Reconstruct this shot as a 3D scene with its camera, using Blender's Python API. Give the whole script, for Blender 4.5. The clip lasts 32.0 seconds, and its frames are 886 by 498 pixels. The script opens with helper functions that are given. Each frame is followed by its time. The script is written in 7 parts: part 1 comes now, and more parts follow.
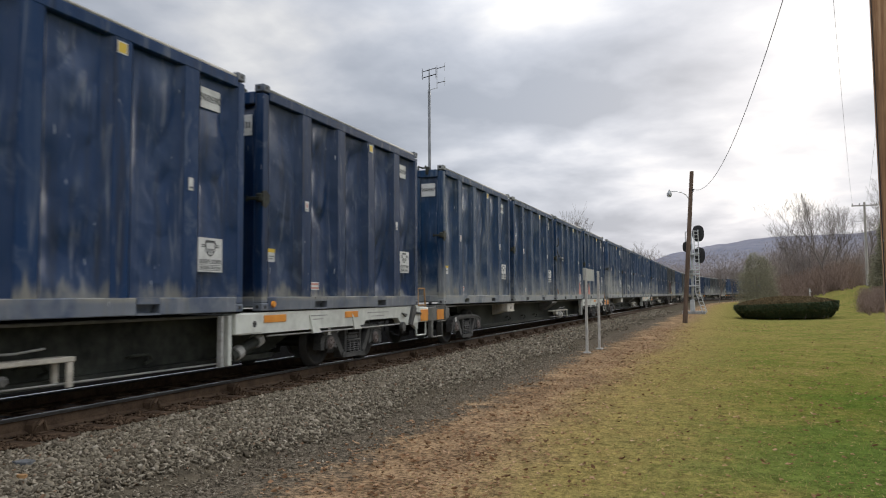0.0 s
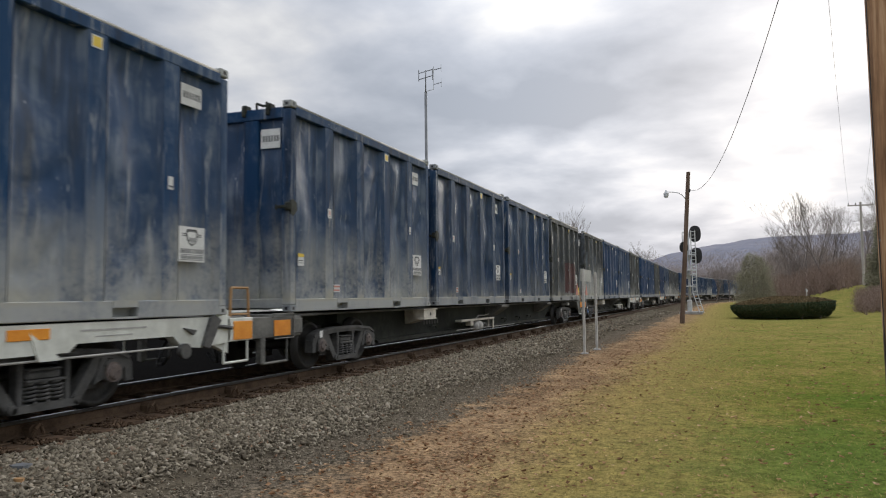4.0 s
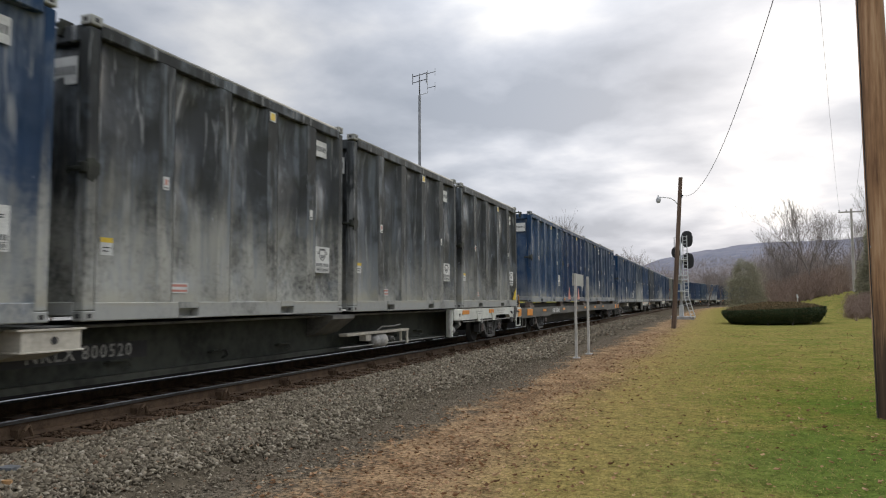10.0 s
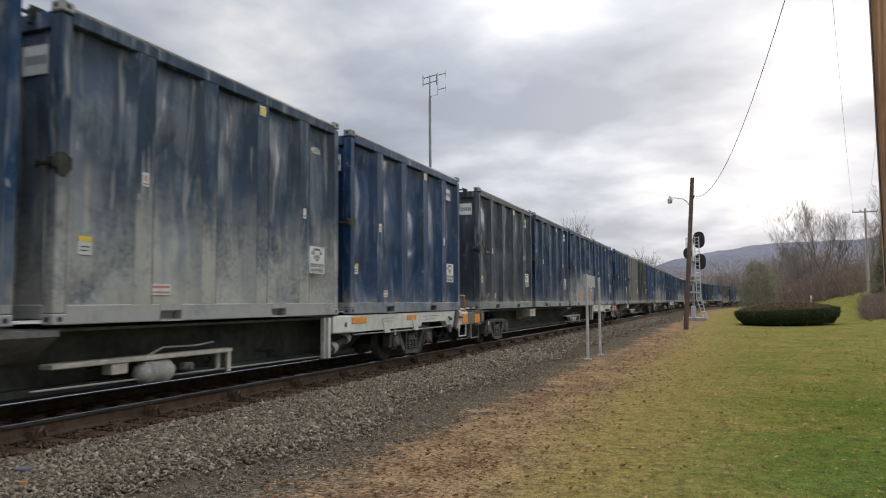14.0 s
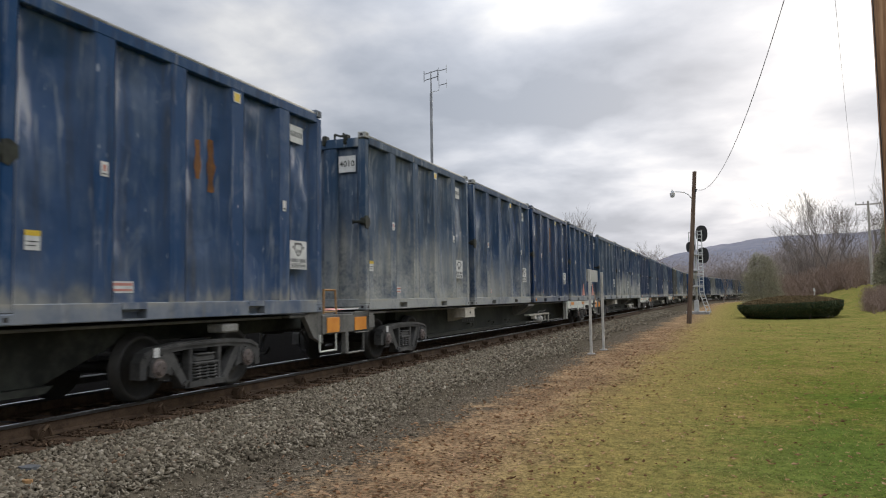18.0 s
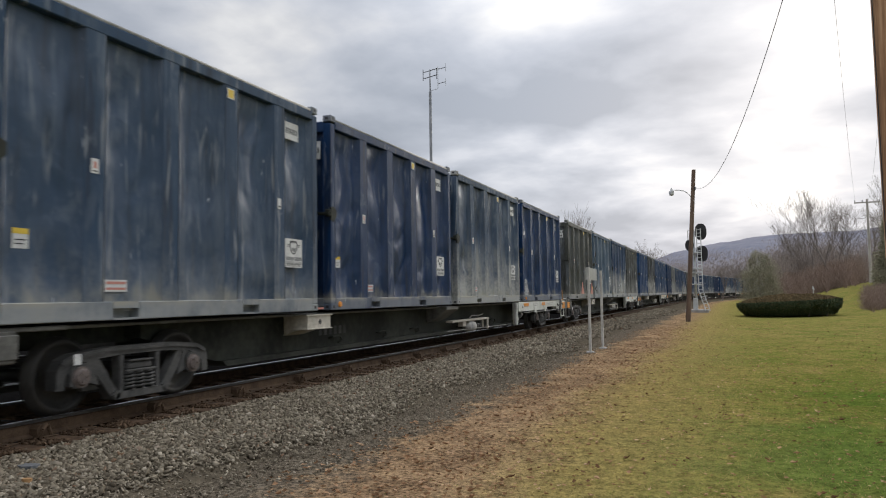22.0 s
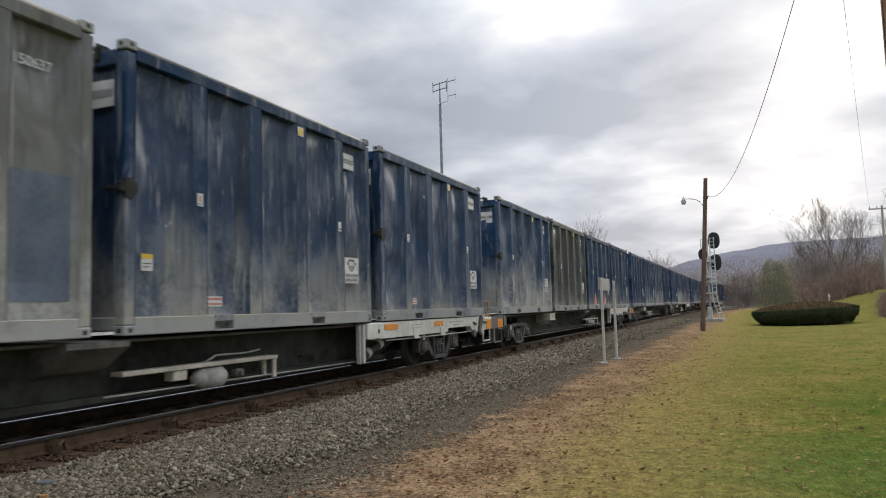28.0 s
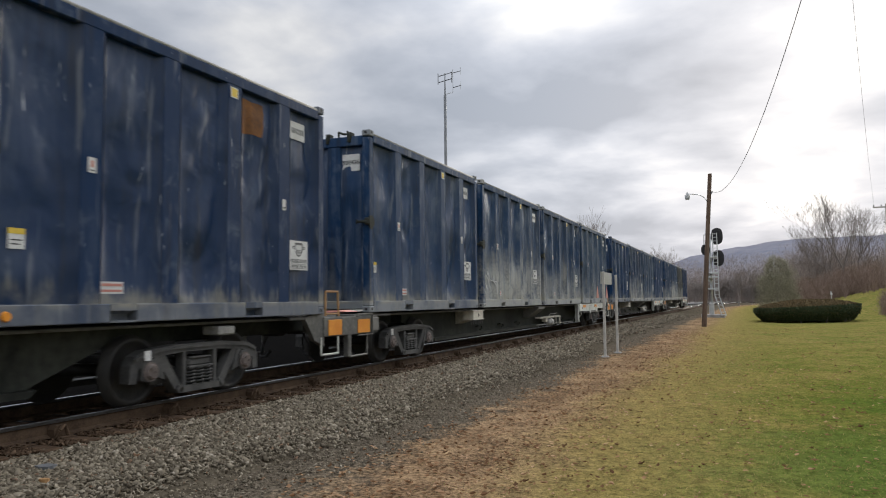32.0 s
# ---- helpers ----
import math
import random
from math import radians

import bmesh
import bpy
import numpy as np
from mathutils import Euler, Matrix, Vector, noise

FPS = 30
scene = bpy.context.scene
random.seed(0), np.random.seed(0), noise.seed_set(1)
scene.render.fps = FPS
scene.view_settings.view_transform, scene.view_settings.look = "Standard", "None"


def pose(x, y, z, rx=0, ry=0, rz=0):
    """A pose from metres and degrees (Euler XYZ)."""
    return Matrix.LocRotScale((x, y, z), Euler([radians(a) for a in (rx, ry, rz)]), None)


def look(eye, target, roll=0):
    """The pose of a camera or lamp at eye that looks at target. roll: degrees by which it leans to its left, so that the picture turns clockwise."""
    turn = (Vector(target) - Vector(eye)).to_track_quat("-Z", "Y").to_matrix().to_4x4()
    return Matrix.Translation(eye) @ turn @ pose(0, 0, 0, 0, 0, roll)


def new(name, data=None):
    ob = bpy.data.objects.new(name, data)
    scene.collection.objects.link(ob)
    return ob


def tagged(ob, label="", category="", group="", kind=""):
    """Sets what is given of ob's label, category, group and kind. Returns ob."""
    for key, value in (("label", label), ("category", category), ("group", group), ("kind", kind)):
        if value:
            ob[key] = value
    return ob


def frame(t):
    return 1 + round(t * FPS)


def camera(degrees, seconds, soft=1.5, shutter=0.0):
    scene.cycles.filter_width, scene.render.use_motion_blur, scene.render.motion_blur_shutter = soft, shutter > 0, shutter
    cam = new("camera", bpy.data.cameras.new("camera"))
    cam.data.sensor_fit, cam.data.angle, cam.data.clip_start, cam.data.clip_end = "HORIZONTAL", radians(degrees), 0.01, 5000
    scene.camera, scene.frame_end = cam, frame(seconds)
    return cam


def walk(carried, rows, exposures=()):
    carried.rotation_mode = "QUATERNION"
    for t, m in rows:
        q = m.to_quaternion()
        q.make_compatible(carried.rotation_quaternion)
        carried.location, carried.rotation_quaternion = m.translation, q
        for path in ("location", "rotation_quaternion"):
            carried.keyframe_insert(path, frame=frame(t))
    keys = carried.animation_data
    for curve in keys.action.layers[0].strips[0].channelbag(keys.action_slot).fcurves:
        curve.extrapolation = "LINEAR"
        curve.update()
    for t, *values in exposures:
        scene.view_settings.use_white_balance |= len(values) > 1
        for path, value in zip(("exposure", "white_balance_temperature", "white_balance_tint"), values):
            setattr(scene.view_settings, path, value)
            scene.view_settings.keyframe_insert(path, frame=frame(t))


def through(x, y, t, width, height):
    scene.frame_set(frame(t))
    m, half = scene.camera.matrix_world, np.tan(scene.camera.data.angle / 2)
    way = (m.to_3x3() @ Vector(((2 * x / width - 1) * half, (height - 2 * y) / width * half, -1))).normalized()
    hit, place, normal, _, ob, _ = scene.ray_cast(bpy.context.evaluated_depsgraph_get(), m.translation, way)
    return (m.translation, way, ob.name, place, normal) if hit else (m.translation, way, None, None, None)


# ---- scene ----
# The camera stands by the track on the lawn, held by a steady but living hand: seconds, turn, tilt, lean in degrees.
EYE = (7.137, 0.0, 1.277)
PATH = [
    (0, -20.78, 3.54, -0.35), (0.5, -20.80, 3.54, -0.35), (1, -20.78, 3.51, -0.34), (1.5, -20.79, 3.48, -0.42), (2, -20.77, 3.53, -0.57),
    (2.5, -20.73, 3.55, -0.49), (3, -20.66, 3.56, -0.74), (3.5, -20.61, 3.59, -0.65), (5.5, -20.52, 3.82, -0.55), (6, -20.53, 3.87, -0.47),
    (6.5, -20.53, 3.85, -0.23), (7, -20.43, 3.86, -0.44), (7.5, -20.47, 3.68, -0.37), (8, -20.52, 3.60, -0.46), (8.5, -20.44, 3.46, -0.22),
    (9, -19.88, 3.61, -0.22), (9.5, -19.84, 3.84, -0.10), (10, -20.00, 3.91, -0.23), (10.5, -20.26, 3.93, -0.28), (11, -20.45, 3.93, -0.15),
    (11.5, -20.54, 3.96, -0.21), (12, -20.52, 3.98, -0.19), (12.5, -20.54, 4.03, -0.30), (13, -20.60, 4.07, -0.27), (13.5, -20.77, 4.06, -0.26),
    (14, -20.83, 4.03, -0.35), (14.5, -20.88, 3.98, -0.44), (16.5, -21.01, 3.71, -0.57), (17, -21.01, 3.71, -0.59), (17.5, -21.02, 3.72, -0.63),
    (18, -21.02, 3.71, -0.79), (18.5, -20.97, 3.68, -0.72), (19, -20.95, 3.65, -0.74), (19.5, -20.98, 3.71, -0.71), (20, -21.00, 3.72, -0.69),
    (20.5, -21.01, 3.73, -0.74), (21, -21.01, 3.72, -0.77), (21.5, -21.03, 3.66, -0.83), (22, -20.96, 3.59, -0.84), (22.5, -20.98, 3.57, -0.87),
    (23, -21.06, 3.59, -0.77), (23.5, -21.10, 3.64, -0.84), (24, -21.17, 3.64, -0.85), (24.5, -21.28, 3.61, -0.92), (25, -21.30, 3.53, -0.99),
    (25.5, -21.26, 3.48, -0.45), (27.5, -20.90, 4.24, -1.23), (28, -21.85, 4.53, -1.50), (28.5, -22.08, 4.58, -1.07), (29, -22.14, 4.59, -1.08),
    (29.5, -22.27, 4.53, -1.02), (30, -22.41, 4.45, -0.95), (30.5, -22.43, 4.39, -0.93), (31, -22.30, 4.25, -0.78), (31.5, -22.29, 4.09, -0.86),
    (32, -22.06, 3.88, -0.58)]
cam = camera(61.29, 32.0, soft=1.1, shutter=0.1)
walk(cam, [(t, pose(*EYE, 90 + tilt, 0, -turn) @ pose(0, 0, 0, 0, 0, lean)) for t, turn, tilt, lean in PATH])

# ---- world, sun ----
SUN_AZ, SUN_EL = radians(4), radians(18)   # azimuth from +Y towards +X


CLOUDS = ((-16, 22.5, 5, 2.4, 0.15), (-12, 12.5, 12, 3.0, -0.06), (-10, 7.6, 8, 1.5, 0.10), (-13, 3.8, 7, 1.7, -0.15), (5, 10, 5, 4, 0.06),
          # first two: unseen bright sky behind the camera, added to light the container ends
          (-150, 25, 50, 25, 0.10), (150, 25, 45, 25, 0.06), (-36, 21, 7, 4, 0.04), (-27, 14, 6, 5, -0.06), (6, 20, 7, 4, 0.03), (-4, 13.6, 9, 2.2, -0.13), (-12.5, 19.8, 3.5, 1.9, 0.10), (6.5, 16, 3, 2.4, 0.09), (-3, 20.5, 6, 2, 0.05), (-30, 15, 7, 3, -0.03), (-3, 9.0, 6, 1.8, 0.07), (8, 8, 4, 3, 0.03))


def make_world():
    w = bpy.data.worlds.new("overcast_sky")
    w.use_nodes = True
    nt = w.node_tree
    nt.nodes.clear()
    n, l = nt.nodes.new, nt.links.new
    out, bg = n("ShaderNodeOutputWorld"), n("ShaderNodeBackground")
    sky = n("ShaderNodeTexSky")
    sky.sky_type, sky.sun_disc = "NISHITA", False
    sky.sun_elevation, sky.sun_rotation = SUN_EL, SUN_AZ
    sky.dust_density, sky.air_density = 3.0, 1.5
    tc = n("ShaderNodeTexCoord")
    sep = n("ShaderNodeSeparateXYZ")
    l(tc.outputs["Generated"], sep.inputs[0])
    # a flat cloud deck: direction / (height + a little)
    up = n("ShaderNodeMath"); up.operation = "MAXIMUM"; up.inputs[1].default_value = 0.0
    l(sep.outputs["Z"], up.inputs[0])
    lift = n("ShaderNodeMath"); lift.operation = "ADD"; lift.inputs[1].default_value = 0.20
    l(up.outputs[0], lift.inputs[0])
    div = n("ShaderNodeVectorMath"); div.operation = "DIVIDE"
    comb = n("ShaderNodeCombineXYZ")
    for a in "XYZ":
        l(lift.outputs[0], comb.inputs[a])
    l(tc.outputs["Generated"], div.inputs[0]); l(comb.outputs[0], div.inputs[1])
    flat = n("ShaderNodeMapping"); flat.inputs["Scale"].default_value = (1, 1, 0)
    flat.inputs["Location"].default_value = (3.1, 0.9, 0)
    l(div.outputs[0], flat.inputs["Vector"])
    big = n("ShaderNodeTexNoise"); big.inputs["Scale"].default_value = 1.7
    big.inputs["Detail"].default_value = 9; big.inputs["Roughness"].default_value = 0.50; big.inputs["Distortion"].default_value = 0.15
    l(flat.outputs[0], big.inputs["Vector"])
    ramp = n("ShaderNodeValToRGB")
    e = ramp.color_ramp.elements
    e[0].position, e[0].color = 0.36, (0.37, 0.413, 0.492, 1)
    e[1].position, e[1].color = 0.70, (0.97, 0.975, 0.985, 1)
    for at, c in ((0.47, (0.497, 0.538, 0.62)), (0.56, (0.638, 0.67, 0.742)), (0.63, (0.785, 0.80, 0.84))):
        e.new(at).color = (*c, 1)
    # broad thin and thick places of the deck: azimuth, elevation, their half widths in degrees, and how much thinner
    az = n("ShaderNodeMath"); az.operation = "ARCTAN2"
    l(sep.outputs["X"], az.inputs[0]); l(sep.outputs["Y"], az.inputs[1])
    el = n("ShaderNodeMath"); el.operation = "ARCSINE"
    l(sep.outputs["Z"], el.inputs[0])
    fac = big.outputs["Fac"]
    for a0, e0, sa, se, amp in CLOUDS:
        terms = []
        for src, c, wd in ((az, a0, sa), (el, e0, se)):
            m = n("ShaderNodeMath"); m.operation = "MULTIPLY_ADD"
            m.inputs[1].default_value, m.inputs[2].default_value = 1 / radians(wd), -c / wd
            l(src.outputs[0], m.inputs[0])
            sq = n("ShaderNodeMath"); sq.operation = "MULTIPLY"
            l(m.outputs[0], sq.inputs[0]); l(m.outputs[0], sq.inputs[1])
            terms.append(sq.outputs[0])
        both = n("ShaderNodeMath"); both.operation = "ADD"
        l(terms[0], both.inputs[0]); l(terms[1], both.inputs[1])
        fall = n("ShaderNodeMath"); fall.operation = "POWER"; fall.inputs[0].default_value = math.exp(-0.5)
        l(both.outputs[0], fall.inputs[1])
        put = n("ShaderNodeMath"); put.operation = "MULTIPLY_ADD"; put.inputs[1].default_value = amp
        l(fall.outputs[0], put.inputs[0]); l(fac, put.inputs[2])
        fac = put.outputs[0]
    l(fac, ramp.inputs[0])
    # brightening round the hidden sun
    sun_dir = (math.sin(SUN_AZ) * math.cos(SUN_EL), math.cos(SUN_AZ) * math.cos(SUN_EL), math.sin(SUN_EL))
    dot = n("ShaderNodeVectorMath"); dot.operation = "DOT_PRODUCT"; dot.inputs[1].default_value = sun_dir
    l(tc.outputs["Generated"], dot.inputs[0])
    glow = n("ShaderNodeMapRange"); glow.interpolation_type = "SMOOTHSTEP"
    for k, v in zip(("From Min", "From Max", "To Min", "To Max"), (0.80, 0.995, 0.0, 0.34)):
        glow.inputs[k].default_value = v
    l(dot.outputs["Value"], glow.inputs["Value"])
    # pale band at the horizon
    hz = n("ShaderNodeMapRange")
    for k, v in zip(("From Min", "From Max", "To Min", "To Max"), (0.02, 0.14, 0.03, 0.0)):
        hz.inputs[k].default_value = v
    l(sep.outputs["Z"], hz.inputs["Value"])
    add = n("ShaderNodeMath"); add.operation = "ADD"
    l(glow.outputs[0], add.inputs[0]); l(hz.outputs[0], add.inputs[1])
    gain = n("ShaderNodeVectorMath"); gain.operation = "SCALE"
    l(ramp.outputs[0], gain.inputs[0])
    one = n("ShaderNodeMath"); one.operation = "ADD"; one.inputs[1].default_value = 0.84
    l(one.outputs[0], gain.inputs["Scale"])
    # an overcast dome is brighter overhead than at the horizon
    dome = n("ShaderNodeMapRange")
    for k, v in zip(("From Min", "From Max", "To Min", "To Max"), (0.35, 1.0, 0.0, 2.2)):
        dome.inputs[k].default_value = v
    l(sep.outputs["Z"], dome.inputs["Value"])
    add2 = n("ShaderNodeMath"); add2.operation = "ADD"
    l(add.outputs[0], add2.inputs[0]); l(dome.outputs[0], add2.inputs[1])
    l(add2.outputs[0], one.inputs[0])
    skyw = n("ShaderNodeVectorMath"); skyw.operation = "SCALE"; skyw.inputs["Scale"].default_value = 0.003
    l(sky.outputs[0], skyw.inputs[0])
    total = n("ShaderNodeVectorMath"); total.operation = "ADD"
    l(gain.outputs[0], total.inputs[0]); l(skyw.outputs[0], total.inputs[1])
    l(total.outputs[0], bg.inputs["Color"])
    bg.inputs["Strength"].default_value = 1.0
    l(bg.outputs[0], out.inputs[0])
    scene.world = w
    sun = new("sun", bpy.data.lights.new("sun", "SUN"))
    sun.data.energy, sun.data.angle, sun.data.color = 1.6, radians(25), (1.0, 0.94, 0.83)
    d = Vector(sun_dir)
    sun.matrix_world = look(d * 50, (0, 0, 0))


make_world()
scene.view_settings.exposure = 0.0

# ---- materials ----
def material(name):
    m = bpy.data.materials.new(name)
    m.use_nodes = True
    nt = m.node_tree
    return m, nt, nt.nodes["Principled BSDF"]


def node(nt, kind, inputs=None, **attrs):
    nd = nt.nodes.new(kind)
    if "operation" in attrs:
        nd.operation = attrs["operation"]
    if "data_type" in attrs:
        nd.data_type = attrs["data_type"]
    if "blend_type" in attrs:
        nd.blend_type = attrs["blend_type"]
    for k, v in (inputs or {}).items():
        if isinstance(v, bpy.types.NodeSocket):
            nt.links.new(v, nd.inputs[k])
        else:
            nd.inputs[k].default_value = v
    return nd


def noise_tex(nt, vec, scale, detail=4, rough=0.55, distort=0.0):
    return node(nt, "ShaderNodeTexNoise", {"Vector": vec, "Scale": scale, "Detail": detail, "Roughness": rough, "Distortion": distort}).outputs["Fac"]


def ramp(nt, fac, stops):
    r = nt.nodes.new("ShaderNodeValToRGB")
    els = r.color_ramp.elements
    els[0].position, els[0].color = stops[0][0], (*stops[0][1], 1)
    els[1].position, els[1].color = stops[-1][0], (*stops[-1][1], 1)
    for p, c in stops[1:-1]:
        els.new(p).color = (*c, 1)
    nt.links.new(fac, r.inputs[0])
    return r.outputs[0]


def step(nt, value, lo, hi, a=0.0, b=1.0):
    nd = node(nt, "ShaderNodeMapRange", {"Value": value, "From Min": lo, "From Max": hi, "To Min": a, "To Max": b})
    nd.interpolation_type = "SMOOTHSTEP"
    return nd.outputs[0]


def calc(nt, op, a, b=0.0, c=0.0):
    nd = nt.nodes.new("ShaderNodeMath")
    nd.operation = op
    for i, v in enumerate((a, b, c)):
        if isinstance(v, bpy.types.NodeSocket):
            nt.links.new(v, nd.inputs[i])
        else:
            nd.inputs[i].default_value = v
    return nd.outputs[0]


def mix(nt, fac, a, b, blend="MIX"):
    nd = nt.nodes.new("ShaderNodeMixRGB")
    nd.blend_type = blend
    for k, v in zip(("Fac", "Color1", "Color2"), (fac, a, b)):
        if isinstance(v, bpy.types.NodeSocket):
            nt.links.new(v, nd.inputs[k])
        elif k == "Fac":
            nd.inputs[k].default_value = v
        else:
            nd.inputs[k].default_value = (*v, 1)
    return nd.outputs[0]


def shape_coords(nt, scale=(1, 1, 1), shift_by_random=True):
    tc = nt.nodes.new("ShaderNodeTexCoord")
    vec = tc.outputs["Object"]
    if shift_by_random:
        oi = nt.nodes.new("ShaderNodeObjectInfo")
        sh = calc(nt, "MULTIPLY", oi.outputs["Random"], 37.0)
        cb = node(nt, "ShaderNodeCombineXYZ", {"X": sh, "Y": sh, "Z": 0.0})
        vec = node(nt, "ShaderNodeVectorMath", {0: vec, 1: cb.outputs[0]}, operation="ADD").outputs[0]
    if scale != (1, 1, 1):
        vec = node(nt, "ShaderNodeVectorMath", {0: vec, 1: scale}, operation="MULTIPLY").outputs[0]
    return vec


def bump(nt, bsdf, height, strength=0.3, distance=0.02):
    b = node(nt, "ShaderNodeBump", {"Height": height, "Strength": strength, "Distance": distance})
    nt.links.new(b.outputs[0], bsdf.inputs["Normal"])


def worn(name, colour, colour2, rough=0.6, metal=0.0, scale=3.0, bump_strength=0.15, stretch=(1, 1, 1), spec=0.4):
    """A surface that shifts between two colours at two scales."""
    m, nt, b = material(name)
    v = shape_coords(nt, stretch)
    a, c = noise_tex(nt, v, scale, 5), noise_tex(nt, v, scale * 9, 3)
    f = calc(nt, "MULTIPLY_ADD", c, 0.45, calc(nt, "MULTIPLY", a, 0.6))
    nt.links.new(mix(nt, step(nt, f, 0.36, 0.70), colour, colour2), b.inputs["Base Color"])
    b.inputs["Metallic"].default_value = metal
    b.inputs["Specular IOR Level"].default_value = spec
    nt.links.new(step(nt, c, 0.3, 0.7, rough - 0.1, rough + 0.12), b.inputs["Roughness"])
    bump(nt, b, f, bump_strength, 0.01)
    return m


def container_paint(name, dents):
    """Old container paint: the object's own colour, faded in streaks, chalky road dust from below, scrapes and rust.
    The object's colour is the paint, its alpha how thick the dust lies."""
    m, nt, b = material(name)
    oi = nt.nodes.new("ShaderNodeObjectInfo")
    tc = nt.nodes.new("ShaderNodeTexCoord")
    sh = calc(nt, "MULTIPLY", oi.outputs["Random"], 61.0)
    cb = node(nt, "ShaderNodeCombineXYZ", {"X": sh, "Y": sh, "Z": sh})
    v = node(nt, "ShaderNodeVectorMath", {0: tc.outputs["Object"], 1: cb.outputs[0]}, operation="ADD").outputs[0]
    z = node(nt, "ShaderNodeSeparateXYZ", {0: tc.outputs["Object"]}).outputs["Z"]
    streak_v = node(nt, "ShaderNodeVectorMath", {0: v, 1: (5.0, 5.0, 0.45)}, operation="MULTIPLY").outputs[0]
    streaks = noise_tex(nt, streak_v, 1.0, 6, 0.65)
    cloud = noise_tex(nt, v, 0.9, 5, 0.6)
    grain = noise_tex(nt, v, 14.0, 4, 0.6)
    dust = oi.outputs["Alpha"]
    # faded, chalky paint
    fade = calc(nt, "MULTIPLY", step(nt, cloud, 0.38, 0.70), calc(nt, "MULTIPLY_ADD", dust, 0.30, 0.02))
    grey = mix(nt, 0.55, oi.outputs["Color"], (0.20, 0.215, 0.235))
    col = mix(nt, fade, oi.outputs["Color"], grey)
    # dark streaks of soot and water
    col = mix(nt, calc(nt, "MULTIPLY", step(nt, streaks, 0.50, 0.68), 0.55), col, (0.022, 0.024, 0.030))
    # pale dust that splashes up from the wheels and hangs in streaks
    reach = calc(nt, "MULTIPLY_ADD", dust, 1.75, -0.15)
    level = calc(nt, "SUBTRACT", reach, z)
    edge = calc(nt, "MULTIPLY_ADD", streaks, 2.4, calc(nt, "MULTIPLY_ADD", cloud, 0.9, -1.65))
    fall = step(nt, calc(nt, "ADD", level, edge), -0.4, 1.1)
    speck = step(nt, calc(nt, "MULTIPLY_ADD", grain, 0.35, calc(nt, "MULTIPLY", cloud, 0.65)), 0.28, 0.58)
    amount = calc(nt, "MULTIPLY", calc(nt, "MULTIPLY", fall, speck), calc(nt, "MULTIPLY", calc(nt, "POWER", dust, 1.5), 0.95))
    col = mix(nt, amount, col, (0.42, 0.415, 0.37))
    # a thin veil of dust all over the soiled ones
    veil = calc(nt, "MULTIPLY", calc(nt, "MULTIPLY", step(nt, streaks, 0.54, 0.38), step(nt, cloud, 0.44, 0.58)), calc(nt, "MULTIPLY", dust, 0.46))
    col = mix(nt, veil, col, (0.24, 0.275, 0.31))
    # scrapes to bright primer, rust at the edges of dents
    sv = node(nt, "ShaderNodeVectorMath", {0: v, 1: (8.0, 8.0, 1.5)}, operation="MULTIPLY").outputs[0]
    scr = noise_tex(nt, sv, 1.5, 3, 0.5, 1.0)
    col = mix(nt, calc(nt, "MULTIPLY", step(nt, scr, 0.725, 0.78), 0.7), col, (0.56, 0.59, 0.62))
    fine = noise_tex(nt, node(nt, "ShaderNodeVectorMath", {0: v, 1: (24.0, 24.0, 3.6)}, operation="MULTIPLY").outputs[0], 1.0, 2, 0.5)
    col = mix(nt, calc(nt, "MULTIPLY", step(nt, fine, 0.745, 0.79), 0.65), col, (0.52, 0.55, 0.59))
    # soft pale smudges rubbed by other boxes
    rub = noise_tex(nt, node(nt, "ShaderNodeVectorMath", {0: v, 1: (2.4, 2.4, 1.5)}, operation="MULTIPLY").outputs[0], 1.0, 5, 0.62, 0.8)
    col = mix(nt, calc(nt, "MULTIPLY", step(nt, rub, 0.55, 0.74), 0.38), col, (0.155, 0.185, 0.225))
    # pale vertical scuffs of the loader's arms
    scuff_v = node(nt, "ShaderNodeVectorMath", {0: v, 1: (7.0, 7.0, 0.8)}, operation="MULTIPLY").outputs[0]
    scuff = noise_tex(nt, scuff_v, 1.0, 4, 0.6, 0.6)
    col = mix(nt, calc(nt, "MULTIPLY", step(nt, scuff, 0.57, 0.72), calc(nt, "MULTIPLY_ADD", dust, 0.50, 0.20)), col, (0.36, 0.37, 0.37))
    # the bottom rail is caked with pale dust, scuffed bare in places
    caked = calc(nt, "MULTIPLY", step(nt, calc(nt, "MULTIPLY_ADD", grain, 0.03, z), 0.222, 0.242, 1.0, 0.0), step(nt, cloud, 0.30, 0.55, 0.35, 1.0))
    col = mix(nt, calc(nt, "MULTIPLY", caked, calc(nt, "MULTIPLY_ADD", dust, 0.40, 0.34)), col, (0.36, 0.365, 0.345))
    # ochre grit that settles on and above the bottom rail
    grit = step(nt, calc(nt, "ADD", z, calc(nt, "MULTIPLY_ADD", streaks, 0.9, -0.45)), 0.20, 0.42, 1.0, 0.0)
    grit = calc(nt, "MULTIPLY", calc(nt, "MULTIPLY", grit, step(nt, z, 0.13, 0.21)), step(nt, cloud, 0.40, 0.62))
    col = mix(nt, calc(nt, "MULTIPLY", grit, 0.55), col, (0.36, 0.33, 0.24))
    rust = noise_tex(nt, v, 2.3, 6, 0.7)
    col = mix(nt, calc(nt, "MULTIPLY", step(nt, rust, 0.70, 0.80), 0.7), col, (0.13, 0.055, 0.025))
    nt.links.new(col, b.inputs["Base Color"])
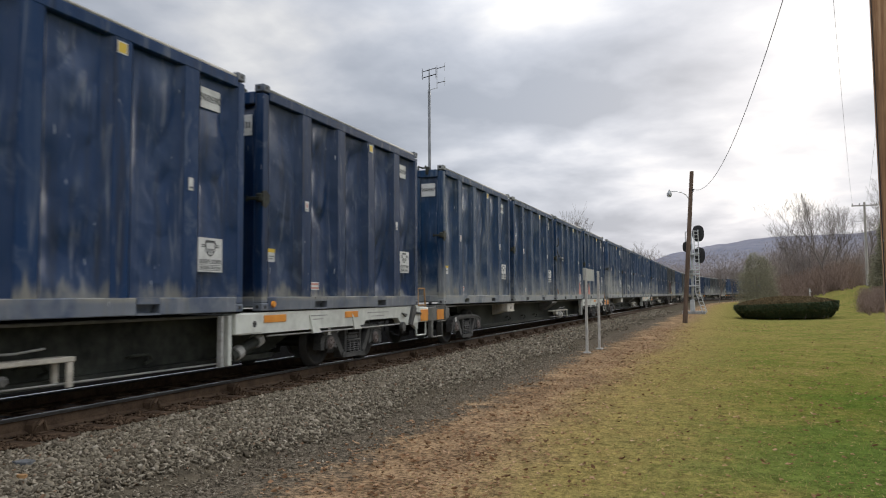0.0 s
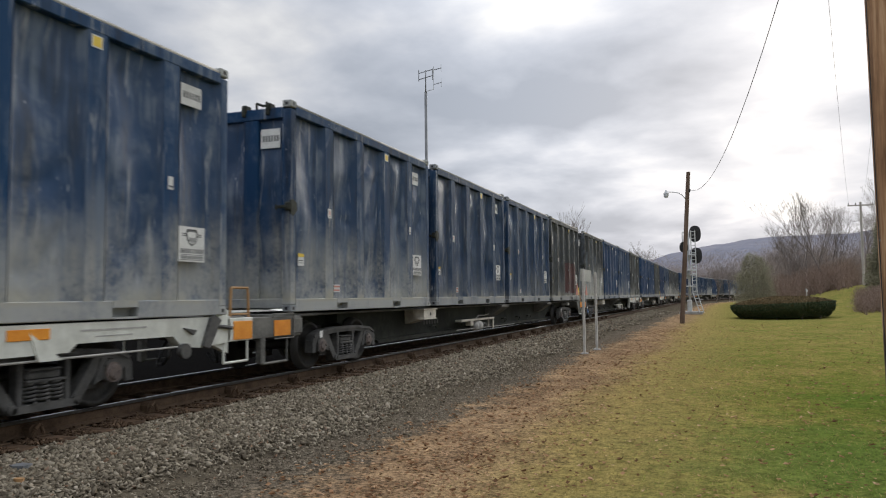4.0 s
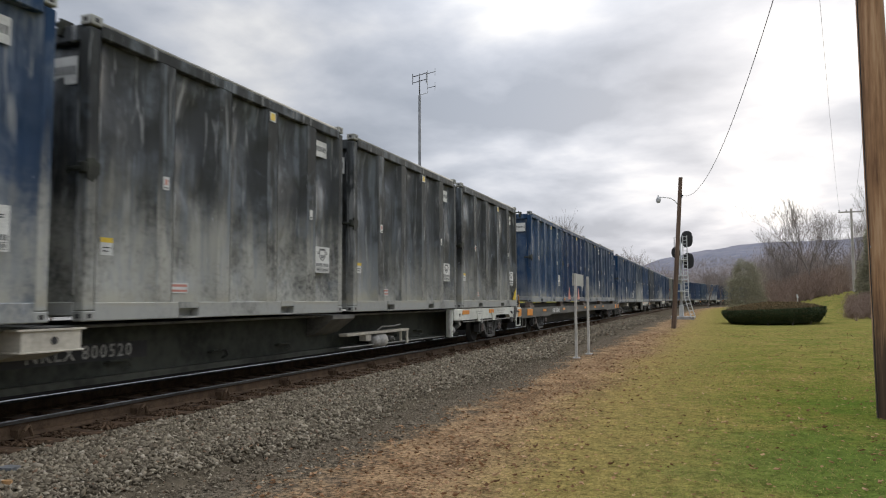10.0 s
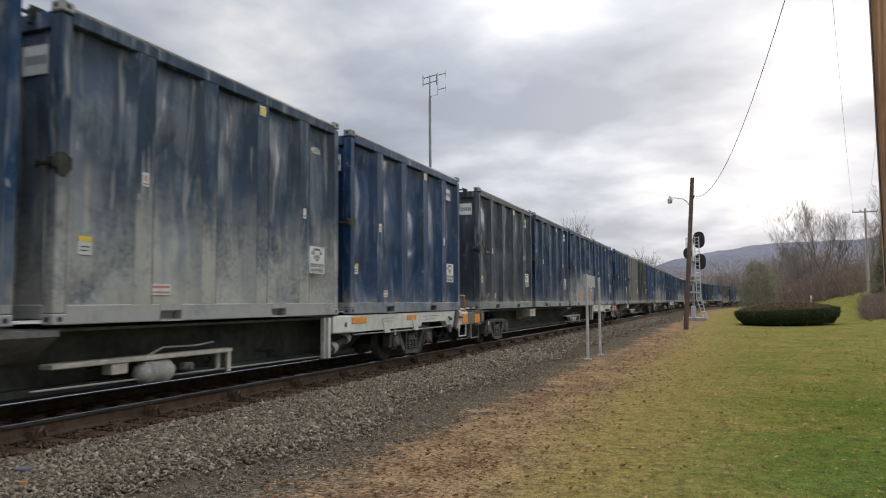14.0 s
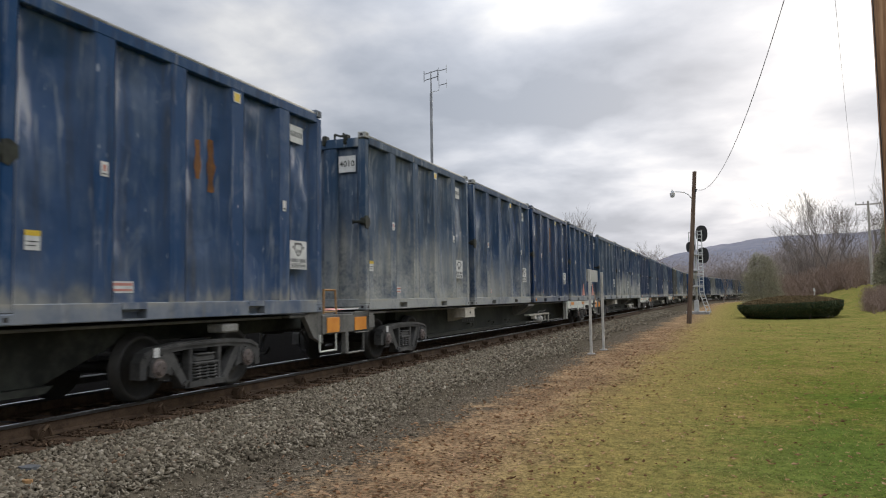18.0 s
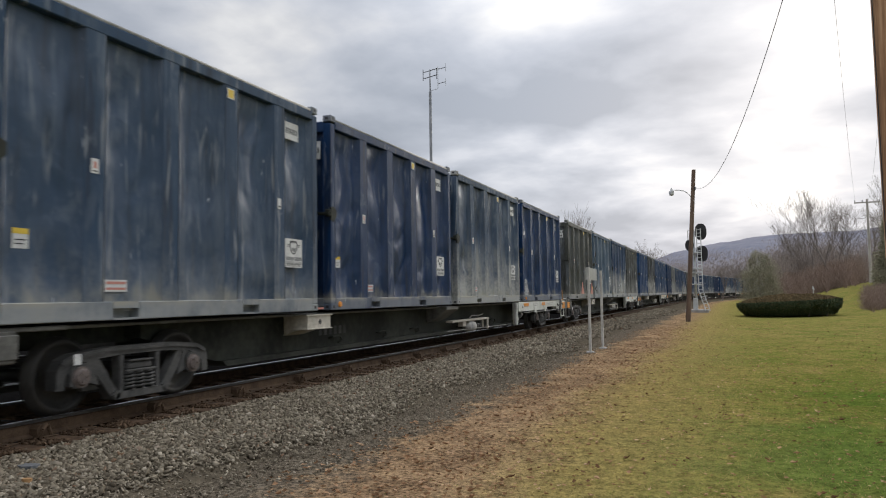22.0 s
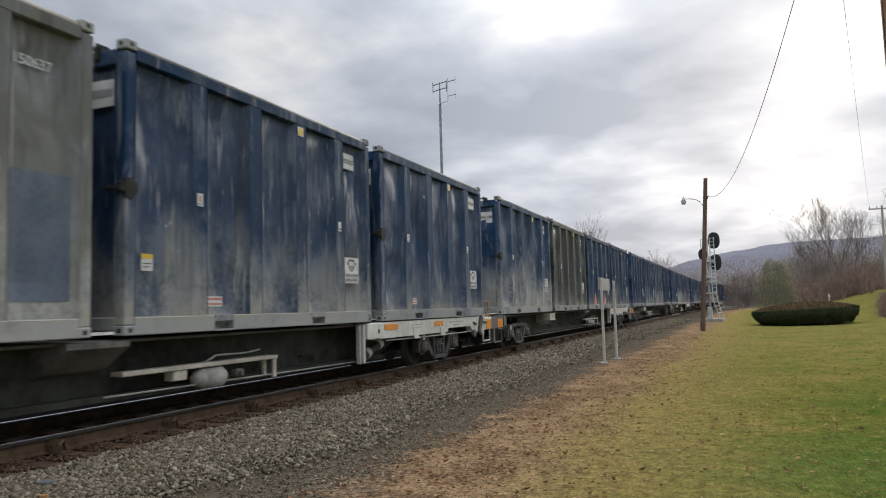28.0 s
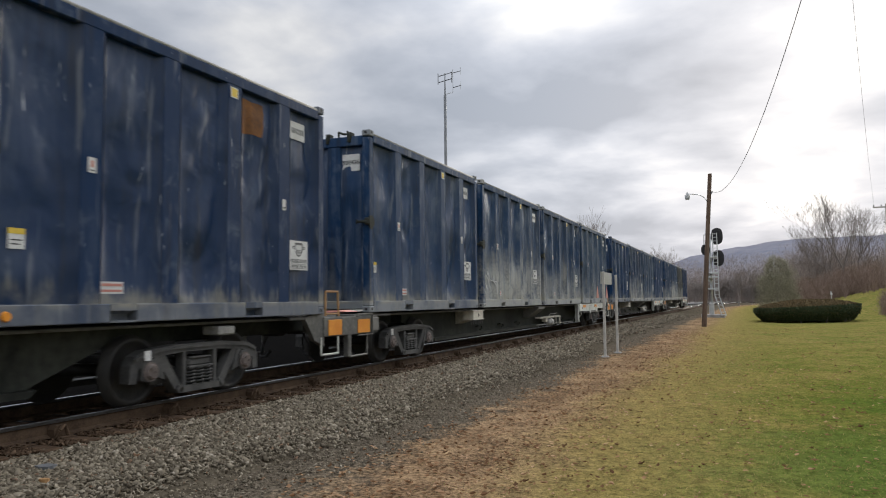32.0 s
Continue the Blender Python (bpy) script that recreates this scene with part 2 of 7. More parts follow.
    nt.links.new(calc(nt, "MULTIPLY_ADD", amount, 0.4, calc(nt, "MULTIPLY_ADD", dust, 0.16, calc(nt, "MULTIPLY_ADD", cloud, 0.2, 0.20 if dents > 0.5 else 0.46))), b.inputs["Roughness"])
    b.inputs["Specular IOR Level"].default_value = 0.42 if dents > 0.5 else 0.13
    soft = noise_tex(nt, v, 0.9, 2, 0.4)
    crease = noise_tex(nt, v, 2.6, 1, 0.4, 1.2)
    bump(nt, b, calc(nt, "ADD", calc(nt, "MULTIPLY_ADD", crease, 0.10, soft), calc(nt, "MULTIPLY", grain, 0.012)), 0.85, 0.15 * dents)
    return m


def pole_material():
    """Brown pole wood: long checks, a dark damp foot with a ragged upper edge."""
    m, nt, b = material("pole_wood")
    tc = nt.nodes.new("ShaderNodeTexCoord")
    v = tc.outputs["Object"]
    z = node(nt, "ShaderNodeSeparateXYZ", {0: v}).outputs["Z"]
    grainy = noise_tex(nt, node(nt, "ShaderNodeVectorMath", {0: v, 1: (16.0, 16.0, 0.7)}, operation="MULTIPLY").outputs[0], 1.0, 6, 0.65)
    blot = noise_tex(nt, node(nt, "ShaderNodeVectorMath", {0: v, 1: (4.0, 4.0, 0.9)}, operation="MULTIPLY").outputs[0], 1.0, 5, 0.6)
    col = ramp(nt, calc(nt, "MULTIPLY_ADD", grainy, 0.6, calc(nt, "MULTIPLY", blot, 0.4)), [(0.34, (0.115, 0.056, 0.027)), (0.5, (0.30, 0.162, 0.080)), (0.66, (0.50, 0.32, 0.185))])
    foot = step(nt, calc(nt, "ADD", z, calc(nt, "MULTIPLY_ADD", grainy, 2.4, calc(nt, "MULTIPLY_ADD", blot, 2.0, -2.2))), 0.3, 1.6, 0.85, 0.0)
    col = mix(nt, foot, col, (0.035, 0.024, 0.018))
    nt.links.new(col, b.inputs["Base Color"])
    b.inputs["Roughness"].default_value = 0.85
    bump(nt, b, grainy, 0.8, 0.02)
    return m


def ground_material():
    """Lawn, leaf-strewn verge and grey cinders in bands beside the track; fields beyond."""
    m, nt, b = material("ground_cover")
    tc = nt.nodes.new("ShaderNodeTexCoord")
    v = tc.outputs["Object"]
    band = node(nt, "ShaderNodeAttribute")
    band.attribute_name = "band"
    x = band.outputs["Fac"]      # metres from the near rail to the lawn's side
    big, mid, fine = noise_tex(nt, v, 0.25, 5, 0.6), noise_tex(nt, v, 1.3, 5, 0.65), noise_tex(nt, v, 22.0, 3, 0.6)
    tiny = noise_tex(nt, v, 90.0, 2, 0.6)
    wob = calc(nt, "MULTIPLY_ADD", mid, 1.6, calc(nt, "MULTIPLY_ADD", big, 1.6, -1.6))
    xw = calc(nt, "ADD", x, wob)
    cinder = ramp(nt, calc(nt, "MULTIPLY_ADD", fine, 0.6, calc(nt, "MULTIPLY", tiny, 0.4)), [(0.34, (0.052, 0.042, 0.031)), (0.52, (0.128, 0.105, 0.077)), (0.68, (0.25, 0.21, 0.16))])
    verge = ramp(nt, calc(nt, "MULTIPLY_ADD", fine, 0.5, calc(nt, "MULTIPLY", mid, 0.5)), [(0.36, (0.10, 0.064, 0.039)), (0.5, (0.265, 0.174, 0.101)), (0.64, (0.46, 0.315, 0.178))])
    lawn_f = calc(nt, "MULTIPLY_ADD", big, 0.45, calc(nt, "MULTIPLY_ADD", mid, 0.37, calc(nt, "MULTIPLY", fine, 0.18)))
    sp = node(nt, "ShaderNodeSeparateXYZ", {0: v})
    lawn_f = calc(nt, "SUBTRACT", lawn_f, step(nt, sp.outputs["X"], 7.5, 11.0, 0.0, 0.03))
    lawn = ramp(nt, lawn_f, [(0.36, (0.068, 0.128, 0.017)), (0.485, (0.146, 0.153, 0.031)), (0.60, (0.260, 0.202, 0.065))])
    dx = calc(nt, "DIVIDE", calc(nt, "SUBTRACT", sp.outputs["X"], 8.9), 2.6)
    dy = calc(nt, "DIVIDE", calc(nt, "SUBTRACT", sp.outputs["Y"], 8.4), 2.9)
    off = calc(nt, "SQRT", calc(nt, "ADD", calc(nt, "MULTIPLY", dx, dx), calc(nt, "MULTIPLY", dy, dy)))
    lush = step(nt, calc(nt, "ADD", off, calc(nt, "MULTIPLY_ADD", mid, 2.4, -1.2)), 0.25, 1.45, 0.85, 0.0)
    lawn = mix(nt, lush, lawn, (0.072, 0.128, 0.024))
    lawn = mix(nt, calc(nt, "MULTIPLY", step(nt, sp.outputs["Y"], 13.0, 34.0), step(nt, mid, 0.40, 0.60, 0.25, 0.65)), lawn, (0.245, 0.205, 0.070))
    straw = mix(nt, step(nt, calc(nt, "ADD", xw, calc(nt, "MULTIPLY", fine, 0.8)), 5.2, 8.6, 0.85, 0.10), lawn, (0.300, 0.220, 0.088))
    col = mix(nt, step(nt, calc(nt, "ADD", xw, calc(nt, "MULTIPLY", fine, 0.9)), 3.55, 4.25), cinder, verge)
    col = mix(nt, step(nt, calc(nt, "ADD", xw, calc(nt, "MULTIPLY", fine, 1.2)), 4.9, 6.4), col, straw)
    # single tufts, lighter and darker
    col = mix(nt, 0.75, col, ramp(nt, calc(nt, "MULTIPLY_ADD", tiny, 0.5, calc(nt, "MULTIPLY", fine, 0.5)), [(0.38, (0.22, 0.24, 0.22)), (0.50, (0.95, 0.95, 0.95)), (0.62, (1.0, 1.0, 1.0))]), "MULTIPLY")
    tuft = calc(nt, "MULTIPLY_ADD", noise_tex(nt, v, 6.5, 3, 0.6), 0.55, calc(nt, "MULTIPLY", noise_tex(nt, v, 30.0, 2, 0.6), 0.45))
    col = mix(nt, step(nt, x, 3.6, 5.0), col, mix(nt, 0.8, col, ramp(nt, tuft, [(0.38, (0.52, 0.52, 0.50)), (0.50, (1.0, 1.0, 1.0)), (0.62, (1.45, 1.42, 1.35))]), "MULTIPLY"))
    # beyond the track: shade under the train painted as near-black ground, then a pale gravel yard
    under_shade = ramp(nt, fine, [(0.3, (0.003, 0.003, 0.003)), (0.7, (0.010, 0.0095, 0.009))])
    yard = ramp(nt, calc(nt, "MULTIPLY_ADD", fine, 0.5, calc(nt, "MULTIPLY", mid, 0.5)), [(0.3, (0.22, 0.21, 0.195)), (0.7, (0.38, 0.37, 0.345))])
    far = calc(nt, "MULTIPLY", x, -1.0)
    side = mix(nt, step(nt, calc(nt, "ADD", far, wob), 16.5, 18.5), under_shade, yard)
    side = mix(nt, step(nt, calc(nt, "ADD", far, wob), 150.0, 165.0), side, lawn)
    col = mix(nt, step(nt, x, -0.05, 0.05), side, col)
    nt.links.new(col, b.inputs["Base Color"])
    b.inputs["Roughness"].default_value = 1.0
    b.inputs["Specular IOR Level"].default_value = 0.0
    bump(nt, b, calc(nt, "MULTIPLY_ADD", tiny, 0.5, fine), 0.9, 0.03)
    return m


PAINT = container_paint("container_frame_paint", 0.12)
SHEET_PAINT = container_paint("container_sheet_paint", 1.0)
GROUND = ground_material()
# oil stain and the shade under the train, put into one near-black colour
SHADED_BALLAST = worn("oily_shaded_ballast", (0.005, 0.005, 0.005), (0.020, 0.018, 0.016), 0.95, 0, 9.0, 0.6, spec=0.1)
SHOULDER = worn("ballast_dirt", (0.052, 0.043, 0.031), (0.135, 0.112, 0.080), 0.95, 0, 9.0, 0.7, spec=0.0)
RAIL_RUST = worn("rusty_rail_side", (0.056, 0.037, 0.024), (0.112, 0.075, 0.048), 0.9, 0, 6.0, spec=0.1)
RAIL_TOP = worn("polished_rail_head", (0.74, 0.74, 0.75), (0.88, 0.88, 0.89), 0.16, 1.0, 8.0, 0.02)
RAIL_HEAD = worn("dark_rail_head", (0.050, 0.048, 0.047), (0.12, 0.115, 0.11), 0.38, 0.7, 8.0, 0.03, (1, 0.2, 1))
TIE = worn("dirt_covered_tie_wood", (0.036, 0.023, 0.015), (0.100, 0.064, 0.040), 0.95, 0, 2.5, 0.5, (6, 1, 6), spec=0.1)
CAR_DARK = worn("grimy_dark_steel", (0.012, 0.0135, 0.011), (0.060, 0.064, 0.052), 0.75, 0, 0.8, spec=0.2)
CAR_GREY = worn("dusty_grey_steel", (0.065, 0.064, 0.057), (0.165, 0.160, 0.142), 0.7, 0, 2.0)
CAR_WHITE = worn("dirty_white_steel", (0.46, 0.465, 0.41), (0.66, 0.67, 0.60), 0.65, 0, 0.7)
BOGIE = worn("bogie_cast_steel", (0.028, 0.028, 0.027), (0.088, 0.086, 0.080), 0.7, 0, 3.0, 0.3)
CAP = worn("bearing_cap_steel", (0.085, 0.068, 0.060), (0.17, 0.135, 0.12), 0.65, 0, 5.0)
BLUE_CAP = worn("blue_cap_paint", (0.03, 0.08, 0.20), (0.09, 0.16, 0.30), 0.6, 0, 5.0)
WHEEL = worn("wheel_steel", (0.018, 0.0175, 0.016), (0.050, 0.047, 0.042), 0.6, 0.3, 2.0)
ORANGE = worn("orange_reflector", (0.62, 0.20, 0.01), (0.75, 0.30, 0.03), 0.45, 0, 4.0)
WHITE_LABEL = worn("white_label", (0.50, 0.50, 0.48), (0.68, 0.68, 0.65), 0.6, 0, 5.0)
BLACK_PRINT = worn("black_print", (0.02, 0.02, 0.02), (0.05, 0.05, 0.05), 0.6)
RED_STRAP = worn("red_strap", (0.20, 0.03, 0.035), (0.32, 0.06, 0.06), 0.7)
RED_PRINT = worn("red_print", (0.46, 0.17, 0.13), (0.55, 0.27, 0.22), 0.6)
YELLOW_PRINT = worn("yellow_print", (0.62, 0.42, 0.03), (0.72, 0.52, 0.07), 0.55)
RUSTY_ORANGE = worn("rusty_orange_paint", (0.26, 0.135, 0.05), (0.42, 0.25, 0.11), 0.7)
RUST_PATCH = worn("rust_patch", (0.10, 0.048, 0.022), (0.24, 0.105, 0.035), 0.85, 0, 3.0)
FAINT_PRINT = worn("faint_print", (0.10, 0.105, 0.11), (0.22, 0.22, 0.21), 0.6, 0, 6.0)
PALE_STEEL = worn("pale_dusty_steel", (0.24, 0.235, 0.215), (0.42, 0.41, 0.38), 0.7, 0, 2.5)
BEIGE_STEEL = worn("dirty_beige_steel", (0.36, 0.33, 0.27), (0.60, 0.56, 0.47), 0.7, 0, 1.6)
POST_STEEL = worn("weathered_post_steel", (0.36, 0.345, 0.315), (0.56, 0.54, 0.50), 0.65, 0, 3.0)
PLASTIC = worn("torn_plastic", (0.50, 0.49, 0.43), (0.72, 0.71, 0.66), 0.5, 0, 4.0, 0.4)
GALV = worn("galvanised_steel", (0.38, 0.39, 0.40), (0.56, 0.57, 0.57), 0.5, 0.35, 4.0)
POLE_WOOD = pole_material()
POLE_DARK = worn("dark_pole_wood", (0.075, 0.048, 0.034), (0.16, 0.11, 0.08), 0.9, 0, 2.0, 0.5, (5, 5, 0.4))
MAST_GREY = worn("weathered_mast", (0.10, 0.105, 0.11), (0.18, 0.185, 0.19), 0.6, 0.2, 4.0)
SIGNAL_BLACK = worn("signal_black", (0.012, 0.012, 0.013), (0.03, 0.03, 0.032), 0.6)
WIRE = worn("wire_black", (0.015, 0.015, 0.016), (0.03, 0.03, 0.03), 0.6)
BARK = worn("grey_bark", (0.14, 0.118, 0.105), (0.25, 0.215, 0.19), 0.95, 0, 3.0, 0.5, (3, 3, 0.6))
BRUSH = worn("bare_brush", (0.17, 0.118, 0.094), (0.27, 0.19, 0.15), 0.95, 0, 0.5)
# distance haze is put into the hill's base colour as a blue tint
HAZY_HILL = worn("hazy_wooded_hill", (0.165, 0.17, 0.205), (0.235, 0.225, 0.245), 1.0, 0, 0.006, 0.0, spec=0.0)
CONCRETE = worn("concrete", (0.25, 0.245, 0.23), (0.40, 0.39, 0.37), 0.9, 0, 3.0, 0.3)
BOARD = worn("weathered_board", (0.28, 0.28, 0.255), (0.42, 0.42, 0.385), 0.75, 0, 2.0)
PALE_POLE = worn("pale_pole_wood", (0.27, 0.25, 0.225), (0.44, 0.41, 0.37), 0.9, 0, 2.0, 0.4, (4, 4, 0.4))
LENS = worn("lamp_glass", (0.30, 0.31, 0.31), (0.42, 0.43, 0.43), 0.25, 0, 5.0)
HEDGE_CORE = worn("hedge_inside", (0.010, 0.012, 0.007), (0.03, 0.028, 0.015), 0.95, 0, 2.0)


def thin(nt, bsdf, share):
    """Lets light through a thin blade or leaf."""
    tr = nt.nodes.new("ShaderNodeBsdfTranslucent")
    nt.links.new(bsdf.inputs["Base Color"].links[0].from_socket, tr.inputs["Color"])
    mx = nt.nodes.new("ShaderNodeMixShader")
    mx.inputs[0].default_value = share
    nt.links.new(bsdf.outputs[0], mx.inputs[1])
    nt.links.new(tr.outputs[0], mx.inputs[2])
    nt.links.new(mx.outputs[0], nt.nodes["Material Output"].inputs["Surface"])


def island_mix(name, stops, rough=0.85, spec=0.2, through=0.0):
    """Each loose piece takes its own colour from the stops."""
    m, nt, b = material(name)
    g = nt.nodes.new("ShaderNodeNewGeometry")
    nt.links.new(ramp(nt, g.outputs["Random Per Island"], stops), b.inputs["Base Color"])
    b.inputs["Roughness"].default_value = rough
    b.inputs["Specular IOR Level"].default_value = spec
    if through:
        thin(nt, b, through)
    return m


STONE = island_mix("crushed_stone", [(0.0, (0.088, 0.072, 0.052)), (0.30, (0.150, 0.126, 0.091)), (0.70, (0.218, 0.186, 0.137)), (0.92, (0.30, 0.26, 0.195)), (0.97, (0.37, 0.325, 0.255)), (0.98, (0.16, 0.10, 0.065)), (1.0, (0.21, 0.135, 0.085))], 0.95, 0.05)
DIRT = island_mix("rusty_track_dirt", [(0.0, (0.048, 0.032, 0.021)), (0.6, (0.092, 0.061, 0.040)), (1.0, (0.15, 0.102, 0.068))], 1.0, 0.0)
LEAF = island_mix("dry_leaf", [(0.0, (0.105, 0.058, 0.032)), (0.35, (0.20, 0.110, 0.058)), (0.7, (0.34, 0.20, 0.112)), (1.0, (0.50, 0.34, 0.21))], 1.0, 0.0, 0.3)
HEDGE = island_mix("hedge_leaf", [(0.0, (0.014, 0.026, 0.012)), (0.5, (0.036, 0.055, 0.022)), (0.85, (0.068, 0.084, 0.034)), (1.0, (0.12, 0.088, 0.042))], 0.7)
NEEDLE = island_mix("evergreen_leaf", [(0.0, (0.19, 0.185, 0.125)), (0.5, (0.26, 0.25, 0.18)), (1.0, (0.33, 0.30, 0.22))], 0.95, 0.05, 0.5)
HEDGE_TOP = island_mix("browned_hedge_leaf", [(0.0, (0.05, 0.04, 0.018)), (0.5, (0.12, 0.085, 0.038)), (1.0, (0.20, 0.14, 0.07))], 0.85)
THICKET = island_mix("bare_thicket_twigs", [(0.0, (0.20, 0.165, 0.145)), (0.5, (0.28, 0.235, 0.205)), (1.0, (0.36, 0.30, 0.26))], 1.0, 0.0)
SCRUB = island_mix("reddish_scrub_twigs", [(0.0, (0.150, 0.103, 0.080)), (0.5, (0.225, 0.165, 0.132)), (1.0, (0.31, 0.24, 0.195))], 1.0, 0.0)
SILVER = worn("silver_paint", (0.38, 0.39, 0.39), (0.58, 0.59, 0.58), 0.5, 0, 3.0)
WOODS = worn("bare_woods", (0.16, 0.135, 0.12), (0.26, 0.225, 0.20), 0.95, 0, 0.05, 0.0)


def grass_material():
    m, nt, b = material("grass_blade")
    tc = nt.nodes.new("ShaderNodeTexCoord")
    g = nt.nodes.new("ShaderNodeNewGeometry")
    sep = node(nt, "ShaderNodeSeparateXYZ", {0: tc.outputs["Object"]})
    big, mid = noise_tex(nt, tc.outputs["Object"], 0.25, 5, 0.6), noise_tex(nt, tc.outputs["Object"], 1.3, 5, 0.65)
    dry = calc(nt, "ADD", step(nt, sep.outputs["X"], 4.8, 8.6, 0.95, 0.30), calc(nt, "MULTIPLY_ADD", mid, 0.7, calc(nt, "MULTIPLY_ADD", big, 0.9, -0.75)))
    pick = step(nt, calc(nt, "SUBTRACT", dry, g.outputs["Random Per Island"]), -0.25, 0.25)
    green = ramp(nt, g.outputs["Random Per Island"], [(0.0, (0.035, 0.078, 0.010)), (1.0, (0.20, 0.27, 0.045))])
    straw = ramp(nt, g.outputs["Random Per Island"], [(0.0, (0.44, 0.34, 0.15)), (1.0, (0.13, 0.095, 0.035))])
    nt.links.new(mix(nt, pick, green, straw), b.inputs["Base Color"])
    b.inputs["Roughness"].default_value = 0.7
    b.inputs["Specular IOR Level"].default_value = 0.06
    thin(nt, b, 0.5)
    return m


GRASS = grass_material()
MAROON = worn("maroon_paint", (0.060, 0.028, 0.028), (0.10, 0.05, 0.045), 0.6, 0, 2.0)
SLATE_PATCH = worn("slate_paint", (0.085, 0.115, 0.165), (0.15, 0.175, 0.205), 0.6, 0, 2.0)
PRIMER = worn("primer_paint", (0.30, 0.325, 0.325), (0.40, 0.42, 0.41), 0.65, 0, 2.0)
FLAT_SILL = worn("weathered_sill", (0.045, 0.045, 0.040), (0.125, 0.118, 0.10), 0.7, 0, 1.2, 0.2, (1, 0.6, 3))
RUST_GREY = worn("rust_stained_steel", (0.09, 0.066, 0.050), (0.18, 0.14, 0.115), 0.8, 0, 2.0)

# ---- mesh kit ----
class Kit:
    """Collects simple solids into one mesh."""

    def __init__(self):
        self.v, self.f, self.mi, self.m = [], [], [], 0

    def add(self, verts, faces):
        o = len(self.v)
        self.v += verts
        self.f += [tuple(i + o for i in fc) for fc in faces]
        self.mi += [self.m] * len(faces)
        return self

    def box(self, x0, x1, y0, y1, z0, z1, bev=0.0):
        if bev <= 0:
            return self.add([(x, y, z) for x in (x0, x1) for y in (y0, y1) for z in (z0, z1)],
                            [(0, 1, 3, 2), (4, 6, 7, 5), (0, 4, 5, 1), (2, 3, 7, 6), (0, 2, 6, 4), (1, 5, 7, 3)])
        b = min(bev, (x1 - x0) * 0.45, (y1 - y0) * 0.45, (z1 - z0) * 0.45)
        vs, idx = [], {}
        for sx in (0, 1):
            for sy in (0, 1):
                for sz in (0, 1):
                    X, Y, Z = (x0, x1)[sx], (y0, y1)[sy], (z0, z1)[sz]
                    xi, yi, zi = X + (b, -b)[sx], Y + (b, -b)[sy], Z + (b, -b)[sz]
                    for a, p in (("x", (X, yi, zi)), ("y", (xi, Y, zi)), ("z", (xi, yi, Z))):
                        idx[sx, sy, sz, a] = len(vs)
                        vs.append(p)
        fs = []
        for s in (0, 1):
            q = [(0, 0), (1, 0), (1, 1), (0, 1)]
            for axis in "xyz":
                loop = [idx[(s, i, j, "x") if axis == "x" else (i, s, j, "y") if axis == "y" else (i, j, s, "z")] for i, j in q]
                flip = (s == 0) if axis != "y" else (s == 1)
                fs.append(tuple(loop[::-1] if flip else loop))
            for s2 in (0, 1):
                for ax, (p, r) in (("z", "xy"), ("y", "xz"), ("x", "yz")):
                    def key(u, end):
                        if ax == "z": return (s, s2, end, u)
                        if ax == "y": return (s, end, s2, u)
                        return (end, s, s2, u)
                    fs.append((idx[key(p, 0)], idx[key(r, 0)], idx[key(r, 1)], idx[key(p, 1)]))
        for sx in (0, 1):
            for sy in (0, 1):
                for sz in (0, 1):
                    fs.append((idx[sx, sy, sz, "x"], idx[sx, sy, sz, "y"], idx[sx, sy, sz, "z"]))
        return self.add(vs, fs)

    def tube(self, a, b, r0, r1=None, n=10, caps=True):
        r1 = r0 if r1 is None else r1
        a, b = Vector(a), Vector(b)
        q = (b - a).to_track_quat("Z", "Y").to_matrix()
        vs = []
        for c, r in ((a, r0), (b, r1)):
            vs += [tuple(c + q @ Vector((r * math.cos(2 * math.pi * i / n), r * math.sin(2 * math.pi * i / n), 0))) for i in range(n)]
        fs = [(i, (i + 1) % n, n + (i + 1) % n, n + i) for i in range(n)]
        if caps:
            fs += [tuple(range(n))[::-1], tuple(range(n, 2 * n))]
        return self.add(vs, fs)

    def path(self, pts, r, n=6):
        for a, b in zip(pts, pts[1:]):
            self.tube(a, b, r, r, n)
        return self

    def prism(self, outline, axis, lo, hi):
        """An outline in the two other axes, drawn out along one axis."""
        n = len(outline)
        def put(p, h):
            u, w = p
            return (h, u, w) if axis == "x" else (u, h, w) if axis == "y" else (u, w, h)
        vs = [put(p, lo) for p in outline] + [put(p, hi) for p in outline]
        return self.add(vs, [(i, (i + 1) % n, n + (i + 1) % n, n + i) for i in range(n)] + [tuple(range(n))[::-1], tuple(range(n, 2 * n))])

    def grid(self, f, nu, nv):
        """A sheet of nu x nv cells from f(u, v), u and v from 0 to 1."""
        vs = [tuple(f(i / nu, j / nv)) for i in range(nu + 1) for j in range(nv + 1)]
        k = nv + 1
        return self.add(vs, [(i * k + j, (i + 1) * k + j, (i + 1) * k + j + 1, i * k + j + 1) for i in range(nu) for j in range(nv)])

    def mesh(self, name, *mats, smooth=False):
        me = bpy.data.meshes.new(name)
        me.from_pydata(self.v, [], self.f)
        for mt in mats:
            me.materials.append(mt)
        if len(mats) > 1:
            me.polygons.foreach_set("material_index", self.mi)
        bm = bmesh.new()
        bm.from_mesh(me)
        bmesh.ops.recalc_face_normals(bm, faces=bm.faces)
        bm.to_mesh(me)
        bm.free()
        if smooth:
            me.polygons.foreach_set("use_smooth", [True] * len(me.polygons))
        return me


MESHES = {}


def shared(key, make, *mats, smooth=False):
    if key not in MESHES:
        MESHES[key] = make().mesh(key.split("|")[0], *mats, smooth=smooth)
    return MESHES[key]


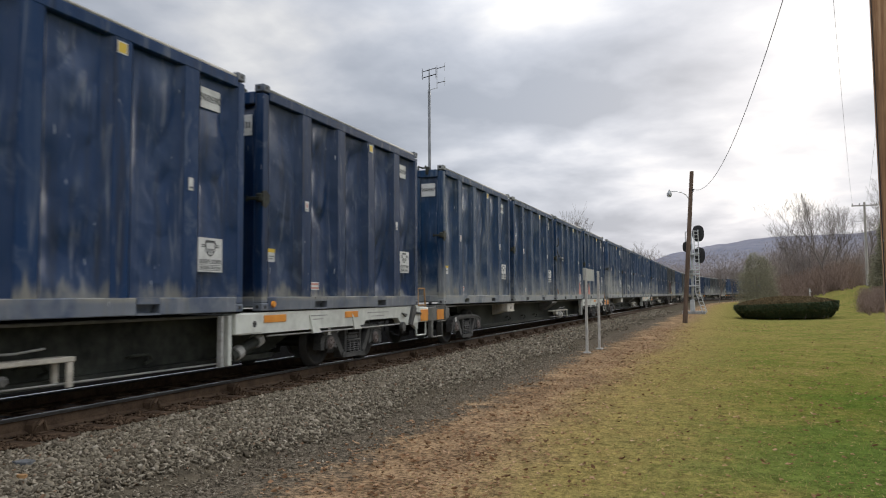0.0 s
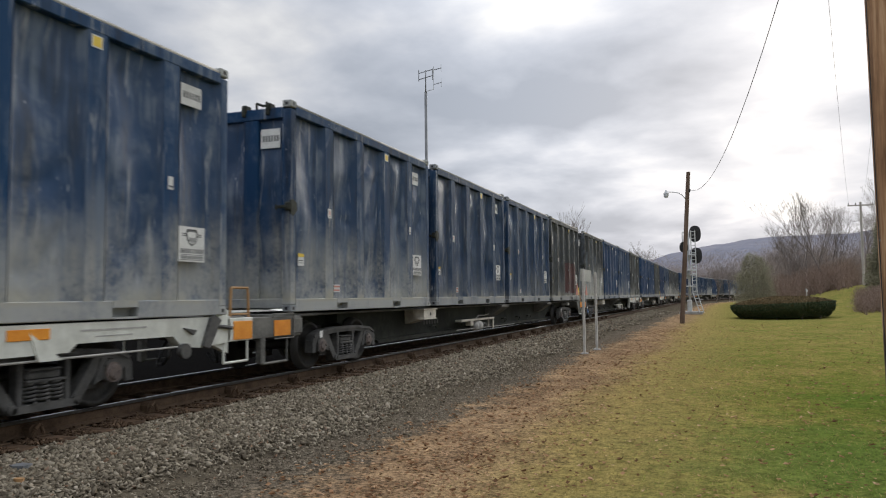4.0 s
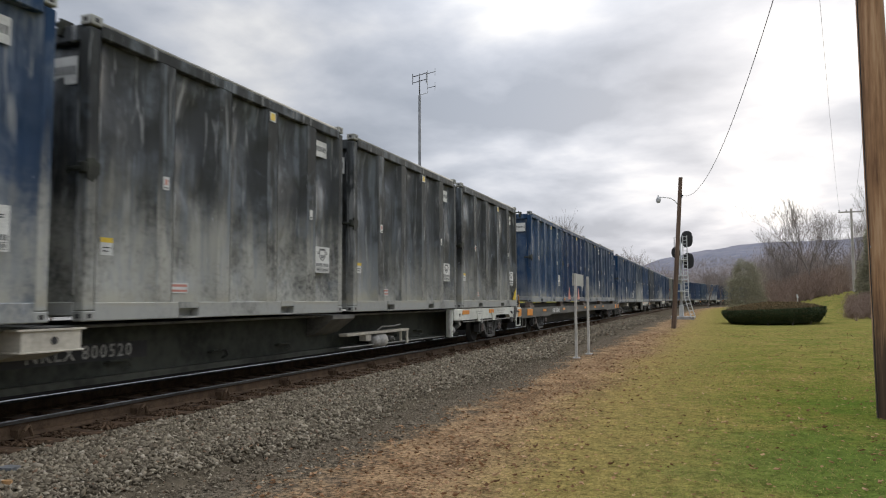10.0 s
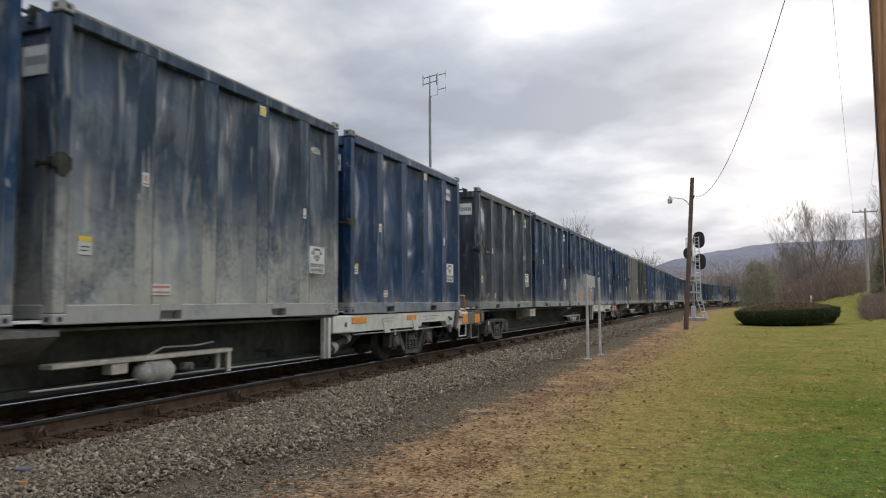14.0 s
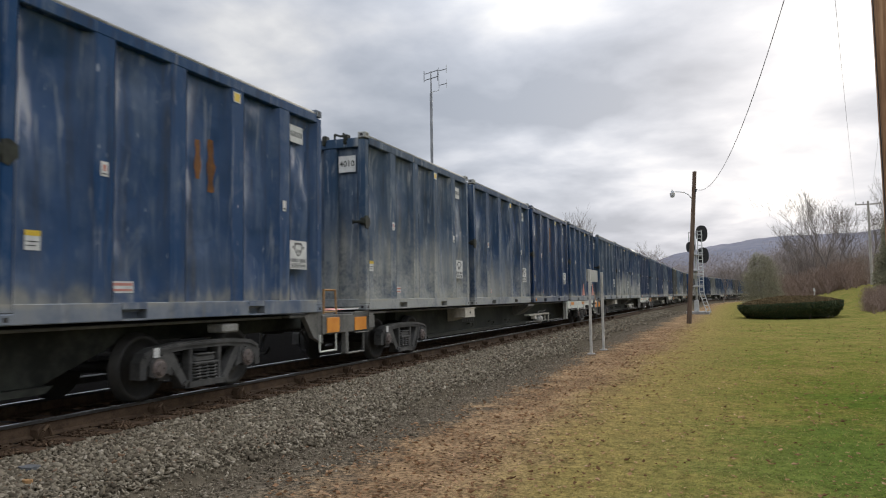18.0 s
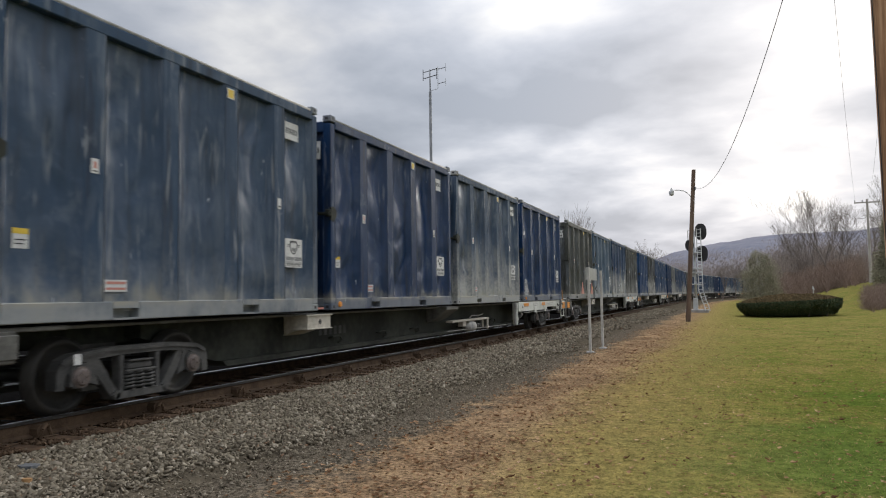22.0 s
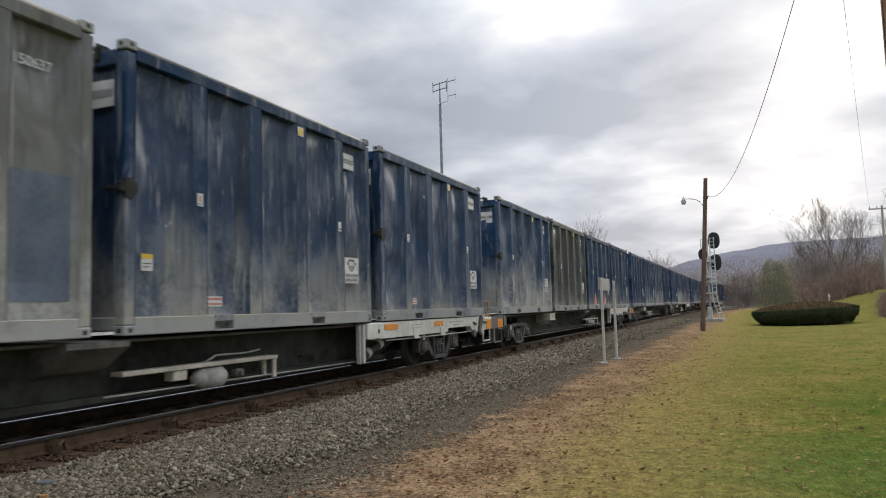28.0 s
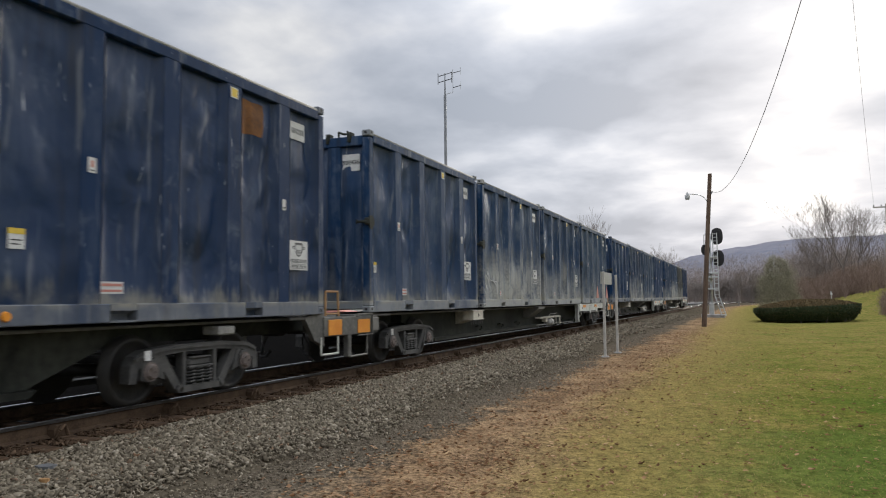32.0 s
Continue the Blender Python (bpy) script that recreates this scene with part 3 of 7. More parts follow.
def part(name, mesh, parent, label="", at=(0, 0, 0), turn=(0, 0, 0)):
    ob = new(name, mesh)
    ob.parent = parent
    ob.location = at
    if turn != (0, 0, 0):
        ob.rotation_euler = [radians(a) for a in turn]
    return tagged(ob, label) if label else ob


def solid(name, kit, *mats, smooth=False):
    return new(name, kit.mesh(name, *mats, smooth=smooth))


# ---- the line of the track: straight past the lawn, then a bend towards the hill's foot ----
MID_X, BEND_AT, BEND_R, BEND_END = -0.7525, 110.0, 420.0, 0.72
LAWN_Z = -0.43


def line(s):
    """Place and turn (radians, clockwise) of the track's middle at s metres."""
    if s <= BEND_AT:
        return MID_X, s, 0.0
    a = (s - BEND_AT) / BEND_R
    if a <= BEND_END:
        return MID_X + BEND_R * (1 - math.cos(a)), BEND_AT + BEND_R * math.sin(a), a
    r = s - BEND_AT - BEND_END * BEND_R
    return (MID_X + BEND_R * (1 - math.cos(BEND_END)) + r * math.sin(BEND_END),
            BEND_AT + BEND_R * math.sin(BEND_END) + r * math.cos(BEND_END), BEND_END)


def beside(s, off, z):
    """A point off metres to the lawn's side of the track's middle."""
    x, y, a = line(s)
    return x + off * math.cos(a), y - off * math.sin(a), z


def stations(lo, hi, fine=5.0):
    out, s = [], lo
    while s < hi:
        out.append(s)
        s += 40.0 if s < BEND_AT - 45 or s > BEND_AT + BEND_END * BEND_R else fine
    return out + [hi]


def swept(outline, lo, hi):
    """Draws an outline of (off, z) along the track."""
    k = Kit()
    st = stations(lo, hi)
    n = len(outline)
    vs = [beside(s, o, z) for s in st for o, z in outline]
    fs = [(i * n + j, i * n + (j + 1) % n, (i + 1) * n + (j + 1) % n, (i + 1) * n + j) for i in range(len(st) - 1) for j in range(n)]
    fs += [tuple(range(n)), tuple(range((len(st) - 1) * n, len(st) * n))[::-1]]
    return k.add(vs, fs)


# ---- ground ----
def smooth(v, lo, hi):
    t = max(0.0, min(1.0, (v - lo) / (hi - lo)))
    return t * t * (3 - 2 * t)


def lawn_height(x, y):
    """The lawn lies flat by the track and swells towards the trees."""
    rise = 2.7 * smooth(y, 48, 100) * smooth(x, 9.5, 24) * (1 - 0.8 * smooth(y, 160, 400))
    return LAWN_Z + rise + 0.03 * math.sin(x * 0.7 + 1) * math.sin(y * 0.31) * min(1, max(0, x - 3.5))


def build_ground():
    xs = [-3000, -900, -300, -120, -60, -30, -14, -8, -5, -4, -3.2] + [-3 + 0.5 * i for i in range(7)] + [0.75 + 0.35 * i for i in range(40)] + [15.5, 17, 19, 21, 24, 27, 31, 36, 42, 50, 60, 75, 100, 140, 220, 400, 900, 3000]
    ys = [-3000, -900, -400, -150, -70, -30, -15, -8, -4] + [-2 + 0.8 * i for i in range(50)] + [39 + 2 * i for i in range(30)] + [100 + 6 * i for i in range(30)] + [300, 350, 420, 520, 700, 1000, 1600, 3000]
    xs = sorted(set(round(x, 3) for x in xs))
    k = Kit()
    vs = []
    for x in xs:
        for y in ys:
            vs.append((x, y, lawn_height(x, y)))
    n = len(ys)
    k.add(vs, [(i * n + j, (i + 1) * n + j, (i + 1) * n + j + 1, i * n + j + 1) for i in range(len(xs) - 1) for j in range(n - 1)])
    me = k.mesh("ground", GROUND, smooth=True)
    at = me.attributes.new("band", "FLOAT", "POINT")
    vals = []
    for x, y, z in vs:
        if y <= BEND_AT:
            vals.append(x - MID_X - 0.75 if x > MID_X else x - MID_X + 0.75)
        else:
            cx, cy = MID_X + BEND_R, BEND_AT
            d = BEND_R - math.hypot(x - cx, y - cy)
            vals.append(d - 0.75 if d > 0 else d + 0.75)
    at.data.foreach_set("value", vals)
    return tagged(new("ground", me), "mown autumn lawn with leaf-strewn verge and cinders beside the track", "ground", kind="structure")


build_ground()
TRACK_LO, TRACK_HI = -520.0, 680.0
bed = solid("ballast_bed", swept([(-2.9, LAWN_Z - 0.06), (-2.15, -0.28), (-1.4, -0.24), (1.4, -0.24), (2.15, -0.28), (2.9, LAWN_Z - 0.06)], TRACK_LO, TRACK_HI), SHADED_BALLAST)
tagged(bed, "raised bed of oily stone, the train's shade painted in as near-black", "ballast", kind="structure")
for sg in (1, -1):
    flank = [(0.98, -0.30), (0.98, -0.222), (1.4, -0.222), (2.15, -0.262), (2.80, -0.362), (3.30, LAWN_Z - 0.01), (3.3, LAWN_Z - 0.1)]
    # brown dirt on the near side, painted near-black shade on the far side
    sh = solid("ballast_shoulder", swept([(sg * o, z) for o, z in flank], TRACK_LO, TRACK_HI), SHOULDER if sg > 0 else SHADED_BALLAST)
    sh.parent = bed
    tagged(sh, "brown dirt and stone shoulder of the track bed" if sg > 0 else "far shoulder of the track bed, darkened to paint the train's shade")


def rail(off, shine):
    prof = [(-0.07, -0.185), (0.07, -0.185), (0.07, -0.17), (0.012, -0.145), (0.010, -0.045), (0.035, -0.032), (0.036, -0.006), (0.028, 0.0), (-0.028, 0.0), (-0.036, -0.006), (-0.035, -0.032), (-0.010, -0.045), (-0.012, -0.145), (-0.07, -0.17)]
    ob = solid("rail", swept([(off + a, z) for a, z in prof], TRACK_LO, TRACK_HI), RAIL_RUST)
    tagged(ob, "rusty steel rail on tie plates", "rail", "rails of the track", "structure")
    top = solid("running_surface", swept([(off - shine, -0.002), (off + shine, -0.002), (off + shine, 0.003), (off - shine, 0.003)], TRACK_LO, TRACK_HI), RAIL_TOP)
    top.parent = ob
    head = solid("rail_head", swept([(off - 0.037, -0.033), (off + 0.037, -0.033), (off + 0.039, -0.006), (off + 0.028, 0.0015), (off - 0.028, 0.0015), (off - 0.039, -0.006)], TRACK_LO, TRACK_HI), RAIL_HEAD)
    head.parent = ob
    tagged(head, "dark worn rail head")
    tagged(top, "polished strip, cut to the width of the rail's glint")


# strip widths imitate the glints: the near rail mirrors the dark cars, so narrower
rail(0.7525, 0.011)
rail(-0.7525, 0.02)


# ---- containers ----
CL, CW, CH = 6.19, 2.438, 3.493
LONG = CL / 6.058
RIBS = (1.145, 2.38, 3.63, 4.865)
RIBW = 0.31
SIDE_IN = 0.10


def dent(u, v, seed):
    """Bulges and creases of a beaten steel sheet."""
    soft = 0.068 * noise.noise((u * 0.9 + seed, v * 0.7, seed * 1.7)) + 0.014 * noise.noise((u * 2.6, v * 1.9 + seed, 3.1))
    fold = abs(noise.noise((u * 1.7 + seed * 3, v * 1.2 - u * 0.9, 7.7 + seed)))
    lean = 0.035 * math.sin(u * 2.9 + seed * 1.3) * max(0.0, 1 - abs(v - 2.75 - 0.25 * math.sin(u * 1.7 + seed)) / 0.45)
    return soft + lean - 0.055 * max(0.0, 0.22 - fold) / 0.22 * max(0.0, noise.noise((u * 0.5 + seed, v * 0.5, 9.0)) + 0.25)


def bay_depth(y, z, y0, y1, seed):
    h0, h1 = 0.20, CH - 0.16
    v = (z - h0) / (h1 - h0)
    edge = min(y - y0, y1 - y)
    d = SIDE_IN * min(1, edge / 0.06)
    inner = min(1, edge / 0.2) * min(1, min(v, 1 - v) * 8)
    return CW / 2 - d + inner * (dent(y, z, seed) - 0.02)


def bay_seed(seed, i):
    return seed * 7.3 + i * 2.1


def side_bay(y0, y1, seed):
    """One sheet between two ribs: recessed, dished and dented, with sloping flanks to the ribs."""
    h0, h1 = 0.20, CH - 0.16
    def f(u, v):
        y, z = y0 + (y1 - y0) * u, h0 + (h1 - h0) * v
        return (bay_depth(y, z, y0, y1, seed), y - CL / 2, z)
    return Kit().grid(f, 16, 36)


BAY_EDGES = [0.16] + [v for r in RIBS for v in (r, r + RIBW)] + [CL - 0.16]
BAYS = [(BAY_EDGES[i], BAY_EDGES[i + 1]) for i in range(0, len(BAY_EDGES), 2)]


def wall_x(y, z, seed):
    """How far out the near wall stands at y (from the front) and z."""
    for i, (a, b) in enumerate(BAYS):
        if a <= y <= b:
            return bay_depth(y, z, a, b, bay_seed(seed, i))
    return CW / 2


def patch(seed, y0, y1, z0, z1, ragged=0.0):
    """A painted or welded patch that follows the dents of a sheet."""
    k = Kit()
    def f(u, v):
        y, z = y0 + (y1 - y0) * u, z0 + (z1 - z0) * v
        y += ragged * noise.noise((z * 5, seed, 1.0)) * (1 if u > 0.5 else -1)
        z += ragged * noise.noise((y * 5, seed, 2.0)) * (1 if v > 0.5 else -1)
        return (wall_x(y, z, seed) + 0.006, y - CL / 2, z)
    return k.grid(f, max(8, int((y1 - y0) / 0.03)), 14)


def scribble(seed, y0, z0, w, h, turns, n=130):
    """A looping spray-can line on the near wall."""
    rnd = random.Random(seed)
    ph = [rnd.uniform(0, 6.28) for _ in range(4)]
    pts = []
    for i in range(n):
        t = i / (n - 1)
        y = y0 + w * (t + 0.10 * math.sin(turns * 6.28 * t + ph[0]))
        z = z0 + h * (0.5 + 0.38 * math.sin(turns * 6.28 * t + ph[1]) + 0.16 * math.sin(2.7 * turns * 6.28 * t + ph[2]))
        pts.append((wall_x(y, z, seed % 8) + 0.004, y - CL / 2, z))
    return Kit().path(pts, 0.016, 4)


def container_meshes(seed):
    """The meshes that all containers share, with dents by seed."""
    key = "|%d" % seed
    out = {}
    bays = BAYS
    out["side_sheet"] = [shared("side_sheet|%d|%d" % (i, seed), lambda a=a, b=b, i=i: side_bay(a, b, bay_seed(seed, i)), SHEET_PAINT, smooth=True) for i, (a, b) in enumerate(bays)]
    out["bay_at"] = bays
    out["rib"] = shared("rib", lambda: Kit().box(CW / 2 - 0.12, CW / 2, 0, RIBW, 0.20, CH - 0.15, 0.012), PAINT)
    out["post"] = shared("corner_post", lambda: Kit().box(-0.15, 0.0, 0.0, 0.16, 0.12, CH - 0.10, 0.012).box(-0.17, -0.13, 0.01, 0.2, 0.12, CH - 0.1, 0.01), PAINT)
    def casting():
        k = Kit().box(-0.162, 0.006, -0.006, 0.178, 0, 0.118, 0.012)
        k.m = 1
        k.box(0.0055, 0.0075, 0.055, 0.115, 0.035, 0.085).box(-0.11, -0.05, -0.0075, -0.0055, 0.035, 0.085)
        return k
    out["casting"] = shared("corner_casting", casting, PAINT, SIGNAL_BLACK)
    cuts = (0.16, 1.60, 2.00, 4.07, 4.47, CL - 0.16)
    out["bottom_rail"] = [shared("bottom_rail|%d" % i, lambda i=i: Kit().box(CW / 2 - 0.16, CW / 2 + 0.004, cuts[i] - CL / 2, cuts[i + 1] - CL / 2, 0.0, 0.215, 0.01), PAINT) for i in (0, 2, 4)]
    def pocket():
        x0, x1 = CW / 2 - 0.16, CW / 2 + 0.003
        return Kit().prism([(x1, 0.0), (x1, 0.025), (x0 + 0.02, 0.025), (x0 + 0.02, 0.135), (x1, 0.135), (x1, 0.214), (x0, 0.214), (x0, 0.0)], "y", -0.199, 0.199)
    out["pocket"] = shared("fork_pocket", pocket, PAINT)
    def top_rail():
        k = Kit()
        k.box(CW / 2 - 0.12, CW / 2 + 0.005, 0.16 - CL / 2, CL / 2 - 0.16, CH - 0.19, CH - 0.04, 0.012)
        return k
    out["top_rail"] = shared("top_rail", top_rail, PAINT)
    def cover():
        k = Kit()
        def f(u, v):
            x = -CW / 2 + 0.1 + (CW - 0.2) * u
            y = -CL / 2 + 0.18 + (CL - 0.36) * v
            return (x, y, CH - 0.09 + 0.05 * math.sin(math.pi * u) + 0.02 * noise.noise((x * 2 + seed, y * 2, 0)))
        return k.grid(f, 8, 20)
    out["cover"] = shared("cover|%d" % seed, cover, CAR_GREY, smooth=True)
    out["lip"] = shared("cover_lip", lambda: Kit().tube((CW / 2 - 0.03, -CL / 2 + 0.2, CH - 0.02), (CW / 2 - 0.03, CL / 2 - 0.2, CH - 0.02), 0.028, n=8), PALE_STEEL, smooth=True)
    def end_wall():
        k = Kit()
        def f(u, v):
            x, z = -CW / 2 + 0.15 + (CW - 0.3) * u, 0.2 + (CH - 0.42) * v
            return (x, 0.09 + 0.8 * dent(x * 1.1, z, seed + 11.0), z)
        return k.grid(f, 16, 16)
    out["end_sheet"] = shared("end_sheet|%d" % seed, end_wall, SHEET_PAINT, smooth=True)
    out["end_rib"] = shared("end_rib", lambda: Kit().box(-0.15, 0.15, 0.01, 0.12, 0.2, CH - 0.24, 0.02), PAINT)
    out["end_beam"] = shared("end_beam", lambda: Kit().box(-CW / 2 + 0.15, CW / 2 - 0.15, 0.0, 0.13, CH - 0.25, CH - 0.06, 0.012), PAINT)
    out["end_sill"] = shared("end_sill", lambda: Kit().box(-CW / 2 + 0.15, CW / 2 - 0.15, 0.0, 0.13, 0.06, 0.22, 0.012), PAINT)
    out["hinge"] = shared("lid_hinge", lambda: Kit().box(-0.05, 0.05, -0.02, 0.14, -0.07, 0.065, 0.015).box(-0.03, 0.03, -0.05, 0.02, -0.14, 0.04, 0.01), CAR_DARK)
    out["hook"] = shared("tarp_hook", lambda: Kit().path([(-0.10, 0.04, -0.06), (-0.10, 0.04, 0.05), (0.02, 0.04, 0.0), (0.10, 0.04, 0.0), (0.10, 0.04, 0.06)], 0.024, 6), CAR_DARK)
    out["latch"] = shared("door_latch", lambda: Kit().box(-0.24, 0.0, -0.055, -0.015, -0.025, 0.025, 0.008).box(-0.08, 0.02, -0.05, 0.03, -0.06, 0.08, 0.02).tube((-0.24, -0.035, -0.045), (-0.24, -0.035, 0.045), 0.018, n=8), CAR_DARK)
    out["gusset"] = shared("latch_gusset", lambda: Kit().prism([(0.0, -0.12), (0.08, -0.15), (0.19, -0.05), (0.19, 0.07), (0.08, 0.13), (0.0, 0.11)], "x", -0.01, 0.028), CAR_DARK)
    def far_wall():
        k = Kit().box(-CW / 2 + 0.06, -CW / 2 + 0.09, -CL / 2 + 0.1, CL / 2 - 0.1, 0.15, CH - 0.12)
        k.box(-CW / 2, -CW / 2 + 0.12, -CL / 2 + 0.16, CL / 2, 0, 0.21, 0.01).box(-CW / 2, -CW / 2 + 0.12, -CL / 2 + 0.16, CL / 2, CH - 0.18, CH - 0.03, 0.01)
        for r in RIBS:
            k.box(-CW / 2, -CW / 2 + 0.1, r - CL / 2, r - CL / 2 + RIBW, 0.2, CH - 0.15, 0.01)
        return k
    out["far_wall"] = shared("far_wall", far_wall, PAINT)
    def rear_wall():
        k = Kit().box(-CW / 2 + 0.1, CW / 2 - 0.1, CL / 2 - 0.1, CL / 2 - 0.07, 0.1, CH - 0.1).box(-CW / 2, -CW / 2 + 0.16, CL / 2 - 0.17, CL / 2, 0, CH, 0.01)
        k.box(-CW / 2 + 0.15, CW / 2 - 0.15, CL / 2 - 0.13, CL / 2, 0.05, 0.22, 0.01).box(-CW / 2 + 0.15, CW / 2 - 0.15, CL / 2 - 0.13, CL / 2, CH - 0.22, CH - 0.05, 0.01)
        k.box(-CW / 2 + 0.1, CW / 2 - 0.1, -CL / 2 + 0.1, CL / 2 - 0.1, 0.1, 0.16)
        for x in (-0.42, 0.42):
            k.box(x - 0.15, x + 0.15, CL / 2 - 0.12, CL / 2 - 0.01, 0.2, CH - 0.2, 0.02)
        return k
    out["rear_wall"] = shared("rear_wall", rear_wall, PAINT)
    out["lock_rod"] = shared("lock_rod", lambda: Kit().tube((0, 0, 0.3), (0, 0, CH - 0.35), 0.02, n=8), PAINT)
    return out


def plate(w, h, key, *bars, base=None):
    """A thin plate lying on the side wall, x outward; bars: (material slot, y0, y1, z0, z1) as shares of its size."""
    def make():
        k = Kit().box(0, 0.006, -w / 2, w / 2, -h / 2, h / 2)
        for m, a, b, c, d in bars:
            if m == "comb":
                k.m = 4
                n = 6
                step_w = (b - a) / n
                for i in range(n):
                    y0 = a + i * step_w
                    k.box(0.0055, 0.0075, (y0 - 0.5) * w, (y0 + step_w * 0.7 - 0.5) * w, (c - 0.5) * h, (d - 0.5) * h)
                continue
            if m == "shield":
                ring = [(0.32, 0.93), (0.68, 0.93), (0.72, 0.86), (0.70, 0.62), (0.60, 0.50), (0.50, 0.45), (0.40, 0.50), (0.30, 0.62), (0.28, 0.86)]
                for mm, f, hi in ((1, 1.0, 0.008), (0, 0.80, 0.0086)):
                    k.m = mm
                    k.prism([((0.5 + (u - 0.5) * f - 0.5) * w, (0.68 + (v - 0.68) * f - 0.5) * h) for u, v in ring], "x", 0.0055, hi)
                k.m = 4
                for u0, u1, v0, v1 in ((0.34, 0.66, 0.85, 0.89), (0.38, 0.45, 0.57, 0.69), (0.47, 0.54, 0.54, 0.69), (0.56, 0.63, 0.57, 0.69)):
                    k.box(0.0062, 0.0092, (u0 - 0.5) * w, (u1 - 0.5) * w, (v0 - 0.5) * h, (v1 - 0.5) * h)
                continue
            k.m = m
            k.box(0.0062, 0.008, (a - 0.5) * w, (b - 0.5) * w, (c - 0.5) * h, (d - 0.5) * h)
        return k
    return shared(key, make, base or WHITE_LABEL, BLACK_PRINT, RED_PRINT, YELLOW_PRINT, FAINT_PRINT)


def lettering(parent, text, size, at, turn, mat=None):
    cu = bpy.data.curves.new("lettering", "FONT")
    cu.offset = size * 0.012
    cu.body, cu.size, cu.extrude, cu.align_x, cu.align_y, cu.resolution_u = text, size, 0.0006, "CENTER", "CENTER", 2
    cu.materials.append(mat or BLACK_PRINT)
    return part("lettering", cu, parent, "", at, turn)


# readable numbers by (car, container): on the end, on the side
NUMBERS = {(9, 0): ("901435", "901435"), (0, 0): ("900987", ""), (-1, 2): ("", "900690"), (5, 0): ("901653", ""), (6, 0): ("900912", ""), (7, 0): ("900147", ""), (11, 0): ("900127", ""), (13, 0): ("ETSU\n4154", "ETSU\n4154"), (3, 0): ("ETSU\n4222", ""),
           (16, 0): ("900190", ""), (18, 0): ("900436", ""), (6, 3): ("", "900224"), (15, 0): ("", "901521"), (15, 1): ("", "150637"), (10, 3): ("", "901339"), (16, 2): ("", "4001"), (12, 2): ("", "901025"), (17, 0): ("901352", ""), (10, 0): ("4010", ""), (14, 0): ("900350", ""), (7, 2): ("", "4056")}
PATCHES = {"rust": RUST_PATCH, "maroon": MAROON, "slate": SLATE_PATCH, "primer": PRIMER}
PATCH_LABELS = {"rust": "rusty orange patch", "maroon": "dull red-brown paint patch", "slate": "slate-blue repair patch", "primer": "pale grey primer patch"}
# those with yellow tape at the front of the top rail
YELLOW_EDGED = ((2, 3), (3, 0), (7, 0), (9, 0), (11, 0), (13, 1), (14, 1), (16, 0))
# marks that set single containers apart
MARKS = {(11, 2): [("plastic", 0.9, 3.6)], (1, 1): [("rust", 3.98, 4.5, 2.75, 3.22, 0.03), ("spray", 2.75, 0.28, 1.7, 0.62, 5), ("spray", 4.9, 0.24, 0.9, 0.3, 3)], (10, 2): [("rust", 2.75, 3.3, 2.0, 2.95, 0.05)], (17, 3): [("rust", 3.9, 4.45, 2.7, 3.2, 0.05)],
         (2, 3): [("maroon", 2.62, 5.45, 0.34, 1.72, 0.05), ("tri",)], (4, 2): [("tri",)], (5, 3): [("tri",)], (9, 3): [("rust", 2.95, 3.06, 1.9, 2.45, 0.04), ("rust", 3.22, 3.37, 1.75, 2.5, 0.05)],
         (12, 3): [("spray", 0.28, 0.32, 0.70, 0.48, 6), ("spray", 0.34, 0.16, 0.62, 0.30, 3)], (8, 0): [("chain", 0.12, 1.05, 2.0, 1.62), ("chain", 0.05, 0.95, 0.28, 0.40)], (7, 1): [("spray", 3.4, 0.35, 1.2, 0.7, 4)], (18, 1): [("spray", 0.3, 0.4, 0.9, 0.6, 4)], (13, 2): [("spray", 2.8, 0.3, 1.5, 0.6, 5)],
         (4, 0): [("scratch", 2.31, 0.28, 1.90)], (9, 1): [("primer", 0.25, 1.0, 1.7, 3.0, 0.04), ("primer", 0.25, 1.0, 0.35, 1.55, 0.04), ("rust", 1.62, 2.1, 1.75, 2.35, 0.03), ("primer", 1.5, 2.25, 2.35, 3.0, 0.03), ("slate", 2.72, 3.4, 1.6, 2.9, 0.04), ("slate", 3.95, 4.65, 0.9, 2.2, 0.05), ("chain", 0.0, 1.2, 2.3, 1.75), ("chain", 0.05, 1.1, 0.45, 0.62), ("strap", 0.92, 1.45, 1.78), ("strap", 0.80, 0.22, 0.52)],
         (15, 1): [("slate", 5.12, 5.85, 0.4, 1.75, 0.0), ("chain", 0.0, 1.15, 2.2, 1.7), ("chain", 0.05, 1.1, 0.3, 0.42)], (0, 2): [("rust", 0.3, 0.8, 0.25, 0.5, 0.1), ("chain", 0.05, 1.2, 2.6, 1.7)], (13, 0): [("tri",)], (13, 1): [("chain", 0.1, 1.0, 0.6, 0.35), ("chain", 0.1, 1.0, 2.4, 1.75)]}


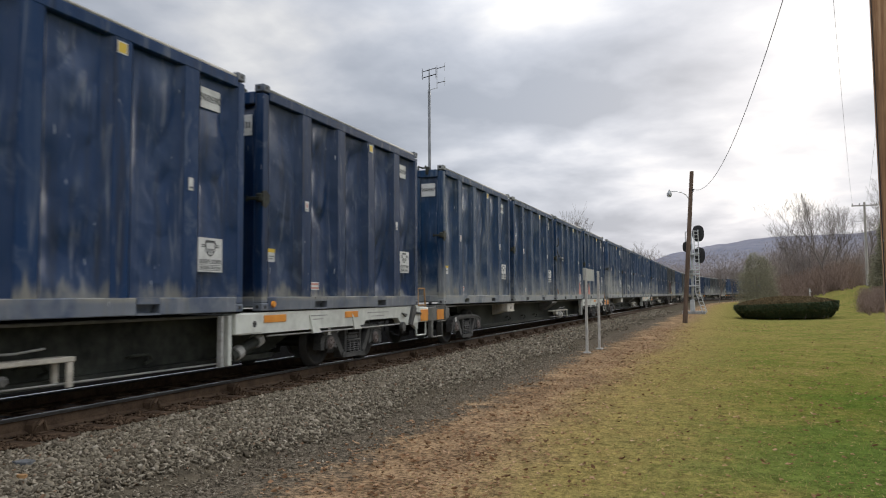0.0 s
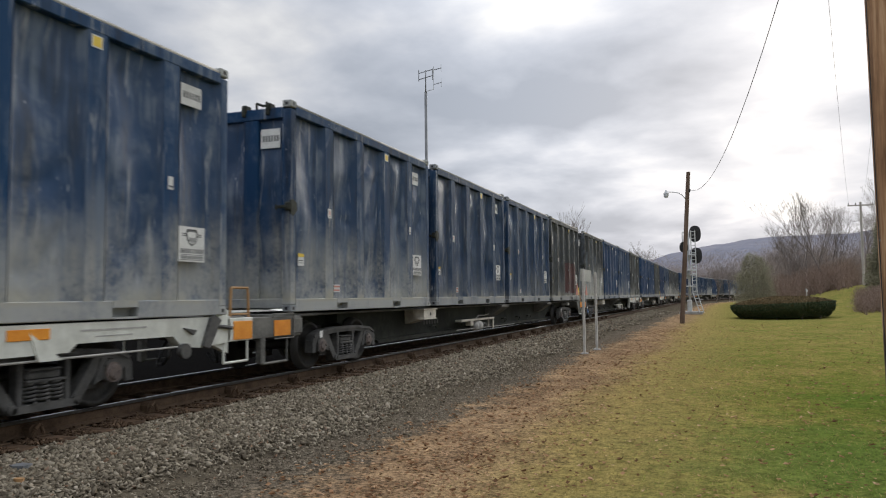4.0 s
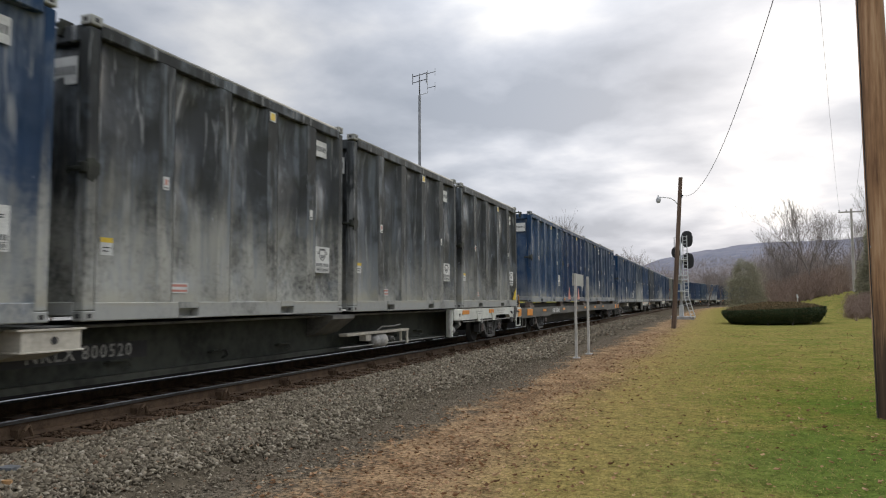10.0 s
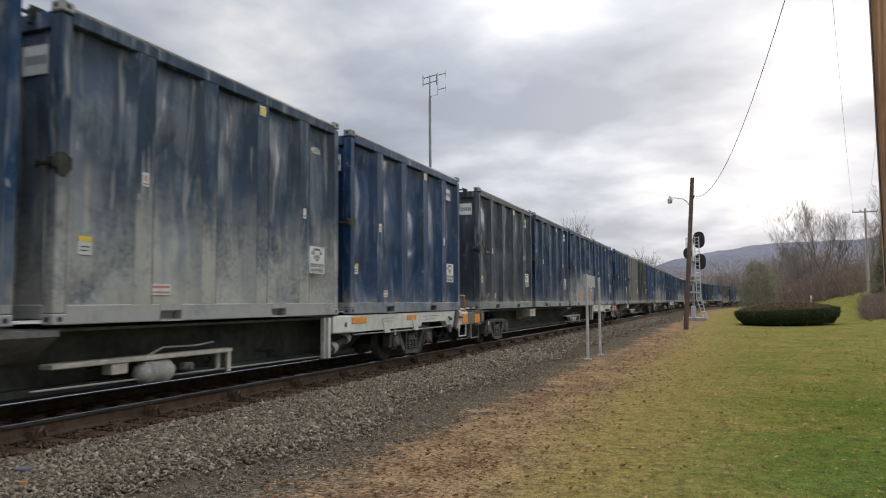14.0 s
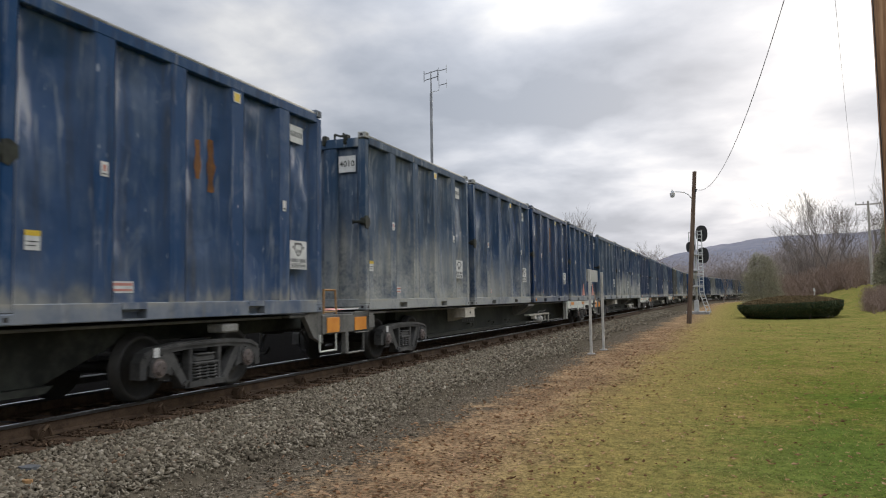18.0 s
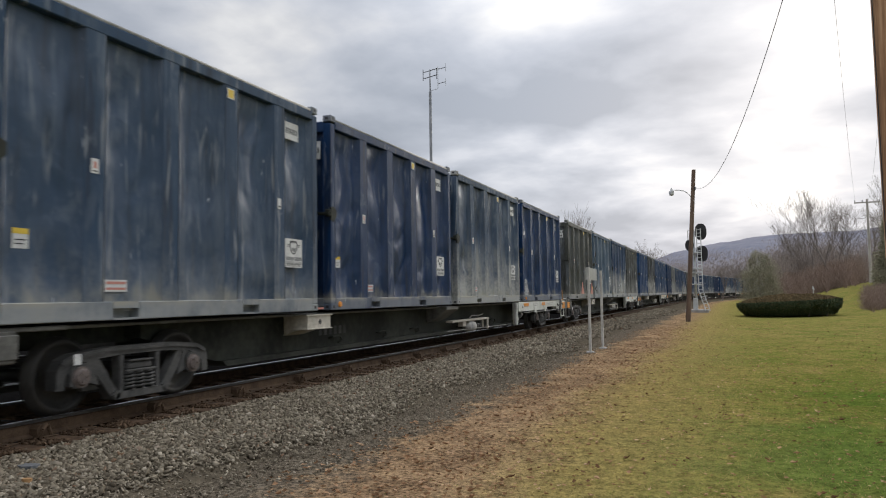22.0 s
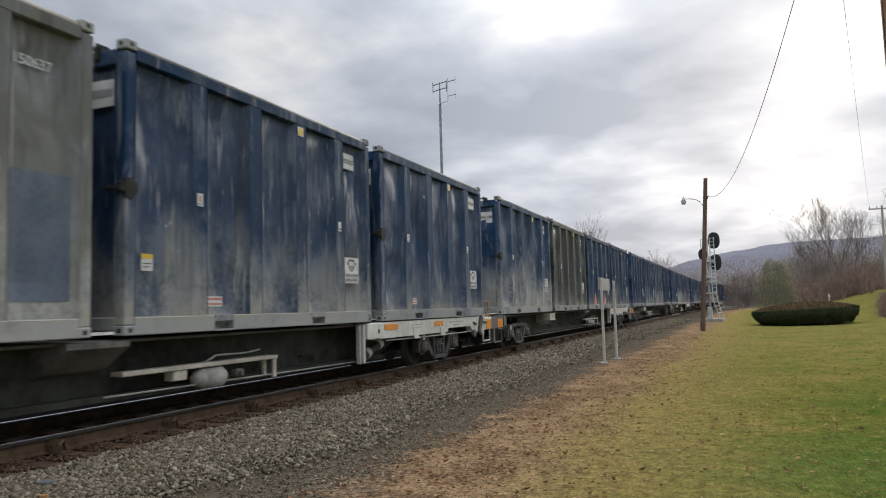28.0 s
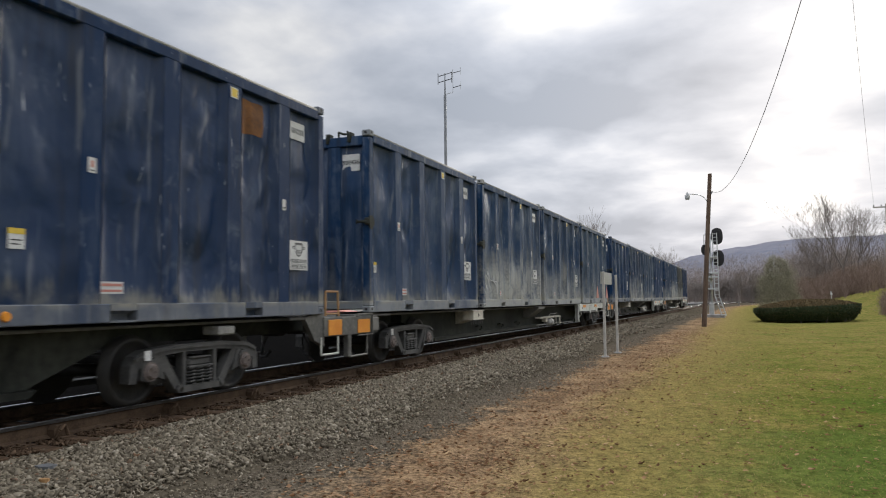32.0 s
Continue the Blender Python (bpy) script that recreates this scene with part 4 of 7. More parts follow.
def make_container(paint, dust, seed, label, slot):
    ob = new("waste_container")
    M = container_meshes(seed)
    colour = (*paint, dust)
    made = []
    def p(name, mesh, at=(0, 0, 0), turn=(0, 0, 0), lab=""):
        o = part(name, mesh, ob, lab, at, turn)
        o.color = colour
        made.append(o)
        return o
    for me in M["side_sheet"]:
        p("side_sheet", me)
    for r in RIBS:
        p("rib", M["rib"], (0, r - CL / 2, 0))
    for me in M["bottom_rail"]:
        p("bottom_rail", me)
    for yy in (1.80, 4.27):
        p("fork_pocket", M["pocket"], (0, yy - CL / 2, 0))
    p("top_rail", M["top_rail"])
    p("cover_lip", M["lip"])
    p("far_wall", M["far_wall"])
    p("rear_wall", M["rear_wall"])
    p("end_sheet", M["end_sheet"], (0, -CL / 2, 0))
    p("end_beam", M["end_beam"], (0, -CL / 2, 0))
    p("end_sill", M["end_sill"], (0, -CL / 2, 0))
    for x in (-0.42, 0.42):
        p("end_rib", M["end_rib"], (x, -CL / 2, 0))
    for sgn in (1, -1):
        for e in (1, -1):
            if sgn < 0 and e < 0:
                continue
            q = p("corner_post", M["post"], (sgn * CW / 2, e * -CL / 2, 0))
            q.scale = (sgn, e, 1)
            for z in (0.0, CH - 0.070):
                c = p("corner_casting", M["casting"], (sgn * CW / 2, e * -CL / 2, z))
                c.scale = (sgn, e, 1)
    p("cover", M["cover"], lab="sagging grey tarpaulin cover")
    for x in (-0.85, -0.3, 0.3, 0.78):
        p("lid_hinge", M["hinge"], (x, -CL / 2, CH - 0.04))
    for x in (-0.62, 0.62):
        p("tarp_hook", M["hook"], (x, -CL / 2, CH))
    p("door_latch", M["latch"], (CW / 2 - 0.02, -CL / 2, 1.74))
    p("latch_gusset", M["gusset"], (CW / 2 - 0.02, -CL / 2, 1.74))
    p("lock_rod", M["lock_rod"], (CW / 2 - 0.165, -CL / 2 + 0.02, 0))
    def wall(name, mesh, y, z, lab="", out=0.001):
        y *= LONG
        sheet = max(wall_x(y + a, z + b, seed) for a in (-0.26, -0.13, 0, 0.13, 0.26) for b in (-0.23, -0.12, 0, 0.12, 0.23)) if out > 0.01 else wall_x(y, z, seed)
        return p(name, mesh, (sheet + out, y - CL / 2, z), lab=lab)
    digits = (("comb", 0.10, 0.97, 0.34, 0.66),)
    if slot != (15, 1):
        wall("yellow_warning_label", plate(0.19, 0.21, "yl", (3, 0, 1, 0.72, 1), (1, 0.15, 0.85, 0.4, 0.46), (1, 0.15, 0.7, 0.2, 0.26)), 0.46, 0.88, out=0.008)
    wall("small_label", plate(0.11, 0.17, "sl", (2, 0.3, 0.7, 0.35, 0.8), (1, 0.2, 0.8, 0.12, 0.2)), 1.27, 1.75)
    wall("red_label", plate(0.34, 0.14, "rl", (2, 0.05, 0.95, 0.62, 0.85), (2, 0.05, 0.95, 0.15, 0.35)), 1.68, 0.40, out=0.006)
    wall("small_label", plate(0.09, 0.17, "s2", (1, 0.2, 0.8, 0.15, 0.3)), 4.90, 1.73)
    wall("top_label", plate(0.16, 0.15, "tl", (3, 0.1, 0.9, 0.1, 0.9)), 3.68, CH - 0.30)
    shield = (("shield", 0, 1, 0, 1), (1, 0.14, 0.86, 0.72, 0.748), (1, 0.14, 0.86, 0.775, 0.803))
    text = (("comb", 0.08, 0.52, 0.24, 0.37), ("comb", 0.55, 0.97, 0.24, 0.37), (4, 0.06, 0.94, 0.045, 0.062), (4, 0.06, 0.94, 0.19, 0.207), ("comb", 0.10, 0.52, 0.08, 0.17), ("comb", 0.54, 0.95, 0.08, 0.17))
    if slot != (15, 1):
        wall("maker_plate", plate(0.52, 0.47, "lg", *shield, *text), 5.34, 0.80 if slot in ((-1, 2), (6, 1)) else 0.96, out=0.012)
    end, side = NUMBERS.get(slot, ("", ""))
    bare = slot in ((15, 1), (7, 2), (16, 2))
    if bare:
        lettering(ob, side, 0.16, (wall_x(5.5, 2.9, seed) + 0.045, 5.5 - CL / 2, 2.9), (90, 0, 90), WHITE_LABEL)
    q = None if bare else wall("number_plate", plate(0.42, 0.29, "np" if side else "npb", *(() if side else digits)), 5.38, 3.0, "pale plate with a worn number", 0.012)
    if side and not bare:
        lettering(q, side, 0.15 if len(side) > 4 else 0.2, (0.0085, 0, 0), (90, 0, 90))
    q = p("number_plate", plate(0.38, 0.33, "ne" if end else "neb", *(() if end else digits)), (0.79, -CL / 2 + 0.055, 2.92), (0, 0, -90), "pale plate with a painted number")
    if end:
        lettering(q, end, 0.17 if len(end) == 4 else 0.125 if len(end) < 7 else 0.165, (0.0085, 0, 0), (90, 0, 90))
    p("end_label", plate(0.30, 0.42, "el", (3, 0, 1, 0.8, 1), (1, 0.1, 0.9, 0.5, 0.56), (1, 0.1, 0.9, 0.3, 0.36)), (-0.42, -CL / 2 + 0.009, 0.62), (0, 0, -90))
    p("end_label", plate(0.17, 0.2, "e2", (2, 0.1, 0.4, 0.5, 0.9), (1, 0.1, 0.9, 0.1, 0.3)), (-0.42, -CL / 2 + 0.009, 1.75), (0, 0, -90))
    if label.startswith("deep"):
        p("corner_reflector", shared("corner_reflector", lambda: Kit().tube((0, 0, 0), (0.03, 0, 0), 0.055, 0.045, 12), ORANGE), (CW / 2 + 0.004, 0.30 - CL / 2, 0.10), lab="round orange reflector")
    if slot in YELLOW_EDGED:
        part("yellow_edge_tape", shared("yellow_edge_tape", lambda: Kit().box(CW / 2 - 0.10, CW / 2 - 0.005, 0.20 - CL / 2, 0.75 - CL / 2, CH - 0.042, CH - 0.012, 0.004), YELLOW_PRINT), ob, "faded yellow tape on the top rail")
    for kind, *v in MARKS.get(slot, ()):
        if kind == "tri":
            k = Kit().prism([(5.64 - CL / 2, 0.225), (6.06 - CL / 2, 0.225), (6.06 - CL / 2, 0.62)], "x", CW / 2 - 0.02, CW / 2 + 0.004)
            part("yellow_corner_mark", k.mesh("yellow_corner_mark", YELLOW_PRINT), ob, "yellow painted triangle")
        elif kind == "spray":
            part("spray_paint", scribble(seed + 8 * int(v[0] * 10), *v).mesh("spray_paint", WHITE_LABEL), ob, "white looping spray paint")
        elif kind == "plastic":
            y0, y1 = v
            k = Kit()
            k.grid(lambda u, w: (CW / 2 - 0.10 + 0.16 * w + 0.03 * noise.noise((u * 14, w * 3, 1.0)), y0 + (y1 - y0) * u - CL / 2, CH + 0.03 + 0.09 * math.sin(3.1 * w) * (0.4 + abs(noise.noise((u * 9, 2.0, 0.5)))) * (1 - 0.6 * u) - 0.12 * w + 0.04 * noise.noise((u * 22, w * 6, 5.0))), 60, 8)
            part("torn_sheet", k.mesh("torn_sheet", PLASTIC, smooth=True), ob, "crumpled strip of torn pale plastic sheet")
        elif kind == "scratch":
            y, z0, z1 = v
            k = Kit().grid(lambda u, w: (wall_x(y + 0.02, z0 + (z1 - z0) * w, seed) + 0.004, y - CL / 2 + (u - 0.5) * 0.09 * (0.35 + abs(noise.noise((w * 6, 1.0, 2.0)))) + 0.06 * noise.noise((w * 3, 4.0, 0.0)), z0 + (z1 - z0) * w), 2, 24)
            part("scrape", k.mesh("scrape", WHITE_LABEL), ob, "long white scrape in the paint")
        elif kind == "strap":
            y, z0, z1 = v
            part("strap", Kit().box(CW / 2 - 0.05, CW / 2 + 0.012, y - CL / 2, y + 0.022 - CL / 2, z0, z1, 0.004).mesh("strap", RED_STRAP), ob, "red binding strap")
        elif kind == "chain":
            y0, y1, z0, z1 = v
            pts = [(wall_x(y0 + (y1 - y0) * t, 1.0, seed) + 0.07 + 0.05 * math.sin(3.1 * t), y0 + (y1 - y0) * t - CL / 2, z0 + (z1 - z0) * t ** 0.45 + 0.04 * math.sin(t * 9)) for t in [i / 12 for i in range(13)]]
            part("chain", Kit().path(pts, 0.022, 6).mesh("chain", CAR_GREY), ob, "slack grey binding chain")
        else:
            part("paint_patch", patch(seed, v[0] * LONG, v[1] * LONG, *v[2:]).mesh("paint_patch", PATCHES[kind]), ob, PATCH_LABELS[kind])
    return tagged(ob, label, "container", "containers on the train")


# ---- railway cars ----
CAR_P, CAR_G = 27.875, 0.475      # from car to car; between containers
SPAN = 4 * CL + 3 * CAR_G
STRETCH = SPAN / 25.492      # first container's front to last one's back
DECK = 1.053
AX = (1.22, 3.08, 21.75, 23.61)
WHEEL_R = 0.43


def wheelset_mesh():
    k = Kit()
    for sg in (1, -1):
        rings = [(0.68, 0.455), (0.705, 0.455), (0.715, WHEEL_R), (0.81, WHEEL_R - 0.008), (0.81, 0.36), (0.77, 0.34), (0.76, 0.15), (0.82, 0.13), (0.82, 0.02)]
        n = 28
        vs = [(sg * x, r * math.cos(2 * math.pi * i / n), r * math.sin(2 * math.pi * i / n)) for x, r in rings for i in range(n)]
        k.add(vs, [(j * n + i, j * n + (i + 1) % n, (j + 1) * n + (i + 1) % n, (j + 1) * n + i) for j in range(len(rings) - 1) for i in range(n)])
        k.add([(sg * 0.68, 0, 0)] + [(sg * 0.68, 0.455 * math.cos(2 * math.pi * i / n), 0.455 * math.sin(2 * math.pi * i / n)) for i in range(n)], [(0, 1 + i, 1 + (i + 1) % n) for i in range(n)])
        k.tube((sg * 0.8, 0, 0), (sg * 1.02, 0, 0), 0.08, n=12)
        for i in range(3):
            a = i * 2.094
            k.tube((sg * 1.02, 0.045 * math.cos(a), 0.045 * math.sin(a)), (sg * 1.035, 0.045 * math.cos(a), 0.045 * math.sin(a)), 0.014, n=6)
    k.tube((-0.7, 0, 0), (0.7, 0, 0), 0.08, n=10)
    return k


def side_frame():
    """A cast bogie side: arched top member that wraps both axle boxes, diagonals round open windows, the spring seat; x outward, y along."""
    k = Kit()
    top = [(-1.25, 0.31), (-1.24, 0.52), (-1.17, 0.63), (-1.02, 0.69), (-0.5, 0.735), (0.5, 0.735), (1.02, 0.69), (1.17, 0.63), (1.24, 0.52), (1.25, 0.31),
           (1.14, 0.30), (1.12, 0.46), (1.02, 0.56), (0.86, 0.60), (0.36, 0.635), (-0.36, 0.635), (-0.86, 0.60), (-1.02, 0.56), (-1.12, 0.46), (-1.14, 0.30)]
    k.prism(top, "x", -0.09, 0.07)
    k.prism([(y, z) for y, z in ((-1.20, 0.60), (-1.02, 0.665), (-0.5, 0.71), (0.5, 0.71), (1.02, 0.665), (1.20, 0.60), (1.17, 0.565), (1.0, 0.635), (0.5, 0.68), (-0.5, 0.68), (-1.0, 0.635), (-1.17, 0.565))], "x", 0.06, 0.09)
    for sg in (-1, 1):
        k.prism([(sg * 0.66, 0.62), (sg * 0.80, 0.605), (sg * 0.68, 0.42), (sg * 0.44, 0.12), (sg * 0.33, 0.17), (sg * 0.52, 0.42)], "x", -0.08, 0.06)
        k.prism([(sg * 0.76, 0.605), (sg * 0.86, 0.60), (sg * 0.80, 0.36), (sg * 0.66, 0.31)], "x", -0.08, 0.07)
        k.box(-0.08, 0.065, min(sg * 0.265, sg * 0.335), max(sg * 0.265, sg * 0.335), 0.14, 0.64, 0.015)
        k.prism([(sg * 1.08, 0.34), (sg * 1.08, 0.52), (sg * 1.02, 0.58), (sg * 0.86, 0.58), (sg * 0.80, 0.52), (sg * 0.80, 0.36), (sg * 0.86, 0.31), (sg * 1.0, 0.31)], "x", -0.08, 0.085)
        k.tube((0.055, sg * 0.40, 0.17), (0.09, sg * 0.40, 0.17), 0.055, n=8)
    k.prism([(-0.43, 0.115), (0.43, 0.115), (0.40, 0.18), (0.30, 0.20), (-0.30, 0.20), (-0.40, 0.18)], "x", -0.14, 0.09)
    return k


def coil_spring():
    k = Kit()
    turns, n, m, rad = 5, 12, 6, 0.016
    vs = []
    for i in range(turns * n + 1):
        a = i * 2 * math.pi / n
        for j in range(m):
            th = j * 2 * math.pi / m
            r = 0.066 + rad * math.cos(th)
            vs.append((0.02 + r * math.cos(a), r * math.sin(a), 0.20 + 0.21 * i / (turns * n) + rad * math.sin(th)))
    return k.add(vs, [(i * m + j, i * m + (j + 1) % m, (i + 1) * m + (j + 1) % m, (i + 1) * m + j) for i in range(turns * n) for j in range(m)])


def bearing_cap():
    k = Kit().tube((0, 0, 0), (0.06, 0, 0), 0.125, 0.12, 16).tube((0.06, 0, 0), (0.085, 0, 0), 0.10, 0.08, 14)
    for i in range(3):
        a = i * 2.094
        k.tube((0.08, 0.055 * math.cos(a), 0.055 * math.sin(a)), (0.10, 0.055 * math.cos(a), 0.055 * math.sin(a)), 0.018, n=6)
    return k


def bolster():
    k = Kit().box(-1.06, 1.06, -0.22, 0.22, 0.43, 0.54, 0.03).box(-0.35, 0.35, -0.35, 0.35, 0.55, 0.78, 0.04)
    for sg in (-1, 1):
        k.box(min(sg * 0.92, sg * 1.09), max(sg * 0.92, sg * 1.09), -0.25, 0.25, 0.415, 0.445, 0.008)
        k.box(min(sg * 0.92, sg * 1.08), max(sg * 0.92, sg * 1.08), -0.20, 0.20, 0.535, 0.56, 0.008)
        k.box(min(sg * 0.9, sg * 0.95), max(sg * 0.9, sg * 0.95), -0.8, 0.8, 0.25, 0.32)
    return k


def make_bogie(car, y, label, blue_cap=False):
    b = part("bogie", shared("bogie_bolster", bolster, BOGIE), car, label, (0, y, 0))
    part("inspection_label", shared("inspection_label", lambda: Kit().box(0.0, 0.006, -0.05, 0.05, -0.06, 0.06), WHITE_LABEL), b, "small white painted label", (1.092, -0.99, 0.63))
    for sg in (1, -1):
        o = part("side_frame", shared("side_frame", side_frame, BOGIE), b, "", (sg * 1.0, 0, 0))
        o.scale = (sg, 1, 1)
        for dy in ((-0.165, 0.0, 0.165) if sg > 0 else ()):
            part("coil_spring", shared("coil_spring", coil_spring, BOGIE, smooth=True), b, "", (1.0, dy, 0))
        for e in (1, -1):
            blue = blue_cap and sg > 0 and e < 0
            part("bearing_cap", shared("bearing_cap|%d" % blue, bearing_cap, BLUE_CAP if blue else CAP), b, "round blue bearing cap" if blue else "", (sg * (1.04 if sg > 0 else 1.09), e * 0.93, WHEEL_R))
    for e in (1, -1):
        WHEELS.append((car, part("wheelset", shared("wheelset", wheelset_mesh, WHEEL, smooth=True), b, "", (0, e * 0.93, WHEEL_R))))
    return b


WHEELS = []


def make_spine_car(k, white, label, rear="sill"):
    """A container car: deep centre girder between two bogie ends, brackets under the container joints."""
    ob = new("container_car")
    def y(v):
        return v * STRETCH - SPAN / 2
    sill_mat, sill_key = (CAR_WHITE, "w") if white else (CAR_GREY, "g")
    def girder():
        g = Kit()
        for a, b in ((4.2, 20.4),):
            g.prism([(y(a - 1.6), 0.98), (y(a - 1.6), 0.78), (y(a), 0.32), (y(b), 0.32), (y(b + 1.2), 0.78), (y(b + 1.2), 0.98)], "x", -0.62, 0.62)
            g.prism([(y(a - 0.1), 0.35), (y(a), 0.27), (y(b), 0.27), (y(b + 0.1), 0.35)], "x", -0.76, 0.76)
        g.box(-0.35, 0.35, y(-0.7), y(3.0), 0.72, 0.98, 0.02).box(-0.35, 0.35, y(21), y(26.2), 0.72, 0.98, 0.02)
        return g
    part("centre_girder", shared("centre_girder", girder, CAR_DARK), ob, "grimy dark green-black girder")
    part("deck", shared("deck", lambda: Kit().box(-1.16, 1.16, y(-0.5), y(1.0), 0.97, 1.02, 0.01).box(-1.0, 1.0, y(1.0), y(24.6), 0.97, 1.01, 0.01).box(-1.16, 1.16, y(24.6), y(26.0), 0.97, 1.02, 0.01), CAR_GREY), ob)
    # near and far side
    for sg in (1, -1):
        def side(name, mesh, at=(0, 0, 0), lab=""):
            o = part(name, mesh, ob, lab, (at[0] * sg, at[1], at[2]))
            o.scale = (sg, 1, 1)
            return o
        # front platform sill with stirrup steps and reflectors
        side("end_sill", shared("end_sill_front", lambda: Kit().box(1.05, 1.20, y(-1.0), y(0.35), 0.66, 0.99, 0.012).box(0.6, 1.1, y(-1.0), y(-0.85), 0.66, 0.99, 0.01), CAR_GREY))
        side("reflector", shared("reflector_a", lambda: Kit().box(1.201, 1.212, y(-0.44), y(0.02), 0.68, 0.93, 0.004), ORANGE), lab="orange reflector panel")
        side("step", shared("stirrup", lambda: Kit().path([(1.18, y(-0.72), 0.68), (1.18, y(-0.72), 0.27), (1.18, y(-0.05), 0.27), (1.18, y(-0.05), 0.68)], 0.022, 6).box(1.1, 1.2, y(-0.78), y(-0.66), 0.27, 0.68, 0.01), CAR_GREY))
        side("grab_iron", shared("grab_iron", lambda: Kit().path([(1.22, y(-0.5), 0.97), (1.22, y(-0.5), 1.03), (1.22, y(0.1), 1.03), (1.22, y(0.1), 0.64), (1.22, y(-0.46), 0.64)], 0.012, 6), CAR_GREY))
        side("placard_holder", shared("placard_holder", lambda: Kit().box(1.19, 1.225, y(0.1), y(0.36), 0.70, 0.95, 0.01), CAR_GREY))
        # brackets under the joints of the containers
        side("bracket", shared("bracket_a", lambda: Kit().prism([(y(5.75), 0.74), (y(6.5), 0.74), (y(6.5), 0.99), (y(5.75), 0.99)], "x", 0.9, 1.19).prism([(0.6, 0.62), (1.0, 0.74), (1.0, 0.98), (0.6, 0.98)], "y", y(5.9), y(6.5)).box(0.88, 1.21, y(5.70), y(6.55), 0.965, 0.99, 0.004).box(0.88, 1.21, y(5.72), y(6.53), 0.735, 0.755, 0.004), BEIGE_STEEL), lab="pale beige steel bracket")
        side("bracket_hole", shared("bracket_hole", lambda: Kit().tube((1.19, y(6.15), 0.86), (1.193, y(6.15), 0.86), 0.045, n=14), SIGNAL_BLACK))
        side("bracket", shared("bracket_b", lambda: Kit().prism([(0.6, 0.60), (0.8, 0.66), (1.18, 0.93), (1.18, 1.0), (0.6, 1.0)], "y", y(12.25), y(13.1)), CAR_GREY))
        # rear sill over the second bogie
        def rear_sill():
            k = Kit().prism([(y(18.95), 0.71), (y(22.85), 0.71), (y(22.95), 0.80), (y(24.45), 0.80), (y(24.6), 0.66), (y(24.95), 0.62), (y(25.6), 0.66), (y(25.6), 1.03), (y(18.95), 1.03)], "x", 1.06, 1.20)
            k.box(0.98, 1.215, y(18.85), y(19.5), 0.72, 1.02, 0.012)
            for v in (20.85, 22.35):
                k.prism([(y(v), 0.95), (y(v) + 0.42, 0.64), (y(v) + 0.12, 0.64)], "x", 1.19, 1.215)
            return k
        if rear == "sill":
            side("sill_post", shared("sill_post_a|" + sill_key, lambda: Kit().box(1.02, 1.19, y(18.72), y(18.80), 0.28, 1.0, 0.01), sill_mat))
            side("sill_post", shared("sill_post_b", lambda: Kit().box(1.12, 1.2, y(18.55), y(18.61), 0.28, 1.0, 0.01), PALE_STEEL))
            side("rear_sill", shared("rear_sill|" + sill_key, rear_sill, sill_mat), lab="dirty white steel side sill" if white else "")
            for a, b in ((19.55, 20.15), (22.1, 22.6)):
                side("reflector", shared("refl|%g" % a, lambda a=a, b=b: Kit().box(1.201, 1.212, y(a), y(b), 0.87, 0.985, 0.004), ORANGE), lab="orange reflector strip")
        else:
            side("bracket", shared("bracket_c", lambda: Kit().box(0.85, 1.14, y(22.95), y(23.3), 0.82, 0.94, 0.02), PALE_STEEL), lab="small pale bracket over the bogie")
            side("bracket", shared("bracket_d", lambda: Kit().prism([(0.6, 0.60), (0.8, 0.66), (1.18, 0.93), (1.18, 1.0), (0.6, 1.0)], "y", y(18.7), y(19.4)), CAR_GREY))
        if sg > 0 and rear == "sill":
            side("brake_rod", shared("brake_rod", lambda: Kit().path([(1.16, y(19.7), 0.66), (1.18, y(22.0), 0.65), (1.18, y(25.0), 0.66)], 0.014, 6), PALE_STEEL))
            side("jack_hole", shared("jack_hole", lambda: Kit().tube((1.2155, y(19.3), 0.86), (1.217, y(19.3), 0.86), 0.05, n=14), SIGNAL_BLACK))
            side("hand_brake", shared("hand_brake", lambda: Kit().prism([(y(24.98), 0.64), (y(25.10), 0.60), (y(25.34), 0.98), (y(25.22), 1.06), (y(25.14), 1.02)], "x", 1.2, 1.26).prism([(y(24.62), 0.90), (y(24.86), 0.86), (y(24.80), 0.80)], "x", 1.2, 1.24).tube((1.2, y(24.62), 0.60), (1.27, y(24.62), 0.60), 0.10, n=14).tube((1.2, y(25.3), 0.9), (1.24, y(25.6), 0.86), 0.03, n=6), BOGIE), lab="grimy hand brake winch")
            for a, b, c, d in ((20.9, 21.7, 0.93, 0.96), (20.9, 21.5, 0.87, 0.895), (23.0, 24.4, 0.93, 0.965), (23.2, 24.0, 0.86, 0.885)):
                side("lettering_bar", shared("sill_bar%g%g" % (a, c), lambda a=a, b=b, c=c, d=d: Kit().box(1.201, 1.204, y(a), y(a + (b - a) * 0.7), c, c + (d - c) * 0.6), PALE_STEEL))
        side("end_sill", shared("end_sill_rear|" + sill_key, lambda: Kit().box(1.0, 1.20, y(25.55), y(26.15), 0.66, 1.0, 0.012).prism([(y(25.0), 1.0), (y(25.6), 1.12), (y(25.6), 0.5), (y(25.3), 0.62)], "x", 1.08, 1.17), sill_mat))
        side("reflector", shared("reflector_r", lambda: Kit().box(1.201, 1.212, y(25.68), y(26.12), 0.68, 0.95, 0.004), ORANGE), lab="orange reflector panel")
